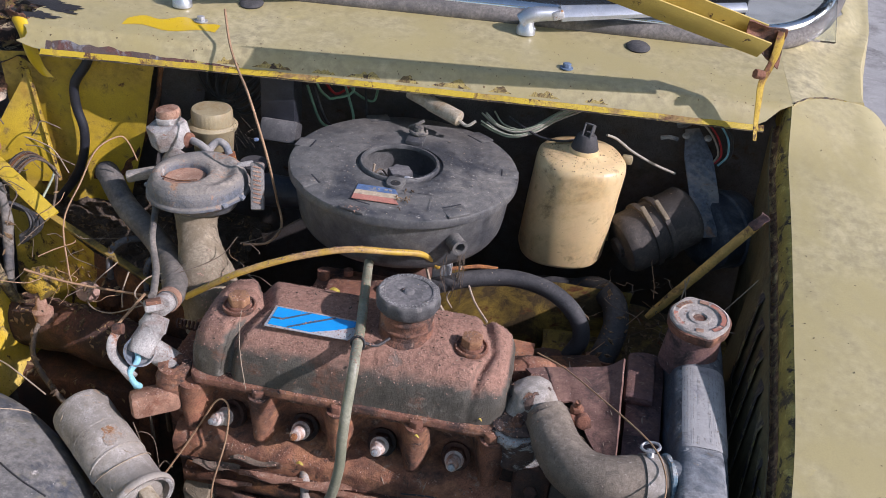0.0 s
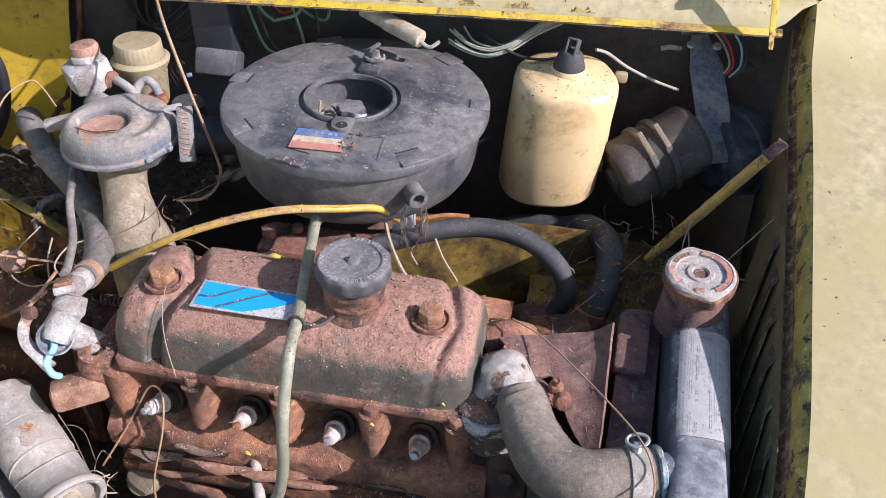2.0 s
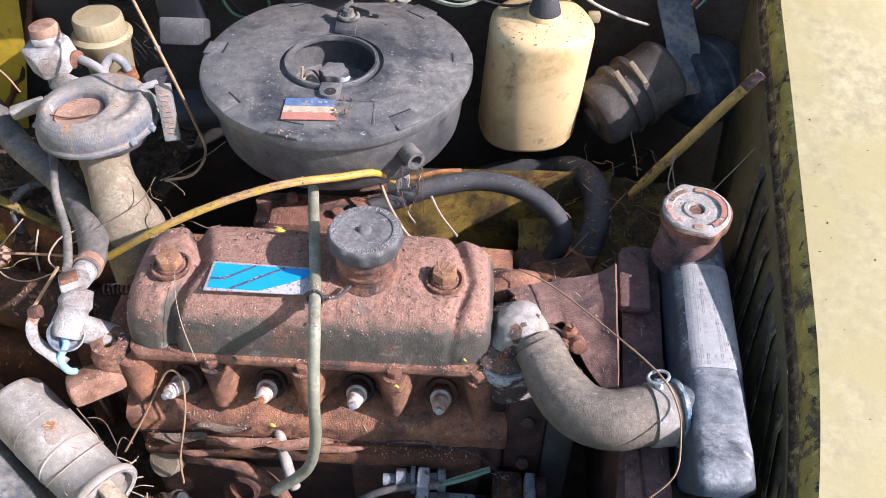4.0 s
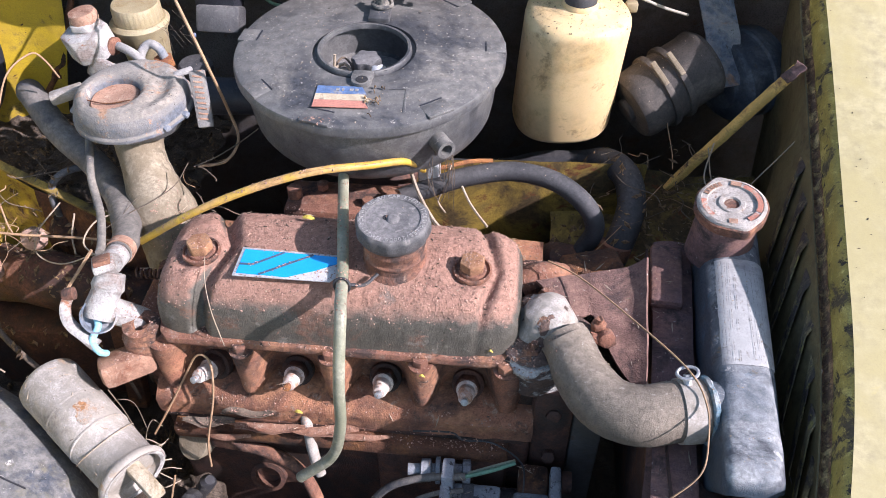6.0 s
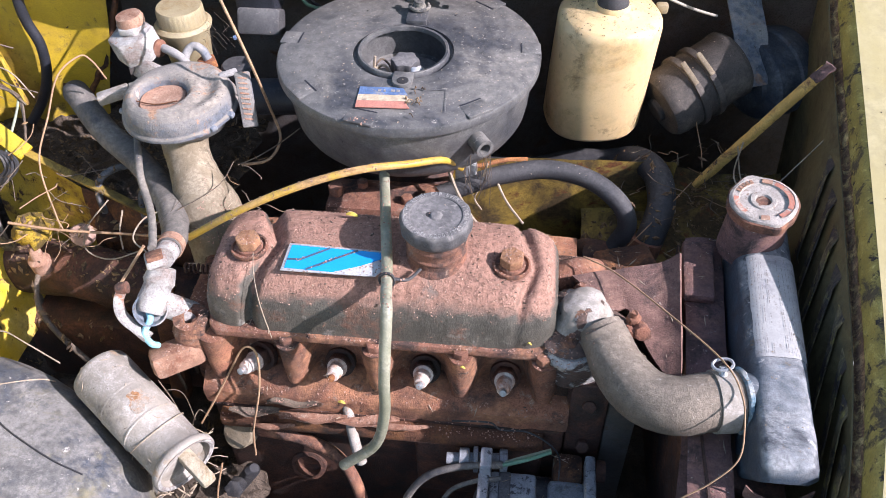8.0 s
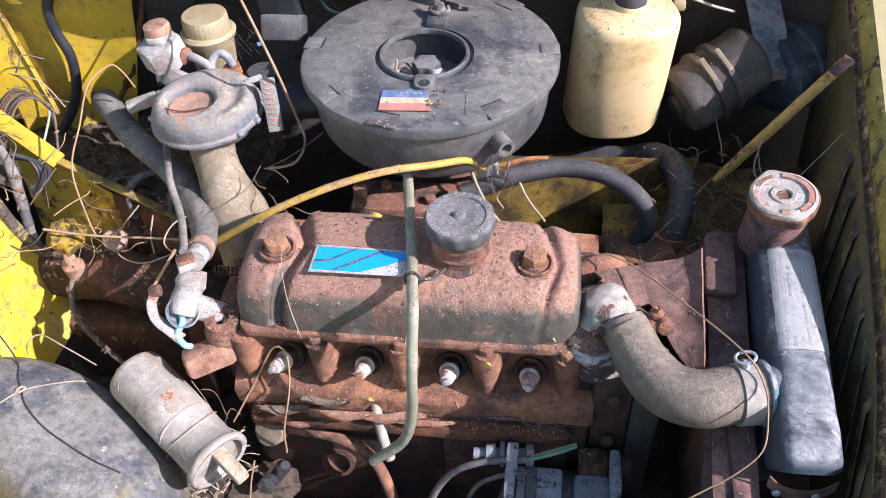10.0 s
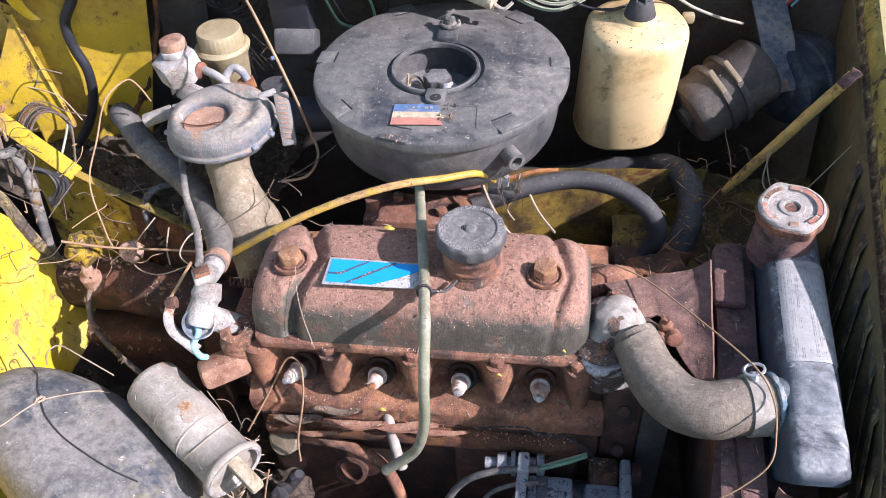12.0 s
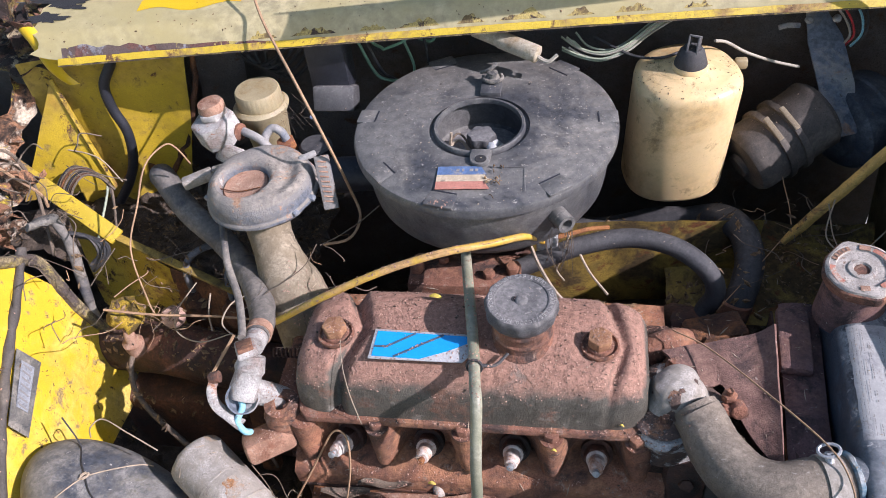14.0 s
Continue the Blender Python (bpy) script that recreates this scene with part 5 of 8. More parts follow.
solo("breather_hose", tube([(-0.013, 0.118, 0.785), (-0.011, 0.106, 0.797), (0.002, 0.035, 0.801), (0.01, -0.01, 0.797), (0.014, -0.036, 0.796), (0.017, -0.058, 0.797), (0.02, -0.074, 0.797), (0.02, -0.092, 0.772), (0.019, -0.104, 0.739), (0.017, -0.11, 0.693), (0.005, -0.112, 0.646), (-0.028, -0.115, 0.609)], 0.0052, 14, 8, hollow=0.6), "hose_green", "clouded grey-green plastic hose hanging over the rocker cover", "hose")
tie = fresh()
tube([Vector((0.0142 + 0.0068 * math.cos(a), -0.037 + 0.0020 * math.sin(a), 0.796 + 0.0068 * math.sin(a))) for a in (2 * math.pi * k / 10 for k in range(11))], 0.0013, 6, 2, tie)
tube([(0.020, -0.036, 0.797), (0.032, -0.032, 0.793), (0.042, -0.020, 0.795)], 0.0016, 6, 4, tie)
solo("wire_tie", tie, "wire_black", "twisted black wire tie round the hose", "wire tie")
solo("fuel_pipe", tube([(-0.150, -0.060, 0.588), (-0.136, -0.069, 0.586), (-0.090, -0.071, 0.580), (-0.053, -0.078, 0.570), (-0.031, -0.091, 0.555), (-0.017, -0.107, 0.520), (-0.010, -0.12, 0.46)], 0.0065, 12, 8), "rust", "rusty steel pipe running down the block", "pipe")
solo("plug_lead", tube([(-0.030, -0.045, 0.650), (-0.033, -0.050, 0.645), (-0.032, -0.063, 0.625), (-0.023, -0.084, 0.600), (-0.016, -0.094, 0.58)], 0.0055, 10, 6, hollow=0.5), "canister", "bent grey pipe stub below the plugs", "pipe")

# thin tan strips added to stand for lit edges of the casting
for x0, x1, y, z, mt in ((-0.112, -0.040, -0.072, 0.624, "outlet_rust"), (-0.130, -0.085, -0.080, 0.612, "outlet_rust"), (-0.020, 0.052, -0.074, 0.622, "outlet_rust")):
    part("cast_rib", roughen(tube([(x0, y, z), ((x0 + x1) / 2, y - 0.004, z + 0.004), (x1, y + 0.002, z + 0.001)], lambda s: 0.0014 + 0.0020 * math.sin(s * 3.1), 10, 8, flat=0.6), 0.0012, 90), mt, engine)
for x, y, z in ((-0.170, -0.045, 0.7212), (0.175, 0.045, 0.728), (0.010, 0.108, 0.758), (-0.040, 0.128, 0.758)):
    part("small_bolt", hexhead(0.0062, 0.007, Matrix.Translation((x, y, z)) @ Matrix.Rotation(x * 7, 4, "Z")), "rust", engine)

# ---- air cleaner ----
ac = thing("air_cleaner", (0, 0.225, 0.78), "round dusty black plastic air cleaner with a faded striped sticker", "air cleaner")
AT = Matrix.Translation((0.0, 0.225, 0.0))
part("housing", lathe([(0.02, 0.786), (0.100, 0.786), (0.112, 0.788), (0.1195, 0.793), (0.1240, 0.801), (0.1262, 0.812), (0.1300, 0.846), (0.1305, 0.855), (0.128, 0.857)], AT, 96, cap=False), "black_plastic", ac, "round black plastic housing")
HOLE = Vector((-0.004, -0.011, 0))


def turned(profile, seg, m):
    """A turned sheet whose middle lies off centre; profile: (radius, height, share of the offset)."""
    b = fresh()
    rings = [[b.verts.new(m @ (HOLE * k + Vector((r * math.cos(2 * math.pi * i / seg), r * math.sin(2 * math.pi * i / seg), z)))) for i in range(seg)] for r, z, k in profile]
    for lo, hi in zip(rings, rings[1:]):
        for i in range(seg):
            b.faces.new((lo[i], lo[(i + 1) % seg], hi[(i + 1) % seg], hi[i]))
    b.faces.new(rings[-1])
    return b


lid = part("lid", turned([(0.130, 0.8540, 0), (0.1355, 0.8543, 0), (0.1372, 0.8552, 0), (0.1374, 0.8615, 0), (0.1358, 0.8645, 0), (0.1290, 0.8672, 0), (0.060, 0.8694, 1), (0.0520, 0.8694, 1), (0.0512, 0.8658, 1), (0.0478, 0.8655, 1), (0.0470, 0.8712, 1), (0.0462, 0.8720, 1), (0.0438, 0.8718, 1), (0.0432, 0.8700, 1), (0.0430, 0.8672, 1), (0.0500, 0.8650, 1), (0.0520, 0.850, 1), (0.0500, 0.8365, 1), (0.0460, 0.8345, 1), (0.002, 0.834, 1)], 112, AT), "black_plastic", ac, "flat ribbed lid with a raised ring round its opening")
for a, w in ((-103, 13), (-52, 12), (4, 9), (52, 13), (118, 13), (176, 10), (222, 11)):
    mm = AT @ Matrix.Rotation(radians(a), 4, "Z") @ Matrix.Translation((0.1268, 0, 0.8660))
    part("clip", box((0.0195, 0.00225 * w, 0.0034), mm, 0.0012), "black_plastic", lid)
    part("clip_slot", box((0.0016, 0.0020 * w, 0.0010), mm @ Matrix.Translation((-0.0104, 0, 0.0014)), 0), "black_shaded", lid)
sm = Matrix.Translation((-0.010, 0.124, 0.8684)) @ Matrix.Rotation(radians(2), 4, "Z")
score = fresh()
for x0, y0, x1, y1 in ((0.060, -0.012, 0.058, 0.022), (0.022, 0.0225, 0.058, 0.0225)):
    a, b = Vector((x0, y0, 0.0010)), Vector((x1, y1, 0.0010))
    box(((b - a).length, 0.0006, 0.0002), sm @ Matrix.Translation((a + b) / 2) @ Matrix.Rotation(math.atan2(y1 - y0, x1 - x0), 4, "Z"), 0, score)
part("label_outline", score, "cap_plastic", lid)
for mt, y0, y1 in (("sticker_blue", 0.0112, 0.0235), ("sticker_cream", 0.0012, 0.0110), ("sticker_red", -0.0100, 0.0010)):
    x0, x1 = (-0.026, 0.022) if y0 > 0.01 else (-0.026, 0.026)
    part("sticker_band", prism([(x0, y0), (x1, y0), (x1 - 0.006, y1), (x0, y1)], 0.0010, 0.0016, sm), mt, lid, "faded printed stripe")
bars = fresh()
for k, (x0, w) in enumerate(((-0.006, 0.003), (-0.001, 0.002), (0.007, 0.0035), (0.012, 0.003))):
    box((w, 0.0036, 0.0004), sm @ Matrix.Translation((x0, 0.0175, 0.0019)), 0, bars)
part("sticker_print", bars, "lettering", lid)
debris = fresh()
fr = random.Random(64)
for k in range(15):
    p = Vector((0.020 + fr.gauss(0, 0.006), 0.126 + fr.gauss(0, 0.012), 0.8705))
    d = Vector((fr.uniform(-1, 1), fr.uniform(-1, 1), 0)) * fr.uniform(0.002, 0.009)
    tube([p, p + d * 0.5 + Vector((0, 0, 0.0025)), p + d], fr.uniform(0.0002, 0.0006), 5, 2, debris)
solo("lid_debris", debris, "litter", "small heap of dry stalks and dirt on the air cleaner's lid", "debris", kind="stuff")
# raised bosses in front of and behind the opening
bm = prism([(0.010 * math.cos(a), 0.010 * math.sin(a)) for a in (radians(180 + 15 * k) for k in range(13))] + [(0.010, 0.014), (-0.010, 0.014)], 0.866, 0.8735, Matrix.Translation((0.003, 0.157, 0)), 0.0010)
part("boss", bm, "black_plastic", lid)
part("boss_hole", lathe([(0.0058, 0.8736), (0.0056, 0.8741)], Matrix.Translation((0.004, 0.155, 0)), 20), "void", lid)
bm = prism([(0.011 * math.cos(a), 0.011 * math.sin(a)) for a in (radians(15 * k) for k in range(13))] + [(-0.011, -0.022), (0.011, -0.022)], 0.866, 0.8745, Matrix.Translation((0.002, 0.288, 0)), 0.0010)
part("boss", bm, "black_plastic", lid)
scr = fresh()
lathe([(0.0085, 0.874), (0.0085, 0.877), (0.006, 0.879), (0.006, 0.884), (0.001, 0.885)], Matrix.Translation((0.003, 0.291, 0)), 18, scr)
tube([Vector((0.003 + 0.0105 * math.cos(a), 0.291 + 0.009 * math.sin(a), 0.8775)) for a in (radians(k) for k in range(170, 400, 25))], 0.0018, 8, 2, scr)
tube([(-0.010, 0.297, 0.880), (0.000, 0.293, 0.886), (0.007, 0.299, 0.890)], 0.0022, 6, 3, scr)
part("wing_clip", roughen(scr, 0.0010, 90), "corner_dust", lid, "grimy bent wing clip")
KN = AT @ Matrix.Translation(HOLE)
part("bore_floor", roughen(lathe([(0.0455, 0.8352), (0.030, 0.8356), (0.002, 0.8358)], KN, 40), 0.0012, 60), "cap_plastic", ac)
part("centre_knob", lathe([(0.008, 0.834), (0.0095, 0.840), (0.0125, 0.846), (0.0140, 0.848), (0.0142, 0.860), (0.0132, 0.8625), (0.010, 0.8633), (0.002, 0.8633)], KN @ Matrix.Translation((0.002, -0.004, 0)), 48, None, lambda a, r, z: 1 + (0.09 * math.cos(6 * a) if r > 0.012 else 0)), "cap_plastic", ac, "black six-lobed knob")
part("foil_scrap", roughen(grid(14, 10, lambda u, v: KN @ Vector((0.008 + 0.022 * u, -0.028 + 0.026 * v, 0.851 + 0.008 * math.sin(u * 4 + v * 2) + 0.004 * math.sin(v * 9)))), 0.005, 110), "silver_edge", ac, "crumpled foil scrap")
part("twig_scrap", tube([KN @ Vector((-0.034, -0.010, 0.848)), KN @ Vector((-0.022, 0.002, 0.850)), KN @ Vector((-0.010, -0.012, 0.846))], 0.0018, 6, 3, tube([KN @ Vector((-0.031, -0.016, 0.840)), KN @ Vector((-0.028, -0.010, 0.868))], 0.0016, 6, 2)), "pale_straw", ac)
part("twig_scrap", tube([KN @ Vector((-0.036, -0.004, 0.842)), KN @ Vector((-0.026, 0.010, 0.852)), KN @ Vector((-0.016, 0.006, 0.846)), KN @ Vector((-0.012, -0.008, 0.842))], 0.0013, 6, 4), "grey_stalk", ac)
part("nozzle", tube([(0.066, 0.144, 0.832), (0.077, 0.126, 0.832), (0.089, 0.108, 0.832)], 0.0092, 20, 3, hollow=0.62), "black_plastic", ac, "short open plastic nozzle")
part("nozzle_web", prism([(0.050, 0.142), (0.078, 0.122), (0.062, 0.136)], 0.812, 0.830, None, 0.0008), "black_plastic", ac)

# ---- washer bottle ----
bt = thing("washer_bottle", (0.208, 0.315, 0.742), "yellowed plastic washer bottle with a black cap", "washer bottle")


def squarish(a, r, z):
    return 1 / (abs(math.cos(a)) ** 2.3 + abs(math.sin(a)) ** 2.3) ** (1 / 2.3)


part("body", roughen(lathe([(0.030, 0.733), (0.0515, 0.7335), (0.0545, 0.7350), (0.0562, 0.739), (0.0566, 0.80), (0.0562, 0.860), (0.0548, 0.8675), (0.0505, 0.8725), (0.040, 0.8755), (0.018, 0.8785), (0.0155, 0.882), (0.002, 0.882)], Matrix.Translation((0.209, 0.310, 0)) @ Matrix(((1, 0, 0.06, -0.052), (0, 1, 0, 0), (0, 0, 1, 0), (0, 0, 0, 1))) @ Matrix.Rotation(radians(7), 4, "Z"), 72, None, squarish), 0.0016, 22), "bottle", bt, "yellowed stained plastic body", 50)
part("neck_ring", roughen(lathe([(0.0185, 0.876), (0.0190, 0.880), (0.0172, 0.8835)], Matrix.Translation((0.210, 0.306, 0)), 32), 0.0006, 90), "bottle", bt, "dusty pale neck ring")
part("cap", lathe([(0.0172, 0.880), (0.0172, 0.884), (0.0128, 0.898), (0.0100, 0.9015), (0.002, 0.902)], Matrix.Translation((0.210, 0.306, 0)), 28), "rubber", bt, "black conical cap")
GR = Matrix.Translation((0.211, 0.305, 0.9055)) @ Matrix.Rotation(-0.35, 4, "Z") @ Matrix.Rotation(-0.5, 4, "X")
grip = fresh()
for w, d, x, z in ((0.0022, 0.0105, -0.0050, 0), (0.0022, 0.0105, 0.0050, 0), (0.0120, 0.0105, 0, 0.0085), (0.0120, 0.0105, 0, -0.0085)):
    box((w, d, 0.0190 if z == 0 else 0.0022), GR @ Matrix.Translation((x, 0, z)), 0.0007, grip)
part("cap_grip", grip, "cap_plastic", bt, "dusty slotted grip")
part("seam", tube([(0.262, 0.318, 0.75), (0.263, 0.318, 0.80), (0.263, 0.318, 0.86)], 0.0015, 6, 2), "bottle", bt)
part("outlet", box((0.014, 0.010, 0.012), Matrix.Translation((0.268, 0.345, 0.858)), 0.003), "cream_plastic", bt)

# ---- radiator ----
rad = thing("radiator", (0.345, -0.03, 0.42), "old radiator with a scuffed blue-grey top tank and a worn cap", "radiator")


def tank_shape(u, v):
    y = -0.183 + 0.307 * u
    cx = 0.3475 + 0.070 * (y + 0.09)
    e = abs(2 * u - 1)
    k = max(0.0, 1 - e ** 26) ** 0.5
    a = 2 * math.pi * v
    c, s = math.cos(a), math.sin(a)
    n = 2 / (5.0 - 2.4 * u)
    x = cx + (0.0250 + 0.020 * (y + 0.12)) * (0.80 + 0.20 * k) * math.copysign(abs(c) ** n, c)
    z = 0.7325 + 0.0450 * (0.60 + 0.40 * k) * math.copysign(abs(s) ** n, s)
    return Vector((x, y + 0.045 * max(0.0, 0.762 - z) / 0.07 * (1 - u) ** 6, z))


part("top_tank", roughen(grid(60, 48, tank_shape), 0.0008, 60), "tank", rad, "scuffed blue-grey top tank", 60)
for yy in (0, 1):
    bm = fresh()
    bm.faces.new([bm.verts.new(tank_shape(yy, k / 48)) for k in range(48)])
    part("tank_end", bm, "tank", rad)
part("end_strap", roughen(grid(12, 6, lambda u, v: Vector((0.314 + 0.052 * u, -0.177 - 0.004 * math.sin(u * 3.1), 0.733 - 0.014 * v + 0.012 * (2 * abs(u - 0.5)) ** 3)), 0.0015), 0.0005, 60), "bracket_rust", rad, "bent strap with rivets")
for x in (0.322, 0.352):
    part("rivet", lathe([(0.0035, 0), (0.0028, 0.002), (0.001, 0.0026)], along((x, -0.1795, 0.726), (x, -0.21, 0.726)), 12), "zinc", rad)


def on_tank(s, v, lift):
    """A place on the tank: s along it, v round it, raised by lift."""
    p = tank_shape(s, v)
    n = (tank_shape(s, v + 0.004) - tank_shape(s, v - 0.004)).cross(tank_shape(s + 0.004, v) - tank_shape(s - 0.004, v)).normalized()
    return p + n * lift * (1 if n.z > 0 else -1)


lab = part("label", grid(24, 16, lambda u, v: on_tank(0.353 + 0.387 * u, 0.335 - 0.235 * v + (0.004 * math.sin(u * 43) * math.sin(u * 17) if v < 0.05 else 0), 0.0010)), "label_paper", rad, "grimy silver label with rows of fine print")
pr = fresh()
rnd = random.Random(9)
for i in range(13):
    s = 0.362
    v0 = 0.318 - 0.0155 * i
    while s < 0.716:
        w = 0.004 + 0.014 * rnd.random()
        if rnd.random() < 0.7:
            q = [on_tank(s, v0, 0.0019), on_tank(s + w, v0, 0.0019), on_tank(s + w, v0 - 0.0016, 0.0019), on_tank(s, v0 - 0.0016, 0.0019)]
            pr.faces.new([pr.verts.new(c) for c in q])
        s += w + 0.004
part("label_print", pr, "print", rad)
part("filler_neck", roughen(lathe([(0.030, 0.755), (0.028, 0.785), (0.027, 0.805), (0.031, 0.808)], Matrix.Translation((0.348, 0.076, 0)), 32), 0.0006, 60), "rust_purple", rad, "brown tarnished filler neck")
rcm = Matrix.Translation((0.3485, 0.076, 0.806)) @ Matrix.Rotation(radians(3), 4, "X") @ Matrix.Rotation(radians(-4), 4, "Y") @ Matrix.Diagonal((0.94, 0.94, 1, 1))


def ears(a, r, z):
    return 1 + (0.13 * max(0, math.cos(a - radians(-75))) ** 30 + 0.13 * max(0, math.cos(a - radians(105))) ** 30 if r > 0.030 else 0)


rcap = part("radiator_cap", roughen(lathe([(0.0310, 0.000), (0.0330, 0.002), (0.0330, 0.009), (0.0315, 0.0125), (0.0290, 0.0135), (0.0285, 0.0125), (0.0235, 0.0125), (0.0225, 0.0110), (0.0130, 0.0110), (0.0120, 0.0125), (0.0080, 0.0125), (0.0065, 0.0095), (0.001, 0.0095)], rcm, 72, None, ears), 0.0005, 90), "cap_disc", rad, "worn white and red pressed-metal radiator cap", 45)
part("skirt", roughen(lathe([(0.0322, -0.001), (0.0336, 0.001), (0.0340, 0.0095), (0.0325, 0.0105)], rcm, 60, None, ears), 0.0007, 90), "rust", rcap, "rusty skirt")
for a0, a1 in ((-30, 58), (170, 222), (-62, -36)):
    n = 14
    bm = fresh()
    vs = [[bm.verts.new(rcm @ Vector((r * math.cos(radians(a0 + (a1 - a0) * k / n)), r * math.sin(radians(a0 + (a1 - a0) * k / n)), 0.0132))) for r in (0.0232, 0.0282)] for k in range(n + 1)]
    for k in range(n):
        bm.faces.new((vs[k][0], vs[k][1], vs[k + 1][1], vs[k + 1][0]))
    part("red_arc", bm, "cap_red", rcap, "worn red enamel arc")
for a, w, h in ((150, 0.003, 0.005), (140, 0.003, 0.005), (130, 0.003, 0.005), (120, 0.003, 0.005), (110, 0.003, 0.005), (-95, 0.008, 0.006), (75, 0.010, 0.0055)):
    part("emblem_mark", box((w, h, 0.0006), rcm @ Matrix.Rotation(radians(a), 4, "Z") @ Matrix.Translation((0.0255, 0, 0.0133)) @ Matrix.Rotation(radians(-90), 4, "Z"), 0), "rust_pink", rcap)
part("core", roughen(box((0.046, 0.27, 0.27), Matrix.Translation((0.345, -0.03, 0.580)) @ Matrix.Rotation(radians(-5.5), 4, "Z"), 0.003), 0.001, 60), "dark_rust", rad, "dark radiator core")
part("side_tube", tube([(0.318, -0.1025, 0.752), (0.338, -0.100, 0.751)], 0.0228, 28, 2), "tank", rad, "hose stub")
part("lower_bracket", roughen(box((0.05, 0.03, 0.06), Matrix.Translation((0.315, -0.190, 0.69)) @ Matrix.Rotation(0.3, 4, "X"), 0.006), 0.001, 50), "tank", rad)
# fan shroud between engine and radiator
sh = thing("fan_shroud", (0.298, 0.0, 0.5), "purplish rusty pressed-steel fan shroud", "fan shroud")
part("face_plate", roughen(grid(24, 16, lambda u, v: Vector((0.290 + 0.03 * u * 0, -0.22 + 0.32 * u, 0.48 + 0.25 * v)), 0.002), 0.001, 40), "dark_rust", sh)
part("top_flange", roughen(grid(30, 6, lambda u, v: Vector((0.283 + 0.036 * v + 0.06 * (u - 0.5) * 0.4, -0.215 + 0.32 * u, 0.735 - 0.012 * (1 - u) + 0.003 * math.sin(v * 3.1))), 0.0025), 0.0010, 45), "rust_purple", sh, "purplish rusty top flange")
part("flange_step", roughen(box((0.030, 0.075, 0.012), Matrix.Translation((0.302, 0.055, 0.739)) @ Matrix.Rotation(-0.08, 4, "Z"), 0.004), 0.0008, 60), "rust_purple", sh)
part("front_apron", roughen(grid(16, 12, lambda u, v: Vector((0.276 + 0.045 * u, -0.118 - 0.085 * v, 0.715 - 0.10 * v)), 0.002), 0.001, 40), "rust_purple", sh)

# ---- heater blower behind the bottle ----
bl = thing("heater_blower", (0.33, 0.31, 0.74), "dusty brown cylindrical heater blower motor in shade", "heater blower")
bx = along((0.281, 0.300, 0.757), (0.357, 0.344, 0.792))
part("motor_case", lathe([(0.026, -0.004), (0.036, -0.002), (0.0395, 0.003), (0.0405, 0.010), (0.0405, 0.086), (0.0415, 0.088), (0.0415, 0.094), (0.036, 0.10)], bx, 48), "tan_dark", bl, "brown motor case")
part("end_boss", lathe([(0.012, -0.010), (0.014, -0.008), (0.014, -0.003)], bx, 20), "tan_dark", bl)
for z in (0.030, 0.050):
    part("band", lathe([(0.0405, z), (0.0440, z + 0.0005), (0.0445, z + 0.004), (0.0440, z + 0.0075), (0.0405, z + 0.008)], bx, 48), "tan_dark", bl, "raised strap")
    part("band_lug", roughen(box((0.003, 0.030, 0.006), bx @ Matrix.Rotation(radians(112), 4, "Z") @ Matrix.Translation((0.045, 0, z + 0.004)) @ Matrix.Rotation(0.2, 4, "Z"), 0.001), 0.0008, 80), "tan_rubber", bl, "pale bent strap end")
part("fan_disc", lathe([(0.020, -0.034), (0.034, -0.033), (0.036, -0.028), (0.051, -0.026), (0.055, -0.022), (0.055, 0.004), (0.058, 0.006), (0.058, 0.012), (0.055, 0.014), (0.052, 0.030), (0.02, 0.034)], Matrix.Translation((0.410, 0.378, 0.760)) @ along((0, 0, 0), (0.076, 0.044, 0.010)).to_3x3().to_4x4(), 48, None, lambda a, r, z: 1 + 0.06 * math.cos(2 * a + 0.6)), "blue_dark", bl, "dark round fan case")
part("support_plate", prism([(-0.028, 0.0), (0.018, 0.0), (0.030, 0.055), (0.028, 0.11), (0.012, 0.15), (-0.012, 0.15), (-0.020, 0.11), (-0.018, 0.06)], 0, 0.003, Matrix.Translation((0.388, 0.328, 0.772)) @ Matrix.Rotation(radians(48), 4, "X") @ Matrix.Rotation(radians(14), 4, "Z") @ Matrix.Diagonal((0.78, 1, 1, 1)), 0.0008), "grey_cast", bl, "grey steel support plate")
part("union", hexhead(0.011, 0.022, along((0.338, 0.405, 0.892), (0.330, 0.425, 0.91)), lathe([(0.007, 0.02), (0.007, 0.06)], along((0.338, 0.405, 0.892), (0.330, 0.425, 0.91)), 14)), "grey_cast", bl)
for x, y, z in ((0.340, 0.388, 0.884), (0.368, 0.388, 0.885)):
    part("rivet", lathe([(0.005, 0), (0.004, 0.003), (0.001, 0.004)], Matrix.Translation((x, y, z)) @ Matrix.Rotation(0.4, 4, "X"), 12), "zinc", bl)
part("lever_tip", tube([(0.33, 0.384, 0.880), (0.318, 0.382, 0.882), (0.308, 0.380, 0.880)], 0.003, 6, 2), "grey_cast", bl)

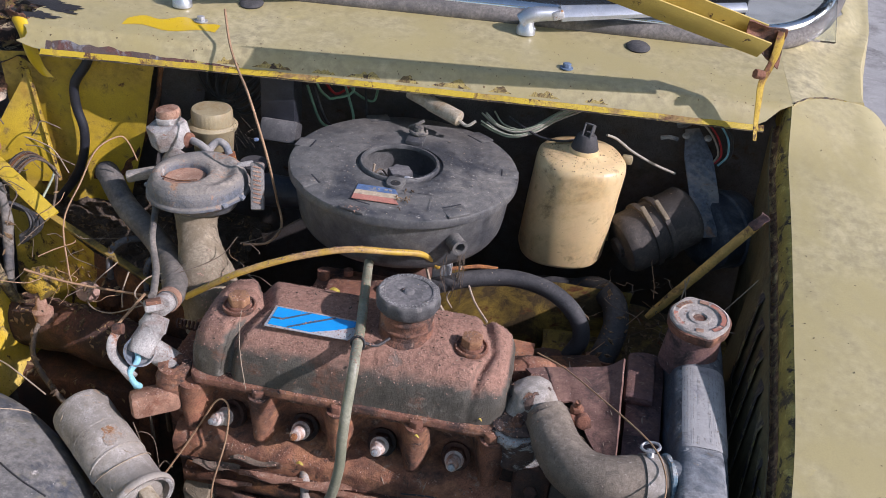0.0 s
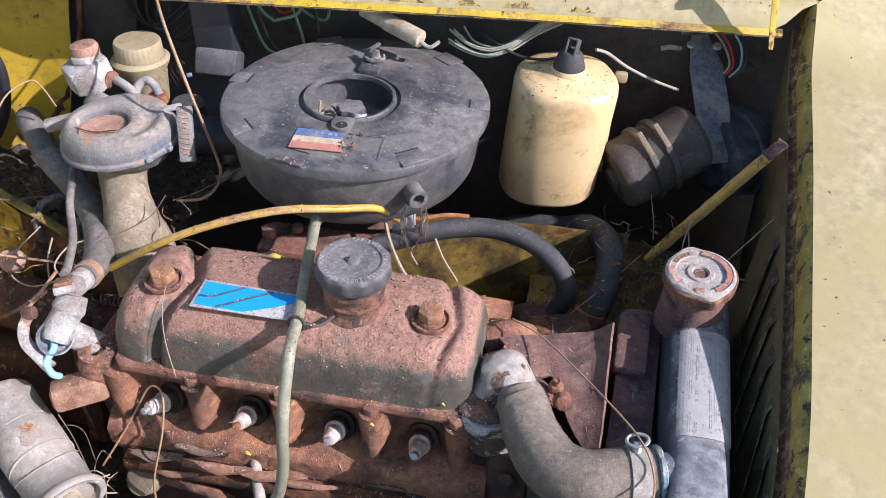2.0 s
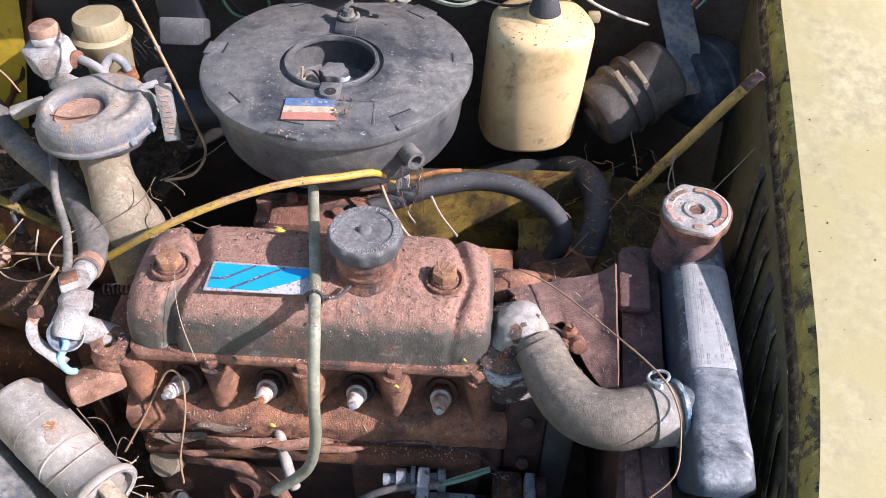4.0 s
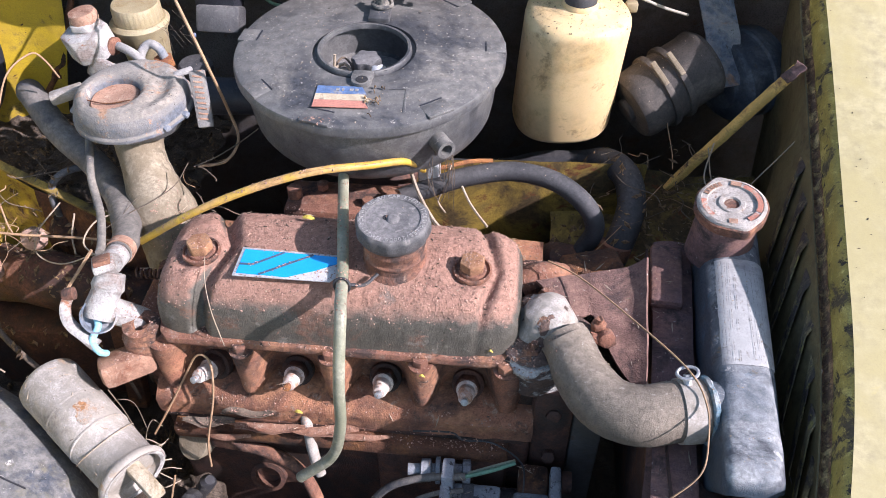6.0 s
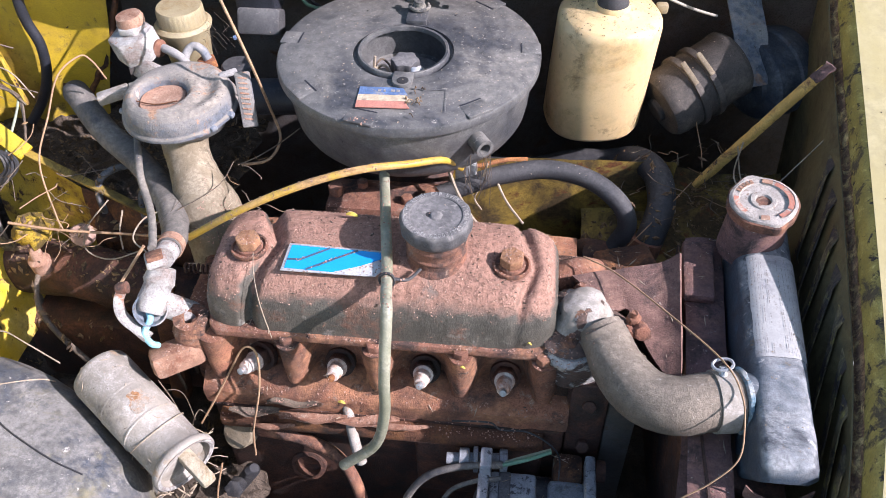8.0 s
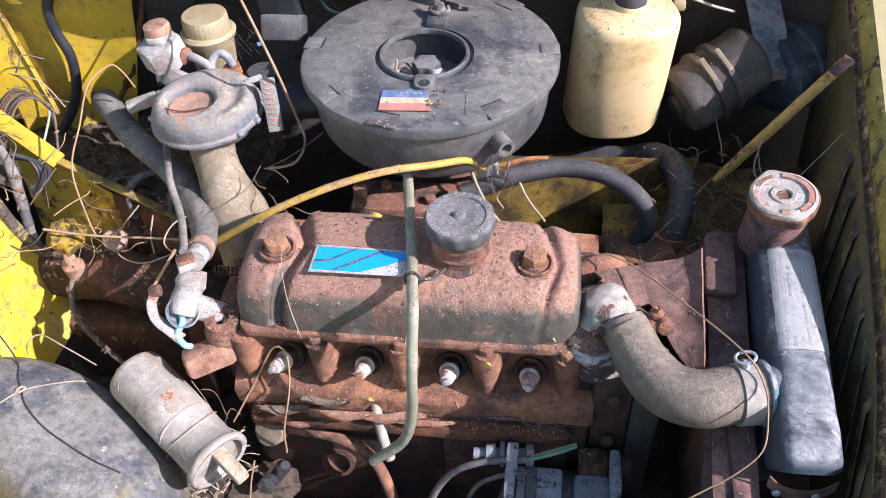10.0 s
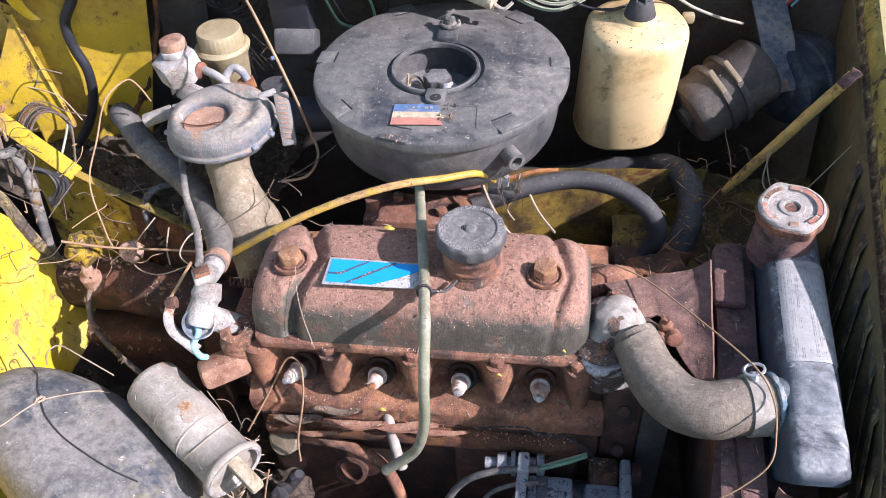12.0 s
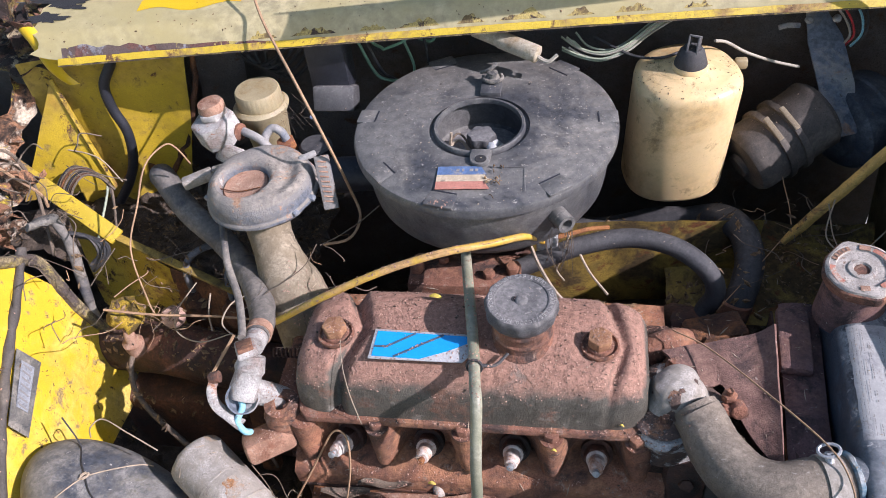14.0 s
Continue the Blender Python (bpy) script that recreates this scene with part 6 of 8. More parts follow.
# ---- intake casting with rusty disc, on a tan trunk ----
hn = thing("intake_casting", (-0.235, 0.157, 0.80), "corroded grey round casting with a rusty centre disc", "casting")
HM = Matrix.Translation((-0.233, 0.159, 0.830)) @ Matrix.Rotation(radians(-3), 4, "Y") @ Matrix.Rotation(radians(2), 4, "X") @ Matrix.Diagonal((0.965, 0.965, 1, 1)) @ Matrix.Translation((0, 0, -0.830))
RING = ((0.0255, 0.836, 1.0), (0.0262, 0.8400, 1.0), (0.0275, 0.8450, 1.0), (0.0305, 0.8485, 0.9), (0.0355, 0.8500, 0.65), (0.0430, 0.8495, 0.35), (0.0500, 0.8475, 0.12), (0.0560, 0.8430, 0.0), (0.0590, 0.8375, 0.0), (0.0600, 0.8325, 0.0), (0.0602, 0.8285, 0.0), (0.0628, 0.8262, 0.0), (0.0632, 0.8235, 0.0), (0.0600, 0.8210, 0.0), (0.0520, 0.8150, 0.0), (0.0380, 0.8040, 0.0))


def hornring(u, v):
    """A cast ring with its hole off centre; a spiral hollow runs round the right of it."""
    a = 2 * math.pi * u
    s = v * (len(RING) - 1)
    k = min(int(s), len(RING) - 2)
    r, z, o = (RING[k][n] + (RING[k + 1][n] - RING[k][n]) * (s - k) for n in range(3))
    x, y = r * math.cos(a) - 0.012 * o, r * 0.98 * math.sin(a) - 0.009 * o
    hollow = math.exp(-((r - 0.041) / 0.0060) ** 2) * max(0.0, math.cos(a - 0.35)) ** 1.5
    ridge = math.exp(-((r - 0.045) / 0.006) ** 2) * max(0.0, math.cos(a - 1.35)) ** 6
    return HM @ Vector((x, y, z - 0.0085 * hollow + 0.003 * ridge))


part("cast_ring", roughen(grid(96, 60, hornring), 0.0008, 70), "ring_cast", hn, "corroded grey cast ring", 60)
part("rust_disc", roughen(lathe([(0.0262, 0.834), (0.0258, 0.8395), (0.0238, 0.8412), (0.021, 0.8402), (0.002, 0.8405)], HM @ Matrix.Translation((-0.012, -0.009, 0)), 40), 0.0007, 80), "rust_pink", hn, "rusty centre disc")
part("disc_crack", tube([HM @ Vector((-0.040, -0.017, 0.8440)), HM @ Vector((-0.016, -0.021, 0.8425)), HM @ Vector((0.008, -0.017, 0.8440))], 0.0007, 6, 4), "rust_brown", hn)
for a, l in ((-14, 0.008), (-38, 0.006), (30, 0.010), (190, 0.006)):
    part("lug", roughen(box((0.010 + l, 0.007, 0.005), HM @ Matrix.Rotation(radians(a), 4, "Z") @ Matrix.Translation((0.058, 0, 0.826 if a != 30 else 0.8455)), 0.0018), 0.0015, 80), "grey_cast", hn)
part("trunk", roughen(tube([(-0.234, 0.156, 0.806), (-0.229, 0.138, 0.785), (-0.211, 0.108, 0.755), (-0.190, 0.082, 0.72), (-0.185, 0.075, 0.69)], lambda s: 0.033 - 0.010 * math.sin(min(1, s * 1.7) * math.pi) + 0.001 * s, 32, 10, ridge=0.010), 0.0006, 60), "tan_rubber", hn, "dusty tan rubber trunk", 60)
CPM = along((-0.152, 0.136, 0.816), (-0.165, 0.174, 0.863)) @ Matrix.Rotation(radians(-96), 4, "Z")
cpl = part("clamp_plate", roughen(box((0.006, 0.016, 0.056), CPM @ Matrix.Translation((0, 0, 0.032)), 0.0018), 0.0009, 80), "ring_cast", hn, "rusty slotted clamp band")
for k in range(9):
    part("clamp_slot", box((0.0075, 0.009, 0.0016), CPM @ Matrix.Translation((0.0, 0, 0.012 + 0.0052 * k)) @ Matrix.Rotation(0.25, 4, "X"), 0), "rust_pink", cpl)
part("clamp_tube", tube([(-0.175, 0.200, 0.812), (-0.14, 0.212, 0.806), (-0.11, 0.215, 0.806)], 0.020, 20, 3), "black_shaded", hn, "black duct to the air cleaner")
part("side_disc", lathe([(0.018, 0.806), (0.0185, 0.826), (0.016, 0.829), (0.002, 0.830)], Matrix.Translation((-0.194, 0.236, 0)), 28), "rubber", hn)

# ---- brake reservoir, union block, relay ----
rs = thing("fluid_reservoir", (-0.258, 0.286, 0.79), "cream plastic fluid reservoir with a ribbed screw cap", "reservoir")
RT = Matrix.Translation((-0.268, 0.285, 0.105)) @ Matrix.Diagonal((0.88, 0.88, 0.875, 1))
part("body", lathe([(0.020, 0.775), (0.027, 0.79), (0.031, 0.835), (0.036, 0.844), (0.037, 0.848), (0.033, 0.852)], RT, 40), "cream_plastic", rs, "tapered cream body")
part("cap", lathe([(0.0285, 0.849), (0.0300, 0.852), (0.0295, 0.870), (0.028, 0.873), (0.002, 0.8738)], RT, 90, None, lambda a, r, z: 1 + (0.012 * math.cos(30 * a) if r > 0.0292 else 0)), "cream_plastic", rs, "ribbed cream screw cap")
ub = thing("union_block", (-0.305, 0.245, 0.80), "corroded white metal pipe union with a rusty nut", "pipe union")
part("block", roughen(hexhead(0.0265, 0.029, Matrix.Translation((-0.303, 0.240, 0.833)) @ Matrix.Rotation(0.10, 4, "X") @ Matrix.Rotation(-0.18, 4, "Y") @ Matrix.Rotation(0.35, 4, "Z")), 0.0008, 60), "white_cast", ub, "corroded white hexagon block")
part("neck", roughen(hexhead(0.0175, 0.008, Matrix.Translation((-0.307, 0.244, 0.861)) @ Matrix.Rotation(-0.12, 4, "Y")), 0.0006, 70), "white_cast", ub)
part("rusty_nut", roughen(lathe([(0.0150, 0), (0.0152, 0.006), (0.0138, 0.0100), (0.002, 0.0110)], Matrix.Translation((-0.307, 0.245, 0.868)) @ Matrix.Rotation(-0.12, 4, "Y"), 20), 0.0010, 90), "rust_pink", ub, "rusty domed nut")
part("lower_foil", roughen(box((0.030, 0.006, 0.030), Matrix.Translation((-0.291, 0.222, 0.822)) @ Matrix.Rotation(0.6, 4, "Y"), 0.004), 0.002, 60), "white_cast", ub)
part("pipe", tube([(-0.276, 0.240, 0.842), (-0.262, 0.232, 0.842), (-0.250, 0.226, 0.838), (-0.240, 0.222, 0.828)], 0.0048, 10, 6), "grey_cast", ub, "bent steel pipe")
part("pipe_collar", roughen(lathe([(0.009, 0), (0.010, 0.010), (0.006, 0.012)], along((-0.288, 0.242, 0.842), (-0.262, 0.232, 0.842)), 14), 0.0006, 90), "rust", ub)
part("hook_pipe", tube([(-0.252, 0.226, 0.825), (-0.250, 0.236, 0.838), (-0.242, 0.242, 0.845), (-0.232, 0.240, 0.842), (-0.227, 0.238, 0.832)], 0.0048, 10, 6), "grey_cast", ub)
part("hook_nut", roughen(hexhead(0.011, 0.014, Matrix.Translation((-0.228, 0.240, 0.818)) @ Matrix.Rotation(0.3, 4, "X")), 0.001, 90), "rust_orange", ub)
cn = thing("plug_connector", (-0.33, 0.2, 0.79), "grimy pale plastic plug connector", "connector")
part("shell", box((0.036, 0.014, 0.012), Matrix.Translation((-0.330, 0.203, 0.803)) @ Matrix.Rotation(0.45, 4, "Z") @ Matrix.Rotation(-0.15, 4, "Y"), 0.0025), "canister", cn)
part("tail", box((0.014, 0.010, 0.009), Matrix.Translation((-0.308, 0.214, 0.807)) @ Matrix.Rotation(0.45, 4, "Z"), 0.002), "canister", cn)
rl = thing("relay_box", (-0.188, 0.32, 0.84), "black plastic relay box hanging under the scuttle", "relay")
# the case's dark colour carries the shade under the scuttle
part("case", box((0.046, 0.034, 0.080), Matrix.Translation((-0.188, 0.325, 0.884)), 0.003), "black_shaded", rl)
part("foot", box((0.050, 0.028, 0.030), Matrix.Translation((-0.184, 0.308, 0.840)) @ Matrix.Rotation(-0.5, 4, "X"), 0.004), "cap_plastic", rl)

# ---- ignition coil and rubber duct, lower left ----
cc = thing("canister", (-0.20, -0.12, 0.62), "dull pale grey metal canister with rust blooms", "canister")
ca, cb = Vector((-0.2747, -0.0719, 0.6678)), Vector((-0.1688, -0.1486, 0.6472))
CM = along(ca, cb)
LN = (cb - ca).length
part("can", roughen(lathe([(0.002, -0.001), (0.0245, -0.003), (0.0285, 0.000), (0.0296, 0.005), (0.0292, 0.046), (0.0296, 0.0475), (0.0290, 0.082), (0.0282, 0.083), (0.0278, LN - 0.007), (0.0310, LN - 0.004), (0.0327, LN - 0.001), (0.0327, LN + 0.003), (0.0312, LN + 0.0045), (0.0285, LN + 0.004), (0.0270, LN - 0.002), (0.0262, LN - 0.004), (0.012, LN - 0.003), (0.002, LN - 0.002)], CM, 64), 0.0004, 50), "canister", cc, "dull grey can", 50)
for z0, z1 in ((0.0445, 0.0475), (0.0815, 0.0840)):
    part("band_groove", lathe([(0.0278, z0), (0.0296, z0 + 0.0006), (0.0296, z1 - 0.0006), (0.0278, z1)], CM, 64, cap=False), "canister", cc, "pressed ring")
part("rim_ring", lathe([(0.0268, LN + 0.0036), (0.0290, LN + 0.0050), (0.0308, LN + 0.0048)], CM, 48, cap=False), "white_cast", cc, "pale crusted rim")
for a0, z0, w0, l0 in ((1.42, 0.064, 0.42, 0.010), (1.62, 0.072, 0.30, 0.008), (1.2, 0.071, 0.26, 0.007)):
    part("rust_bloom", roughen(grid(14, 14, lambda u, v: CM @ Vector((0.0297 * math.cos(a0 + w0 * (2 * u - 1) * math.sqrt(max(0, 1 - (2 * v - 1) ** 2)) * (0.8 + 0.4 * noise.noise((v * 4, a0, 0)))), 0.0297 * math.sin(a0 + w0 * (2 * u - 1) * math.sqrt(max(0, 1 - (2 * v - 1) ** 2)) * (0.8 + 0.4 * noise.noise((v * 4, a0, 0)))), z0 + l0 * (2 * v - 1)))), 0.0, 50), "bloom", cc, "orange-brown rust bloom")
part("can_wire", tube([CM @ Vector((0.0296 * math.cos(a), 0.0296 * math.sin(a), 0.092 + 0.012 * math.sin(a))) for a in (radians(k) for k in range(10, 190, 18))], 0.0006, 6, 3), "pale_straw", cc)
part("terminal_post", box((0.014, 0.012, 0.040), CM @ Matrix.Translation((0.004, 0.006, LN + 0.016)), 0.003), "cream_dirty", cc, "grimy cream terminal post")
part("post_hollow", box((0.005, 0.0125, 0.030), CM @ Matrix.Translation((0.000, 0.004, LN + 0.018)), 0.001), "old_yellow", cc)

dk = thing("rubber_duct", (-0.36, -0.17, 0.45), "large dusty black rubber duct bend", "duct")


def duct(u, v):
    """A flat-topped rounded body, lower towards the engine."""
    a, b = 2 * math.pi * u, math.pi * 0.5 * v
    e = math.cos(b) ** 0.40
    p, q = 0.156 * e * math.cos(a), 0.076 * e * math.sin(a)
    return Vector((-0.335 + 0.87 * p + 0.5 * q, -0.138 - 0.5 * p + 0.87 * q, 0.500 + 0.170 * math.sin(b) ** 0.46 - 0.16 * q - 0.10 * p))


part("dome", grid(72, 36, duct), "duct_rubber", dk, "dusty black rubber dome", 70)
part("skirt", grid(56, 4, lambda u, v: Vector((-0.335 + 0.136 * math.cos(2 * math.pi * u) + 0.038 * math.sin(2 * math.pi * u), -0.138 - 0.078 * math.cos(2 * math.pi * u) + 0.066 * math.sin(2 * math.pi * u), 0.41 + 0.10 * v))), "duct_rubber", dk)

# ---- heater tap ----
tp = thing("heater_tap", (-0.2, -0.03, 0.70), "corroded white heater tap with a bent lever", "tap")
part("body", roughen(lathe([(0.0120, 0), (0.0135, 0.006), (0.0140, 0.011), (0.013, 0.026), (0.015, 0.030), (0.012, 0.044)], along((-0.214, -0.047, 0.738), (-0.204, -0.012, 0.770)), 28), 0.0010, 70), "white_cast", tp, "corroded white tap body")
part("face_ring", roughen(lathe([(0.012, -0.012), (0.0145, -0.006), (0.0160, 0.001), (0.0160, 0.005), (0.0145, 0.0054), (0.0125, -0.001), (0.009, -0.003), (0.002, -0.003)], along((-0.2125, -0.046, 0.741), (-0.180, -0.105, 0.800)), 36), 0.0005, 90), "grey_cast", tp, "dished rim")
part("top_bridge", roughen(box((0.020, 0.036, 0.010), Matrix.Translation((-0.206, -0.020, 0.783)) @ Matrix.Rotation(0.55, 4, "Z") @ Matrix.Rotation(-0.5, 4, "X"), 0.003), 0.0008, 70), "white_cast", tp)
part("rust_plate", roughen(box((0.015, 0.028, 0.004), Matrix.Translation((-0.205, -0.022, 0.7895)) @ Matrix.Rotation(0.55, 4, "Z") @ Matrix.Rotation(-0.5, 4, "X"), 0.001), 0.0005, 90), "rust", tp, "rusty plate with a rivet")
part("outlet_pipe", roughen(tube([(-0.212, -0.038, 0.745), (-0.196, -0.032, 0.728), (-0.176, -0.024, 0.706), (-0.168, -0.020, 0.698)], 0.0125, 18, 6), 0.0009, 60), "white_cast", tp, "pitted white outlet pipe")
part("inlet_pipe", roughen(tube([(-0.204, -0.012, 0.776), (-0.206, 0.004, 0.770)], 0.0112, 18, 2), 0.0008, 60), "white_cast", tp)
part("lever", roughen(tube([(-0.238, -0.036, 0.758), (-0.243, -0.044, 0.748), (-0.238, -0.054, 0.738), (-0.225, -0.060, 0.729), (-0.213, -0.065, 0.722)], lambda s: 0.0048 + 0.002 * s, 12, 6, flat=0.6), 0.0006, 80), "white_cast", tp, "bent crusty lever")
part("lever_pin", lathe([(0.005, 0), (0.006, 0.004), (0.006, 0.010), (0.003, 0.011)], along((-0.244, -0.038, 0.757), (-0.225, -0.034, 0.760)), 12), "rust", tp)
part("blue_hook", tube([(-0.215, -0.046, 0.741), (-0.212, -0.054, 0.735), (-0.216, -0.064, 0.727), (-0.209, -0.070, 0.720), (-0.206, -0.066, 0.713), (-0.212, -0.064, 0.710)], 0.0032, 10, 6), "wire_blue", tp, "pale blue verdigris hook")

# ---- alternator under the head ----
al = thing("alternator", (0.16, -0.13, 0.42), "dusty aluminium alternator below the cylinder head", "alternator")
part("body", lathe([(0.03, -0.01), (0.060, 0.0), (0.064, 0.02), (0.064, 0.085), (0.058, 0.10), (0.03, 0.11)], along((0.105, -0.135, 0.528), (0.24, -0.135, 0.528)), 40), "dark_alu", al, "sooty aluminium stator case")
part("front_lug", roughen(box((0.0115, 0.022, 0.085), Matrix.Translation((0.1095, -0.104, 0.588)), 0.002), 0.0006, 50), "pale_alu", al, "pale cast aluminium lug")
part("front_lug", roughen(box((0.0105, 0.040, 0.060), Matrix.Translation((0.1080, -0.132, 0.586)), 0.002), 0.0006, 50), "pale_alu", al)
part("bearing_block", roughen(box((0.046, 0.060, 0.034), Matrix.Translation((0.137, -0.130, 0.583)), 0.004), 0.0010, 50), "pale_alu", al, "pitted aluminium bearing block")
part("block_band", roughen(box((0.012, 0.058, 0.034), Matrix.Translation((0.129, -0.130, 0.5855)), 0.002), 0.0008, 60), "dark_alu", al)
part("bearing_block", roughen(box((0.036, 0.058, 0.034), Matrix.Translation((0.1895, -0.132, 0.582)), 0.005), 0.0010, 50), "alu", al)
part("rear_lug", roughen(box((0.0105, 0.046, 0.075), Matrix.Translation((0.2115, -0.106, 0.579)), 0.003), 0.0008, 50), "pale_alu", al, "pale cast aluminium lug")
part("lug_bolt", lathe([(0.006, -0.012), (0.006, 0.0), (0.011, 0.001), (0.011, 0.010), (0.0065, 0.011), (0.0065, 0.014), (0.013, 0.015), (0.013, 0.019), (0.007, 0.020), (0.007, 0.040), (0.0115, 0.041), (0.0115, 0.048), (0.005, 0.049)], along((0.082, -0.096, 0.609), (0.16, -0.092, 0.609)), 18), "alu", al, "through bolt with nuts")
part("lug_bolt", lathe([(0.006, 0.0), (0.011, 0.001), (0.011, 0.010), (0.004, 0.011)], along((0.217, -0.090, 0.598), (0.26, -0.090, 0.598)), 14), "dark_rust", al)
part("pivot_block", roughen(box((0.030, 0.030, 0.030), Matrix.Translation((0.191, -0.090, 0.590)), 0.006), 0.001, 60), "rust_brown", al)
part("cable", tube([(0.019, -0.140, 0.525), (0.031, -0.125, 0.570), (0.052, -0.113, 0.599), (0.086, -0.107, 0.613), (0.126, -0.105, 0.619)], 0.0038, 10, 8), "old_hose", al, "grey-black cable")
part("cable", tube([(0.060, -0.135, 0.555), (0.075, -0.123, 0.590), (0.098, -0.119, 0.607), (0.125, -0.115, 0.611)], 0.0024, 8, 8), "old_hose", al)
part("green_lead", tube([(0.126, -0.105, 0.619), (0.150, -0.099, 0.624), (0.172, -0.091, 0.628)], 0.0022, 8, 5), "wire_green", al, "faded green lead")
part("green_lead", tube([(0.128, -0.101, 0.618), (0.150, -0.094, 0.622), (0.172, -0.088, 0.627)], 0.0015, 8, 5), "wire_pale_green", al)
part("thin_wire", tube([(0.074, -0.081, 0.652), (0.110, -0.083, 0.658), (0.122, -0.085, 0.650), (0.150, -0.087, 0.652), (0.178, -0.093, 0.630), (0.182, -0.105, 0.595)], 0.0009, 6, 8), "wire_black", al, "thin frayed wire")
for ob in al.children:
    ob.location += Vector((0.0005, 0.007, -0.012))
solo("belt_guard", roughen(box((0.030, 0.020, 0.20), Matrix.Translation((0.238, -0.045, 0.58)), 0.004), 0.001, 40), "dark_steel", "dark steel upright beside the alternator", "bracket")

# ---- hoses, wires and straws ----
rnd = random.Random(21)
lh = thing("heater_feed_hose", (-0.3, 0.15, 0.72), "weathered grey-black rubber heater hose", "hose")
part("sleeve", tube([(-0.400, 0.240, 0.776), (-0.393, 0.234, 0.775), (-0.351, 0.195, 0.757), (-0.298, 0.158, 0.744), (-0.250, 0.105, 0.747), (-0.216, 0.045, 0.757), (-0.207, 0.006, 0.768)], lambda s: 0.0148 - 0.0030 * max(0, s - 0.75) * 4, 20, 8, hollow=0.7), "old_hose", lh, "weathered grey-black rubber sleeve")
part("clip_band", tube([(-0.209, 0.020, 0.764), (-0.2075, 0.010, 0.767)], 0.0132, 20, 2), "rust_pink", lh, "rusty hose clip")
solo("vacuum_pipe", tube([(-0.280, 0.140, 0.802), (-0.275, 0.128, 0.800), (-0.259, 0.086, 0.790), (-0.236, 0.046, 0.781), (-0.219, 0.007, 0.782), (-0.214, -0.008, 0.784)], 0.0040, 10, 8), "old_hose", "thin grey pipe running to the heater tap", "pipe")
solo("drain_hose", tube([(-0.432, 0.297, 0.925), (-0.440, 0.293, 0.900), (-0.458, 0.289, 0.872), (-0.460, 0.288, 0.840), (-0.454, 0.288, 0.806), (-0.461, 0.287, 0.766), (-0.478, 0.284, 0.730), (-0.50, 0.277, 0.700)], 0.0062, 16, 8), "black_shaded", "black rubber hose against the yellow corner panel", "hose")
rb = thing("cable_bundle", (-0.51, 0.23, 0.76), "bundle of grey and brown wires bent over the strut", "wires")
for k in range(8):
    o = Vector((0.0042 * k - 0.012, -0.0030 * k + 0.008, 0.0012 * math.sin(k)))
    part("wire", tube([Vector((-0.526, 0.210, 0.760)) + o, Vector((-0.519, 0.229, 0.776)) + o * 0.9, Vector((-0.506, 0.240, 0.783)) + o * 0.8, Vector((-0.484, 0.238, 0.778)) + o * 0.6, Vector((-0.465, 0.230, 0.765)) + o * 0.4], 0.0015, 6, 5), ("wire_black", "grey_stalk", "rust_brown", "grey_stalk")[k % 4], rb)
for k, (dx, dz) in enumerate(((0.012, -0.012), (0.02, -0.018), (0.006, -0.016))):
    part("loose_wire", tube([(-0.484, 0.238, 0.778), (-0.470 + dx * 0.3, 0.228, 0.768), (-0.465 + dx, 0.200 - 0.02 * k, 0.76 + dz)], 0.0015, 6, 6), ("grey_stalk", "grey_stalk", "wire_pale_green")[k], rb)
hs = thing("harness", (-0.49, 0.12, 0.68), "grey taped wiring harness on the inner wing", "harness")
part("branch", roughen(tube([(-0.512, 0.128, 0.790), (-0.506, 0.140, 0.786), (-0.496, 0.150, 0.782), (-0.487, 0.150, 0.772)], lambda s: 0.007 + 0.005 * math.sin(s * 3.1), 12, 5, flat=0.5), 0.004, 70), "corner_dust", hs, "ragged grey tape end")
part("trunk", roughen(tube([(-0.492, 0.150, 0.782), (-0.478, 0.136, 0.755), (-0.472, 0.118, 0.710), (-0.470, 0.106, 0.670), (-0.466, 0.098, 0.62), (-0.44, 0.08, 0.57)], 0.0062, 12, 6), 0.0020, 60), "old_hose", hs, "grey taped trunk")
for k in range(4):
    part("loop", tube([(-0.486, 0.145 + 0.002 * k, 0.768 - 0.003 * k), (-0.462 + 0.005 * k, 0.150, 0.757 - 0.002 * k), (-0.452 + 0.004 * k, 0.142, 0.738), (-0.464, 0.134, 0.726 - 0.003 * k)], 0.0026, 6, 6), "wire_black", hs)
solo("edge_hose", roughen(tube([(-0.508, 0.102, 0.784), (-0.500, 0.058, 0.760), (-0.4915, 0.000, 0.735), (-0.481, -0.062, 0.703), (-0.465, -0.13, 0.66)], lambda s: 0.0052 + 0.0008 * math.sin(s * 40), 12, 6), 0.0016, 60), "tan_dark", "grey dusty taped hose along the inner wing's edge", "hose")
nb = thing("bleed_union", (-0.40, 0.06, 0.65), "crusty bleed union with a grey hose", "pipe union")
part("nipple", roughen(lathe([(0.011, 0), (0.012, 0.016), (0.007, 0.020), (0.006, 0.032), (0.003, 0.036)], Matrix.Translation((-0.400, 0.064, 0.660)), 14), 0.0015, 90), "rust_pink", nb)
part("hose", tube([(-0.402, 0.060, 0.664), (-0.402, 0.044, 0.652), (-0.392, 0.022, 0.640), (-0.365, 0.000, 0.628), (-0.320, -0.025, 0.610)], 0.0031, 10, 6), "grey_stalk", nb, "brown perished hose")
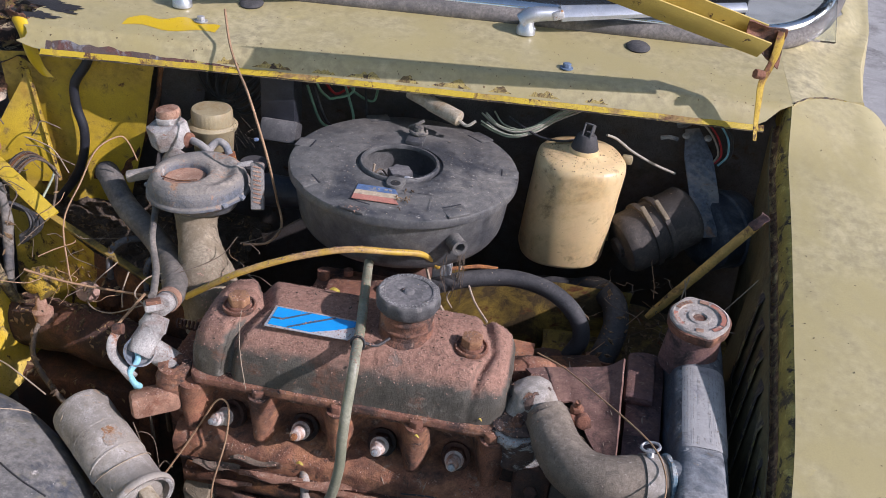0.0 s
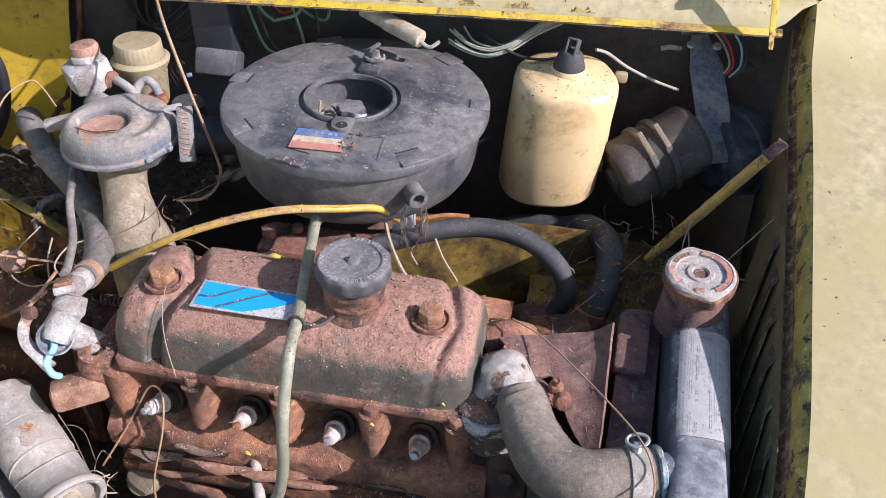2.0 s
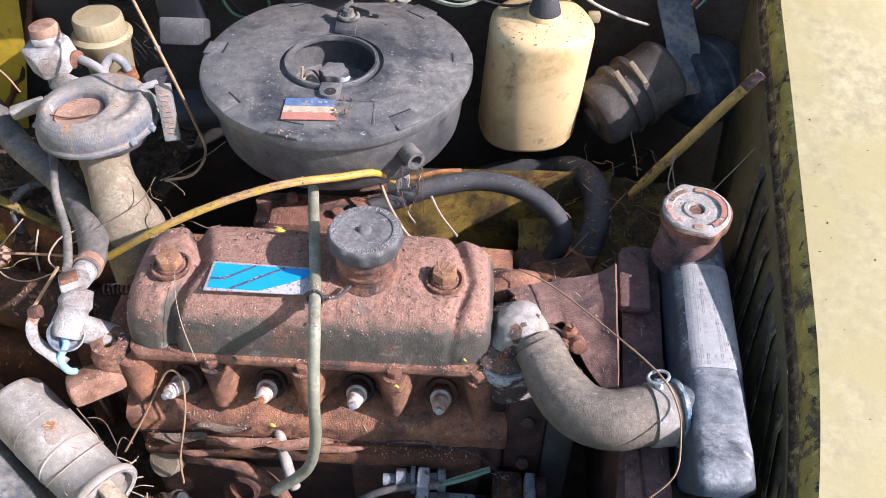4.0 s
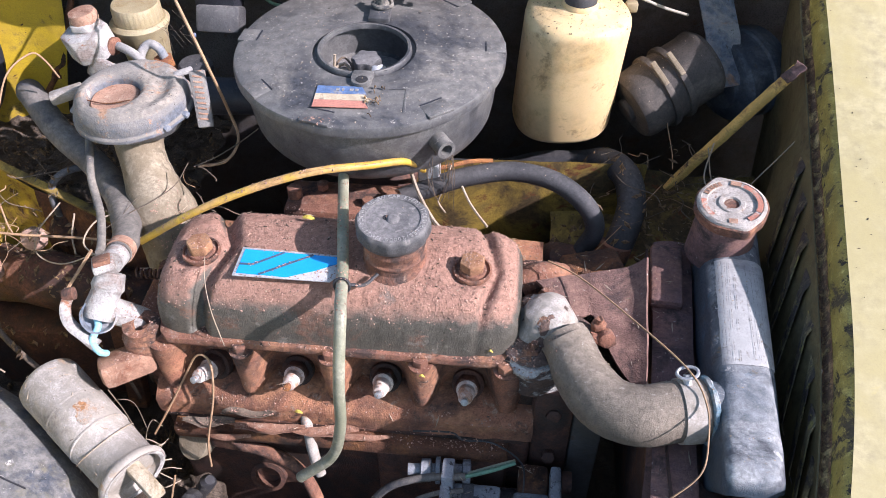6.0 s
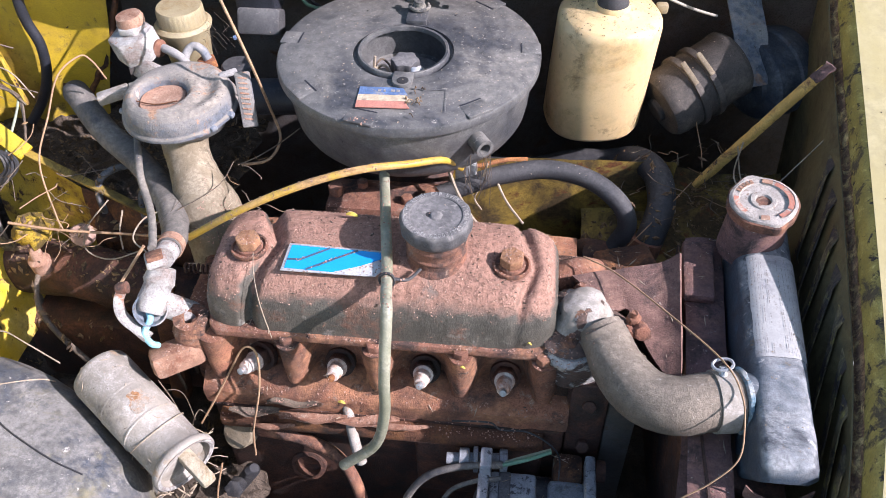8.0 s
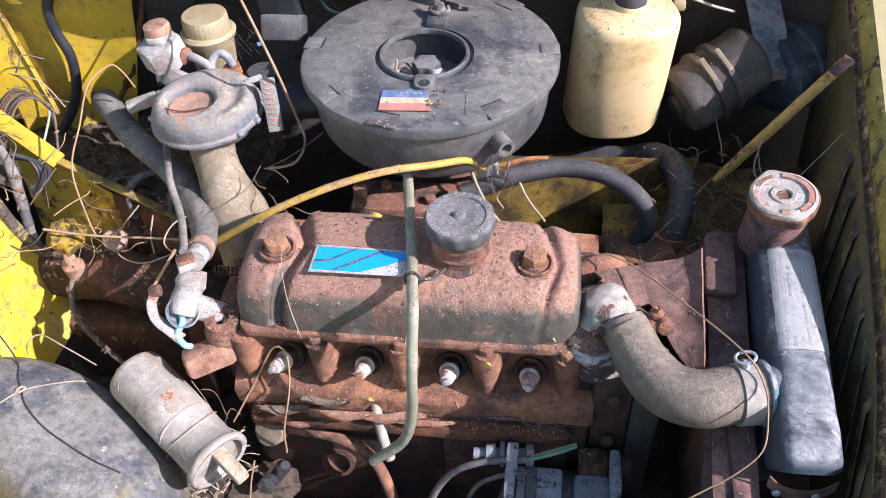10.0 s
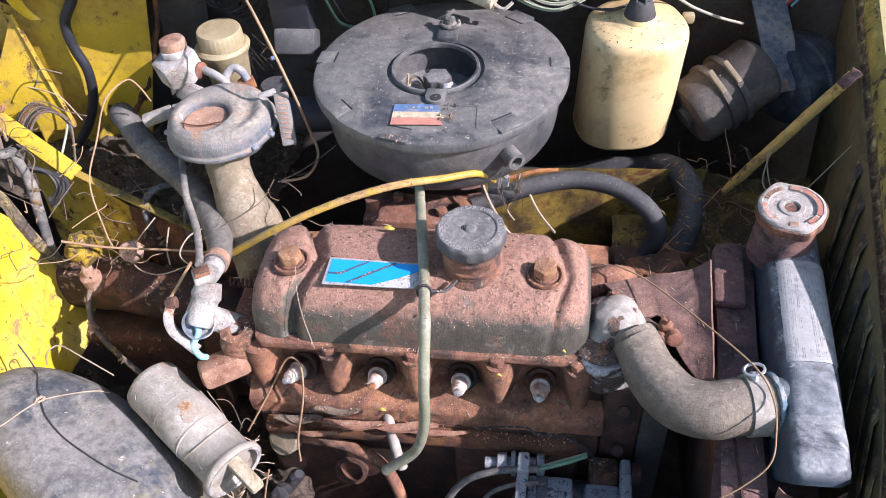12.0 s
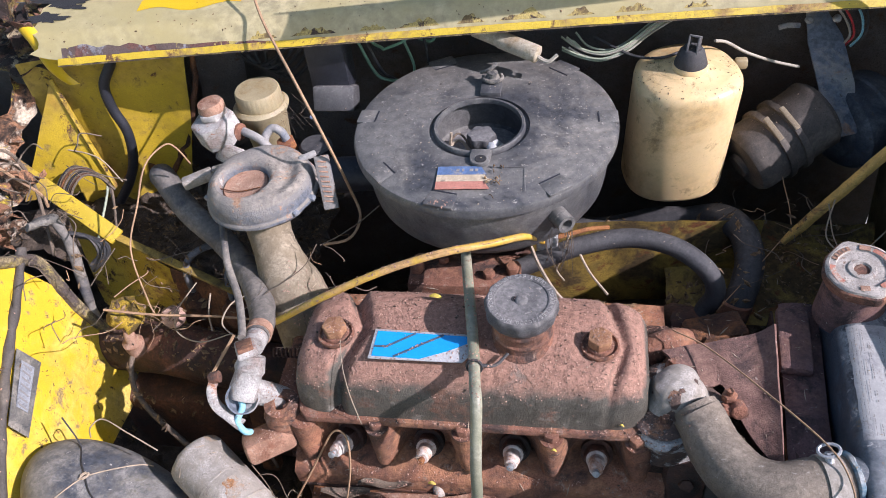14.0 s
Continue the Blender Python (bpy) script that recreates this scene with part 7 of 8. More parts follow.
for k, pts in enumerate(([(-0.352, 0.140, 0.672), (-0.353, 0.142, 0.705), (-0.350, 0.152, 0.722), (-0.335, 0.166, 0.728), (-0.310, 0.178, 0.726)], [(-0.298, 0.128, 0.672), (-0.300, 0.134, 0.700), (-0.298, 0.142, 0.716), (-0.285, 0.150, 0.722)])):
    pp = thing("brake_pipe", pts[0], "bent steel pipe on a rusty union", "pipe", "brake pipes")
    part("pipe", tube(pts, 0.0042, 10, 6), "dark_alu", pp)
    part("union_nut", roughen(lathe([(0.016, -0.02), (0.017, 0.0), (0.010, 0.008), (0.008, 0.014)], Matrix.Translation(Vector(pts[0]) - Vector((0, 0, 0.004))), 16), 0.0012, 80), "rust_brown", pp)
solo("moss_clump", roughen(lathe([(0.004, -0.012), (0.018, -0.006), (0.021, 0.004), (0.015, 0.013), (0.002, 0.016)], Matrix.Translation((-0.402, 0.078, 0.705)), 24), 0.008, 110), "moss", "clump of yellow lichen on the rusty panel", "moss")
solo("rubber_plug", roughen(lathe([(0.011, 0), (0.013, 0.008), (0.011, 0.016), (0.003, 0.018)], along((-0.348, 0.090, 0.695), (-0.352, 0.066, 0.712)), 18), 0.001, 70), "porcelain_pink", "pinkish crusted round plug", "plug")
solo("spring", tube([Vector((-0.200 + 0.032 * k / 60, 0.012 + 0.0045 * math.cos(k * 0.75), 0.738 + 0.0045 * math.sin(k * 0.75))) for k in range(61)], 0.0011, 5, 1), "dark_rust", "small rusty coil spring beside the rocker cover", "spring")

def stalk(mt, r, pts):
    """A single straw or bleached stalk."""
    solo("straw", tube(pts, r, 6, 6), mt, "dry brown straw lying across the engine bay" if mt == "straw" else "thin bleached stalk caught in the engine bay", "straw", "dry straws")


stalk("straw", 0.0016, [(-0.262, 0.330, 0.985), (-0.240, 0.288, 0.958), (-0.219, 0.257, 0.941), (-0.181, 0.196, 0.933), (-0.151, 0.166, 0.880), (-0.143, 0.176, 0.815), (-0.134, 0.165, 0.786), (-0.142, 0.140, 0.776), (-0.170, 0.133, 0.772)])
stalk("straw", 0.0010, [(-0.340, 0.215, 0.815), (-0.345, 0.208, 0.842), (-0.355, 0.204, 0.850), (-0.372, 0.180, 0.840), (-0.379, 0.149, 0.810), (-0.385, 0.113, 0.775), (-0.364, 0.076, 0.735), (-0.358, 0.069, 0.722)])
stalk("straw", 0.0014, [(-0.410, 0.060, 0.735), (-0.360, 0.067, 0.722), (-0.290, 0.070, 0.720), (-0.222, 0.055, 0.735)])
stalk("pale_straw", 0.0008, [(-0.318, 0.105, 0.735), (-0.338, 0.080, 0.715), (-0.336, 0.062, 0.700), (-0.300, 0.045, 0.706), (-0.255, 0.040, 0.730)])
stalk("pale_straw", 0.0010, [(-0.296, 0.090, 0.735), (-0.300, 0.078, 0.715), (-0.296, 0.066, 0.700)])
stalk("pale_straw", 0.0009, [(-0.232, 0.072, 0.760), (-0.255, 0.060, 0.755), (-0.262, 0.040, 0.745), (-0.240, 0.022, 0.745)])
stalk("grey_stalk", 0.0005, [(-0.165, 0.105, 0.800), (-0.178, 0.092, 0.782), (-0.198, 0.078, 0.772), (-0.216, 0.060, 0.770)])
stalk("grey_stalk", 0.0006, [(-0.112, 0.168, 0.798), (-0.130, 0.152, 0.790), (-0.152, 0.140, 0.780), (-0.172, 0.128, 0.776)])
stalk("straw", 0.0011, [(-0.183, -0.080, 0.605), (-0.165, -0.066, 0.635), (-0.147, -0.056, 0.668), (-0.130, -0.050, 0.698), (-0.116, -0.055, 0.696), (-0.114, -0.072, 0.665), (-0.124, -0.089, 0.615), (-0.126, -0.096, 0.580)])
stalk("straw", 0.0008, [(0.190, 0.048, 0.756), (0.220, 0.025, 0.760), (0.263, -0.032, 0.772), (0.299, -0.088, 0.784), (0.311, -0.118, 0.780), (0.3085, -0.150, 0.779), (0.303, -0.171, 0.770), (0.286, -0.181, 0.752), (0.268, -0.187, 0.738), (0.245, -0.195, 0.722)])
stalk("pale_straw", 0.0008, [(-0.395, -0.060, 0.672), (-0.385, -0.062, 0.694), (-0.372, -0.055, 0.700), (-0.340, -0.068, 0.700), (-0.305, -0.080, 0.690)])
stalk("straw", 0.0016, [(-0.243, -0.035, 0.758), (-0.232, -0.020, 0.772), (-0.222, -0.006, 0.785)])
stalk("pale_straw", 0.0007, [(0.455, 0.20, 0.845), (0.40, 0.175, 0.770), (0.375, 0.17, 0.735), (0.36, 0.19, 0.745), (0.352, 0.21, 0.775)])
stalk("pale_straw", 0.0008, [(0.355, 0.205, 0.785), (0.350, 0.185, 0.752), (0.372, 0.170, 0.742), (0.428, 0.165, 0.742)])
stalk("pale_straw", 0.0009, [(-0.545, 0.262, 0.800), (-0.505, 0.262, 0.792), (-0.480, 0.255, 0.785), (-0.455, 0.240, 0.765)])
stalk("straw", 0.0015, [(-0.575, 0.30, 0.955), (-0.562, 0.30, 0.97), (-0.556, 0.305, 0.99), (-0.55, 0.31, 1.02)])
stalk("straw", 0.0019, [(-0.60, 0.20, 0.845), (-0.555, 0.19, 0.815), (-0.52, 0.18, 0.795), (-0.505, 0.165, 0.79)])
stalk("pale_straw", 0.0004, [(-0.118, 0.002, 0.790), (-0.110, -0.030, 0.784), (-0.102, -0.050, 0.765), (-0.094, -0.060, 0.730)])
stalk("grey_stalk", 0.0005, [(-0.205, -0.090, 0.668), (-0.198, -0.094, 0.640), (-0.188, -0.098, 0.605)])
stalk("grey_stalk", 0.0006, [(-0.212, -0.078, 0.672), (-0.204, -0.080, 0.640), (-0.194, -0.088, 0.600)])
stalk("grey_stalk", 0.0004, [(-0.216, -0.086, 0.655), (-0.200, -0.085, 0.668), (-0.190, -0.080, 0.655), (-0.184, -0.086, 0.62)])
stalk("straw", 0.0010, [(-0.150, -0.12, 0.60), (-0.156, -0.130, 0.575), (-0.160, -0.14, 0.55)])
stalk("pale_straw", 0.0010, [(0.090, 0.138, 0.790), (0.083, 0.130, 0.765), (0.078, 0.128, 0.750), (0.086, 0.120, 0.742)])
stalk("pale_straw", 0.0014, [(0.100, 0.135, 0.770), (0.112, 0.120, 0.755), (0.130, 0.100, 0.745)])
stalk("pale_straw", 0.0021, [(0.050, 0.132, 0.786), (0.062, 0.105, 0.778), (0.080, 0.080, 0.766), (0.096, 0.068, 0.760)])

# wiring under the scuttle
ww = thing("loose_wiring", (0.13, 0.345, 0.87), "tangle of pale green and white wires under the scuttle", "wires")
for k in range(9):
    o = Vector((0, 0, 0)) + Vector((rnd.uniform(-1, 1), rnd.uniform(-1, 1), rnd.uniform(-1, 1))) * 0.006
    part("wire", tube([Vector((0.080, 0.350, 0.886)) + o * 1.6, Vector((0.098, 0.342, 0.877)) + o, Vector((0.122, 0.338, 0.875)) + o, Vector((0.146, 0.342, 0.883)) + o, Vector((0.168, 0.352, 0.897)) + o, Vector((0.200, 0.370, 0.912)) + o * 1.5], 0.0012, 6, 5), ("wire_pale_green", "wire_white", "wire_pale_green")[k % 3], ww)
part("loom_end", roughen(tube([(0.175, 0.365, 0.902), (0.20, 0.372, 0.915), (0.215, 0.375, 0.917)], 0.008, 10, 4), 0.003, 60), "canister", ww, "frayed loom end")
part("lead", tube([(0.110, 0.350, 0.890), (0.150, 0.330, 0.879), (0.180, 0.322, 0.880), (0.205, 0.330, 0.884)], 0.0016, 6, 6), "wire_black", ww)
solo("bottle_lead", tube([(0.236, 0.335, 0.892), (0.250, 0.345, 0.884), (0.273, 0.350, 0.868), (0.306, 0.360, 0.850), (0.335, 0.368, 0.838)], 0.0017, 8, 6), "wire_white", "grimy white lead beside the washer bottle", "wire")
for mt, dx in (("wire_red", 0.0), ("wire_blue", 0.016), ("wire_white", -0.008), ("wire_black", 0.024)):
    solo("wire", tube([(0.345 + dx, 0.405, 0.925), (0.362 + dx, 0.402, 0.905), (0.382 + dx * 0.8, 0.398, 0.885), (0.392 + dx * 0.5, 0.396, 0.862), (0.385 + dx * 0.4, 0.396, 0.846)], 0.0014, 6, 6), mt, {"wire_red": "red", "wire_blue": "pale blue", "wire_white": "dirty white", "wire_black": "black"}[mt] + " wire dropping from under the scuttle", "wire", "wires below the scuttle")
wp = thing("wire_connector", (0.02, 0.32, 0.9), "cream tubular wire connector behind the air cleaner", "connector")
part("barrel", tube([(-0.020, 0.338, 0.909), (0.014, 0.323, 0.902)], 0.0085, 14, 2), "cream_dirty", wp)
part("sleeve", tube([(0.010, 0.325, 0.903), (0.046, 0.306, 0.898), (0.052, 0.303, 0.897)], lambda s: 0.0098 - 0.004 * max(0, s - 0.8) * 5, 16, 3), "cream_dirty", wp, "cream plastic sleeve")
part("tail", tube([(0.050, 0.302, 0.896), (0.062, 0.296, 0.893), (0.072, 0.300, 0.899)], 0.0022, 6, 4), "wire_white", wp)
part("lead", tube([(-0.020, 0.338, 0.909), (-0.05, 0.355, 0.915), (-0.09, 0.37, 0.915)], 0.004, 8, 4), "wire_black", wp)
for k in range(5):
    b0 = Vector((rnd.uniform(-0.16, -0.09), rnd.uniform(0.345, 0.39), rnd.uniform(0.835, 0.89)))
    solo("wire", tube([b0 + Vector((-0.03, 0.01, 0.05)), b0 + Vector((-0.012, 0, 0.012)), b0, b0 + Vector((rnd.uniform(0.005, 0.03), 0.0, rnd.uniform(-0.02, 0.0))), b0 + Vector((rnd.uniform(0.02, 0.05), 0.01, rnd.uniform(-0.01, 0.03))), b0 + Vector((rnd.uniform(-0.01, 0.04), 0.02, 0.06))], 0.0019, 6, 6), ("wire_green", "wire_black", "wire_green", "wire_red")[k % 4], "looped " + ("green", "black", "green", "dark red")[k % 4] + " wire in shade behind the air cleaner", "wire", "wires below the scuttle")
for k in range(5):
    solo("wire", tube([(-0.330 + 0.02 * k, 0.385, 0.915), (-0.322 + 0.012 * k, 0.372, 0.870 - 0.006 * k), (-0.290 + 0.01 * k, 0.368, 0.848 - 0.004 * k), (-0.240 + 0.008 * k, 0.378, 0.885), (-0.225, 0.39, 0.92)], 0.0022, 6, 6), "wire_black", "black wire looped under the scuttle", "wire", "wires below the scuttle")
solo("blue_tag", box((0.006, 0.004, 0.004), Matrix.Translation((-0.200, 0.262, 0.846)) @ Matrix.Rotation(0.5, 4, "Z"), 0.001), "sticker_blue", "tiny blue plastic crimp in the cobwebs", "crimp")
cw = thing("cobweb", (-0.2, 0.26, 0.84), "grey cobweb strands beside the reservoir", "cobweb")
for k in range(16):
    a0 = Vector((-0.222, 0.270, 0.848)) + Vector((rnd.uniform(-1, 1), rnd.uniform(-1, 1), rnd.uniform(-1, 1))) * 0.016
    part("strand", tube([a0, a0 + Vector((rnd.uniform(0, 0.03), rnd.uniform(-0.03, 0.0), rnd.uniform(-0.015, 0.01)))], 0.00014, 4, 1), "grey_stalk", cw)
fr = thing("frayed_cable", (0.08, 0.13, 0.76), "frayed grey cable strands below the nozzle", "cable")
for k in range(14):
    a0 = Vector((0.080, 0.128, 0.812)) + Vector((rnd.uniform(-0.012, 0.014), rnd.uniform(-0.006, 0.006), 0))
    part("strand", tube([a0, a0 + Vector((rnd.uniform(-0.004, 0.004), -0.002, -0.025)), a0 + Vector((rnd.uniform(-0.012, 0.012), rnd.uniform(-0.01, 0.005), rnd.uniform(-0.07, -0.04)))], 0.0004, 4, 4), "grey_stalk", fr)
solo("orange_lead", tube([(0.066, 0.146, 0.776), (0.085, 0.150, 0.778), (0.108, 0.158, 0.780), (0.13, 0.166, 0.776)], 0.0024, 8, 5), "rust_orange", "orange-brown lead end behind the hose", "wire")
solo("oil_union", roughen(hexhead(0.010, 0.018, Matrix.Translation((-0.148, -0.108, 0.540)) @ Matrix.Rotation(0.9, 4, "X"), lathe([(0.007, -0.03), (0.008, 0.02), (0.005, 0.024)], Matrix.Translation((-0.142, -0.100, 0.540)) @ Matrix.Rotation(0.5, 4, "Y"), 14)), 0.002, 60), "wire_black", "sooty black metal union below the capped stub", "pipe union")

# strips shaped as sunlit patches of the ledge, then fallen leaves and litter
for k, (x0, x1, y, z, wd, dy) in enumerate(((-0.112, -0.062, -0.070, 0.636, 0.012, 0.004), (-0.098, -0.030, -0.082, 0.628, 0.011, 0.008), (-0.150, -0.100, -0.078, 0.628, 0.012, 0.004), (-0.040, 0.022, -0.078, 0.627, 0.013, 0.006))):
    solo("dry_leaf", roughen(grid(18, 5, lambda u, v: Vector((x0 + (x1 - x0) * u, y + dy * u + 0.0015 * math.sin(u * 5 + k) + wd * (v - 0.5) * math.sin(math.pi * (0.05 + 0.90 * u)) ** 0.8, z + 0.001 * math.sin(u * 7 + k) + 0.003 * (2 * v - 1) ** 2)), 0.0005), 0.0010, 90), ("grey_stalk", "outlet_rust", "grey_stalk", "outlet_rust")[k % 4], "long brown strip standing for a sunlit patch on the engine's ledge", "dry leaf", "long dry leaves")
for x, y, z, s in ((-0.034, 0.046, 0.7925, 0.0058), (-0.035, -0.072, 0.652, 0.0038), (0.083, -0.066, 0.716, 0.0024), (0.142, -0.050, 0.738, 0.002)):
    solo("leaf", grid(6, 3, lambda u, v: Vector((x + s * (u - 0.5) * 2 + 0.001, y + s * 0.8 * (v - 0.5) * math.sin(math.pi * (0.1 + 0.8 * u)), z + 0.0015 * math.sin(u * 4) + 0.001 * v)), 0.0002), "leaf", "small yellow fallen leaf", "leaf", "fallen leaves")

for gx0, gx1, gy0, gy1, gz0, gz1, count, what in ((-0.47, -0.30, 0.03, 0.20, 0.70, 0.77, 30, "dry brown root tangle over the rusty gearbox side"), (-0.24, -0.12, 0.04, 0.20, 0.74, 0.80, 16, "thin dry stems between the casting and the engine"), (0.24, 0.36, 0.16, 0.28, 0.68, 0.75, 22, "thin dry stems in the shaded corner")):
    tg = thing("root_tangle", ((gx0 + gx1) / 2, (gy0 + gy1) / 2, gz0), what, "dry roots", "dry root tangles")
    for k in range(count):
        a0 = Vector((rnd.uniform(gx0, gx1), rnd.uniform(gy0, gy1), rnd.uniform(gz0, gz1)))
        d = Vector((rnd.uniform(-1, 1), rnd.uniform(-1, 1), rnd.uniform(-0.4, 0.4))) * rnd.uniform(0.03, 0.09)
        part("root", tube([a0, a0 + d * 0.35 + Vector((rnd.uniform(-1, 1), rnd.uniform(-1, 1), rnd.uniform(-1, 1))) * 0.005, a0 + d * 0.75 + Vector((rnd.uniform(-1, 1), rnd.uniform(-1, 1), rnd.uniform(-1, 1))) * 0.006, a0 + d], rnd.uniform(0.00025, 0.0006), 5, 5), ("grey_stalk", "grey_stalk", "straw")[k % 3], tg)
tw = thing("dry_twigs", (-0.53, 0.18, 0.78), "dead brown twigs and creeper stems in the rusty corner", "twigs")
for k in range(26):
    a0 = Vector((rnd.uniform(-0.585, -0.470), rnd.uniform(0.08, 0.27), rnd.uniform(0.755, 0.83)))
    d = Vector((rnd.uniform(-1, 1), rnd.uniform(-1, 0.4), rnd.uniform(-0.6, 0.8))) * rnd.uniform(0.03, 0.08)
    part("twig", tube([a0, a0 + d * 0.4 + Vector((rnd.uniform(-1, 1), rnd.uniform(-1, 1), rnd.uniform(-1, 1))) * 0.010, a0 + d * 0.8, a0 + d + Vector((rnd.uniform(-1, 1), rnd.uniform(-1, 1), -1)) * 0.014], rnd.uniform(0.0004, 0.0009), 5, 5), "grey_stalk", tw)
part("stem", tube([(-0.60, 0.16, 0.83), (-0.565, 0.205, 0.84), (-0.545, 0.205, 0.80), (-0.520, 0.165, 0.765), (-0.500, 0.13, 0.745)], 0.0022, 6, 6), "grey_stalk", tw, "thicker brown stem")
for k in range(12):
    fr = random.Random(300 + k)
    c = Vector((fr.uniform(-0.60, -0.525), fr.uniform(0.09, 0.28), 0))
    c.z = 0.795 + 0.30 * (c.y - 0.14) + fr.uniform(-0.02, 0.02)
    ln, wd, tn = fr.uniform(0.015, 0.035), fr.uniform(0.008, 0.018), fr.uniform(0, 3.1)
    solo("rust_flake", roughen(grid(8, 6, lambda u, v: c + Vector(((u - 0.5) * ln * math.cos(tn) - (v - 0.5) * wd * math.sin(tn), (u - 0.5) * ln * math.sin(tn) + (v - 0.5) * wd * math.cos(tn), 0.006 * math.sin(u * 5 + k))), 0.0008), 0.006, 90), "flaky_rust", "curled flake of rust and old paint in the torn corner", "rust flake", "torn rust flakes")

bpy.context.view_layer.update()
deps = bpy.context.evaluated_depsgraph_get()


def drape(pts, lift):
    """Lays a line on whatever is below it."""
    out = []
    for x, y in pts:
        hit, loc, nor, _, ob, _ = scene.ray_cast(deps, (x, y, 0.80), (0, 0, -1))
        out.append(loc + nor * lift if hit else Vector((x, y, 0.6)))
    return out


part("cord", tube([(-0.425, -0.050, 0.690), (-0.410, -0.062, 0.676)] + drape([(-0.401, -0.072), (-0.390, -0.090), (-0.378, -0.1065), (-0.365, -0.123), (-0.340, -0.142), (-0.312, -0.156), (-0.280, -0.169), (-0.252, -0.176)], 0.0008), 0.0009, 6, 6), "wire_black", dk, "thin black cord")
part("string", tube(drape([(-0.415, -0.148), (-0.400, -0.140), (-0.389, -0.1225), (-0.378, -0.1065), (-0.358, -0.094), (-0.336, -0.081), (-0.326, -0.076)], 0.0008), 0.0007, 6, 6), "pale_straw", dk, "loose grey string")
knot = fresh()
for k in range(4):
    tube([Vector((-0.378 + 0.004 * math.cos(1.6 * q + k), -0.1065 + 0.004 * math.sin(1.6 * q + 1.3 * k), 0.6762 + 0.0010 * (q % 2))) for q in range(5)], 0.0007, 5, 4, knot)
part("knot", knot, "pale_straw", dk)
solo("dirt_mound", roughen(grid(30, 22, lambda u, v: Vector((-0.255 + 0.125 * u, -0.190 + 0.120 * v, 0.505 + 0.020 * math.sin(math.pi * u) * math.sin(math.pi * v)))), 0.009, 70), "soil", "mound of dry grey-brown dirt below the canister", "dirt")
rt = thing("dry_roots", (-0.19, -0.10, 0.58), "tangle of dry grass roots around the canister", "dry roots")
for k in range(90):
    a0 = Vector((rnd.uniform(-0.245, -0.182), rnd.uniform(-0.185, -0.075), rnd.uniform(0.545, 0.595)))
    d = Vector((rnd.uniform(-1, 1), rnd.uniform(-0.5, 0.5), rnd.uniform(0.2, 1.4))) * 0.03
    part("root", tube([a0, a0 + d * 0.5 + Vector((rnd.uniform(-1, 1), rnd.uniform(-1, 1), 0)) * 0.008, a0 + d, a0 + d * 1.3 + Vector((rnd.uniform(-1, 1), rnd.uniform(-1, 1), -1)) * 0.012], rnd.uniform(0.0003, 0.0009), 5, 4), "pale_straw", rt)
for k in range(9):
    a0 = Vector((-0.215 + 0.006 * k, rnd.uniform(-0.04, 0.0), 0.60))
    part("stalk", tube([a0, a0 + Vector((rnd.uniform(-0.01, 0.01), -0.01, 0.05)), a0 + Vector((rnd.uniform(0.0, 0.02), -0.015, 0.10))], rnd.uniform(0.0012, 0.0026), 6, 4), "grey_stalk", rt)


def scatter(count, x0, x1, y0, y1, top, size, seed, long=1.0, keep=None, lift=0.0004, steep=0.35):
    """Small flakes lying on whatever is below."""
    r = random.Random(seed)
    bm = bmesh.new()
    for _ in range(count):
        x, y = r.uniform(x0, x1), r.uniform(y0, y1)
        hit, loc, nor, _, ob, _ = scene.ray_cast(deps, (x, y, top), (0, 0, -1))
        if not hit or loc.z < 0.38 or nor.z < steep or (keep and not keep(ob.name, loc)):
            continue
        k = size * (0.4 + 1.2 * r.random() ** 2)
        m = Matrix.Translation(loc + nor * lift) @ nor.to_track_quat("Z", "Y").to_matrix().to_4x4() @ Matrix.Rotation(r.uniform(0, 6.28), 4, "Z") @ Matrix.Rotation(r.uniform(-0.35, 0.35), 4, "X")
        w = k / long
        vs = [bm.verts.new(m @ Vector(q)) for q in ((-k, -w * r.random(), 0), (0, -w, 0), (k, 0, k * 0.2), (k * 0.2, w, 0), (0, 0, max(w * 0.7, 0.0005)))]
        for i in range(4):
            bm.faces.new((vs[i], vs[(i + 1) % 4], vs[4]))
        bm.faces.new((vs[3], vs[2], vs[1], vs[0]))
    return bm


NOT = ("front_wing", "scuttle", "windscreen", "pane", "wiper", "leaf", "straw", "ground", "bottle")
clean = lambda n, p: not n.startswith("dome") and not any(n.startswith(k) for k in NOT)
solo("rust_flakes", scatter(7000, -0.20, 0.20, -0.08, 0.10, 1.0, 0.0009, 3, 1.3, lambda n, p: clean(n, p) and not n.startswith(("oil_filler", "lettering", "enamel", "lid"))), "flake", "brown rust flakes lying on the engine", "rust flakes", kind="stuff")
solo("dark_crumbs", scatter(420, -0.16, 0.17, -0.06, 0.09, 1.0, 0.0014, 29, 1.7, lambda n, p: n.startswith(("rocker_cover", "flange", "face_plate", "cylinder_head"))), "soil", "dark crumbs and grit lying on the rocker cover", "crumbs", kind="stuff")
solo("pale_grit", scatter(1500, -0.30, 0.38, -0.18, 0.34, 1.0, 0.0007, 5, 1.3, clean), "pale_straw", "pale grit and seed husks over the bay", "grit", kind="stuff")
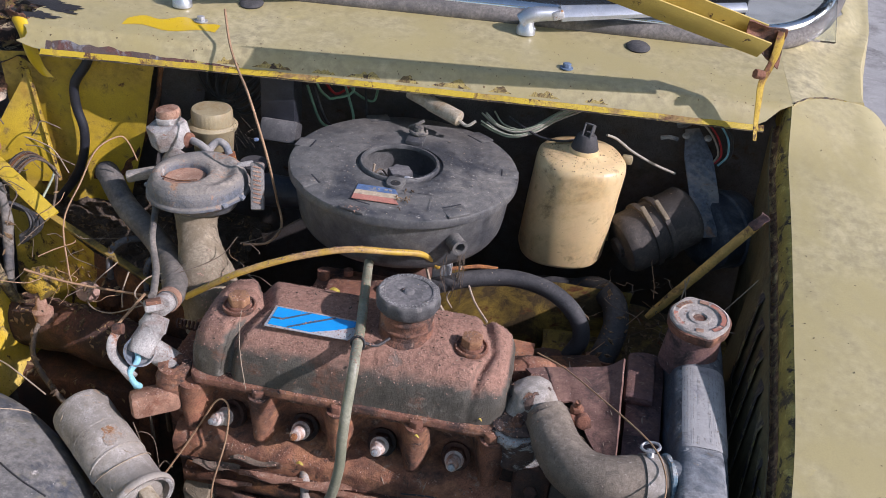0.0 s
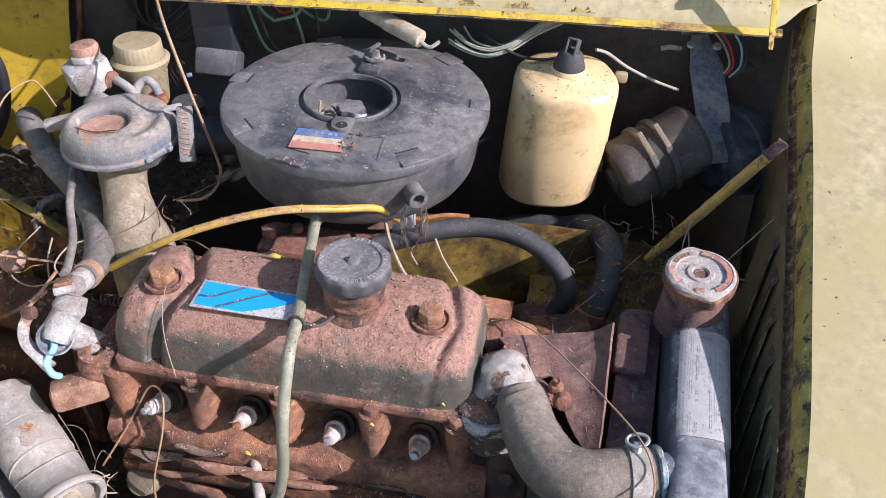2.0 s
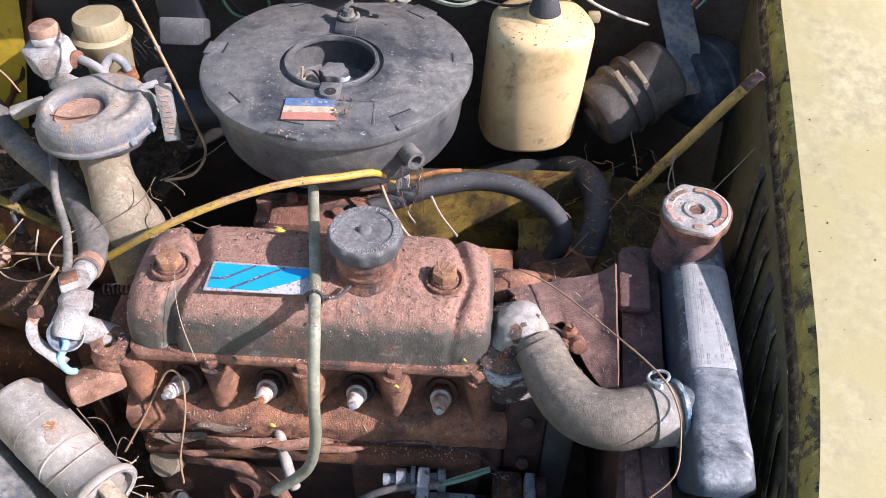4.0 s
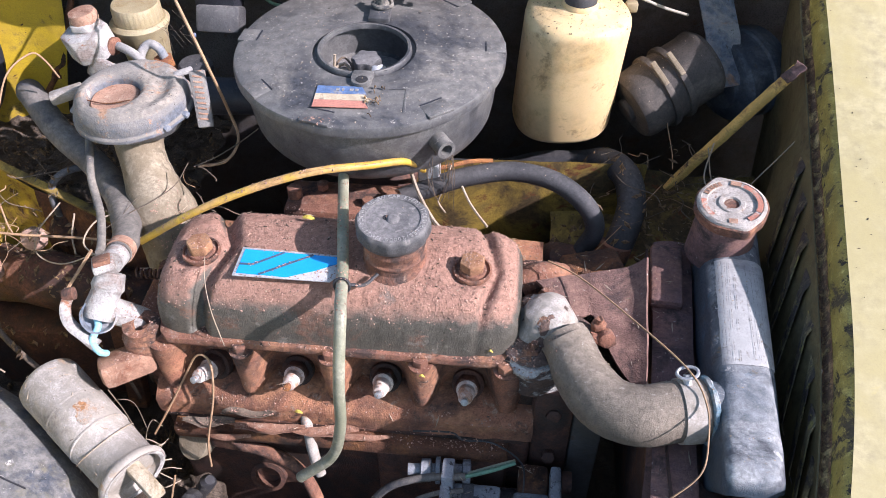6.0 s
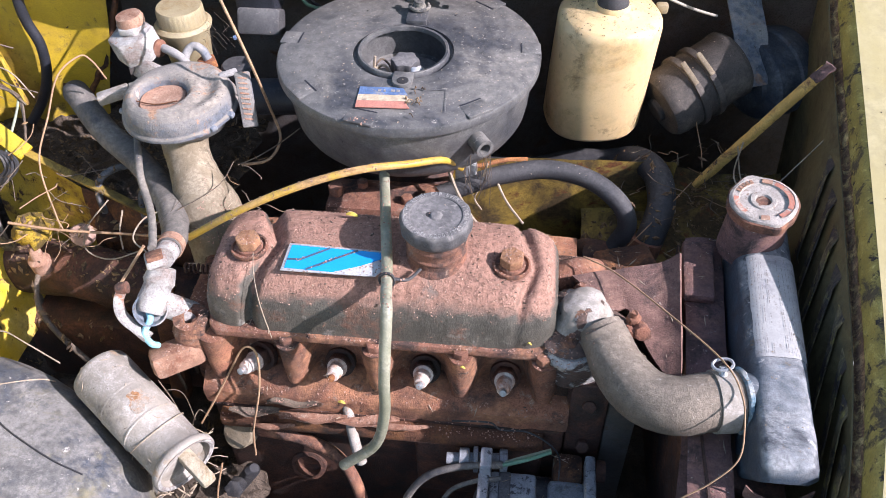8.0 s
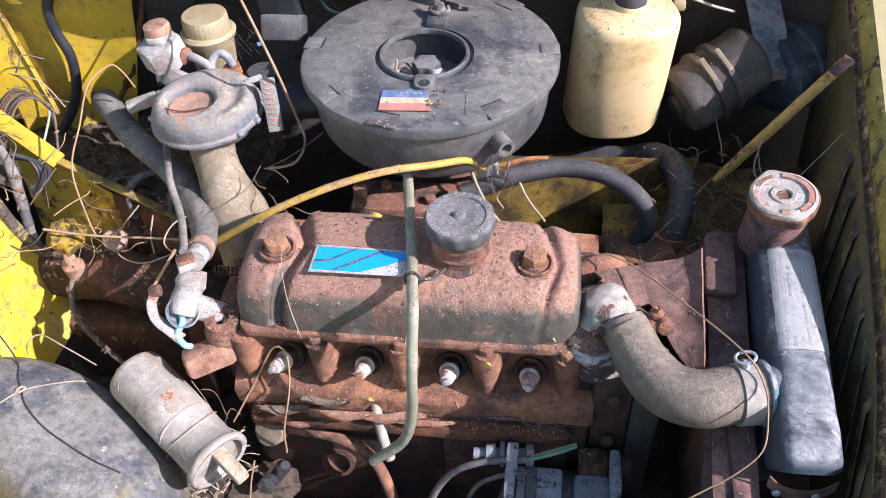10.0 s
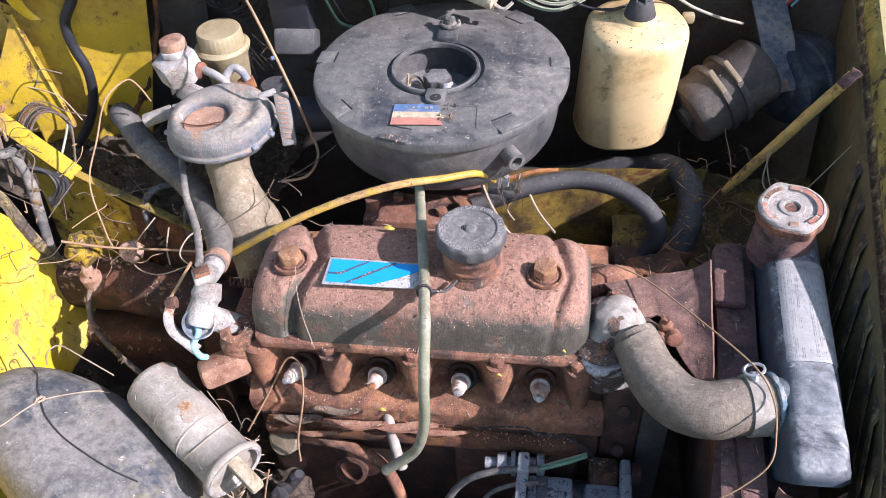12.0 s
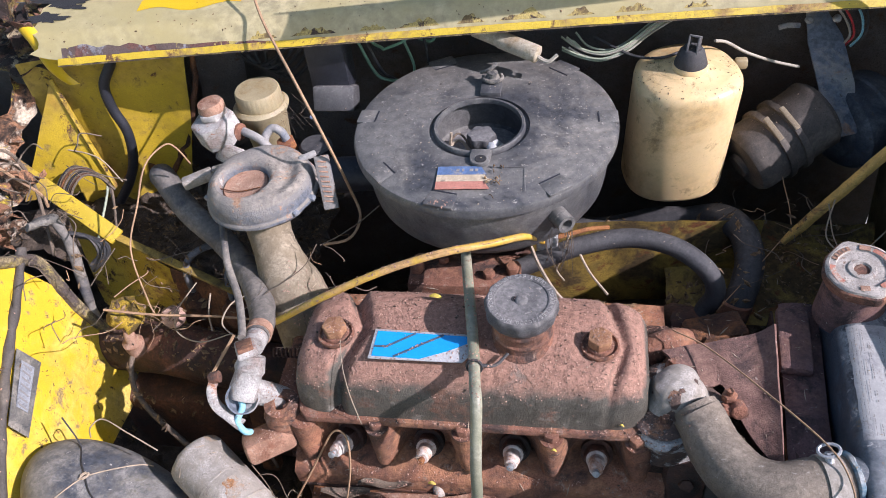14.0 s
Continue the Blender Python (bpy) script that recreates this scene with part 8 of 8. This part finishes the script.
solo("dry_litter", scatter(3200, -0.62, 0.42, 0.10, 0.40, 0.90, 0.0045, 7, 2.2, lambda n, p: clean(n, p) and p.z < 0.76), "litter", "dry leaf litter in the corners of the bay", "litter", kind="stuff")
solo("leaf_litter", scatter(900, -0.50, -0.19, -0.04, 0.16, 0.80, 0.0046, 37, 2.0, lambda n, p: clean(n, p) and p.z < 0.73), "litter", "dry leaf fragments lying on the rusty pipe and brackets", "litter", kind="stuff")
solo("chaff", scatter(900, -0.45, 0.44, -0.22, 0.34, 0.90, 0.0050, 11, 9.0, lambda n, p: clean(n, p) and p.z < 0.76), "pale_straw", "loose chaff and stalk ends", "chaff", kind="stuff")
solo("dark_specks", scatter(260, 0.15, 0.265, 0.25, 0.37, 1.0, 0.0009, 13, 1.5, lambda n, p: n.startswith("body")), "soil", "dark specks on the washer bottle", "specks", kind="stuff")

solo("leaf_litter", scatter(1300, -0.52, -0.19, 0.03, 0.27, 0.78, 0.0032, 53, 2.2, lambda n, p: n.startswith(("subframe", "rust_panel", "rust_ledge", "strut_panel", "gear_case")), steep=0.1), "litter", "brown leaf litter and rust crumbs on the gearbox side", "leaf litter", kind="stuff")
solo("scuttle_specks", scatter(420, -0.54, 0.45, 0.28, 0.52, 1.0, 0.0009, 17, 2.0, lambda n, p: n.startswith(("scuttle", "paint_patch"))), "soil", "dark specks and crumbs lying on the scuttle", "specks", kind="stuff")
solo("nose_specks", scatter(900, -0.50, 0.44, 0.25, 0.40, 1.0, 0.0011, 41, 1.6, lambda n, p: n.startswith("scuttle_panel") and p.y < lip_y(p.x) + 0.030 and noise.noise(p * 14) > -0.05, steep=0.12), "litter", "dark grime crumbs along the nose of the scuttle", "specks", kind="stuff")
solo("wing_specks", scatter(140, 0.40, 0.68, -0.27, 0.45, 1.0, 0.0009, 19, 2.0, lambda n, p: n.startswith("front_wing")), "soil", "dark specks lying on the front wing", "specks", kind="stuff")
solo("panel_crumbs", scatter(900, -0.62, -0.38, -0.38, 0.36, 0.92, 0.0012, 23, 1.6, lambda n, p: n.startswith(("inner_panel", "gusset", "strut", "edge_hose"))), "flake", "rust crumbs on the yellow inner wing", "crumbs", kind="stuff")
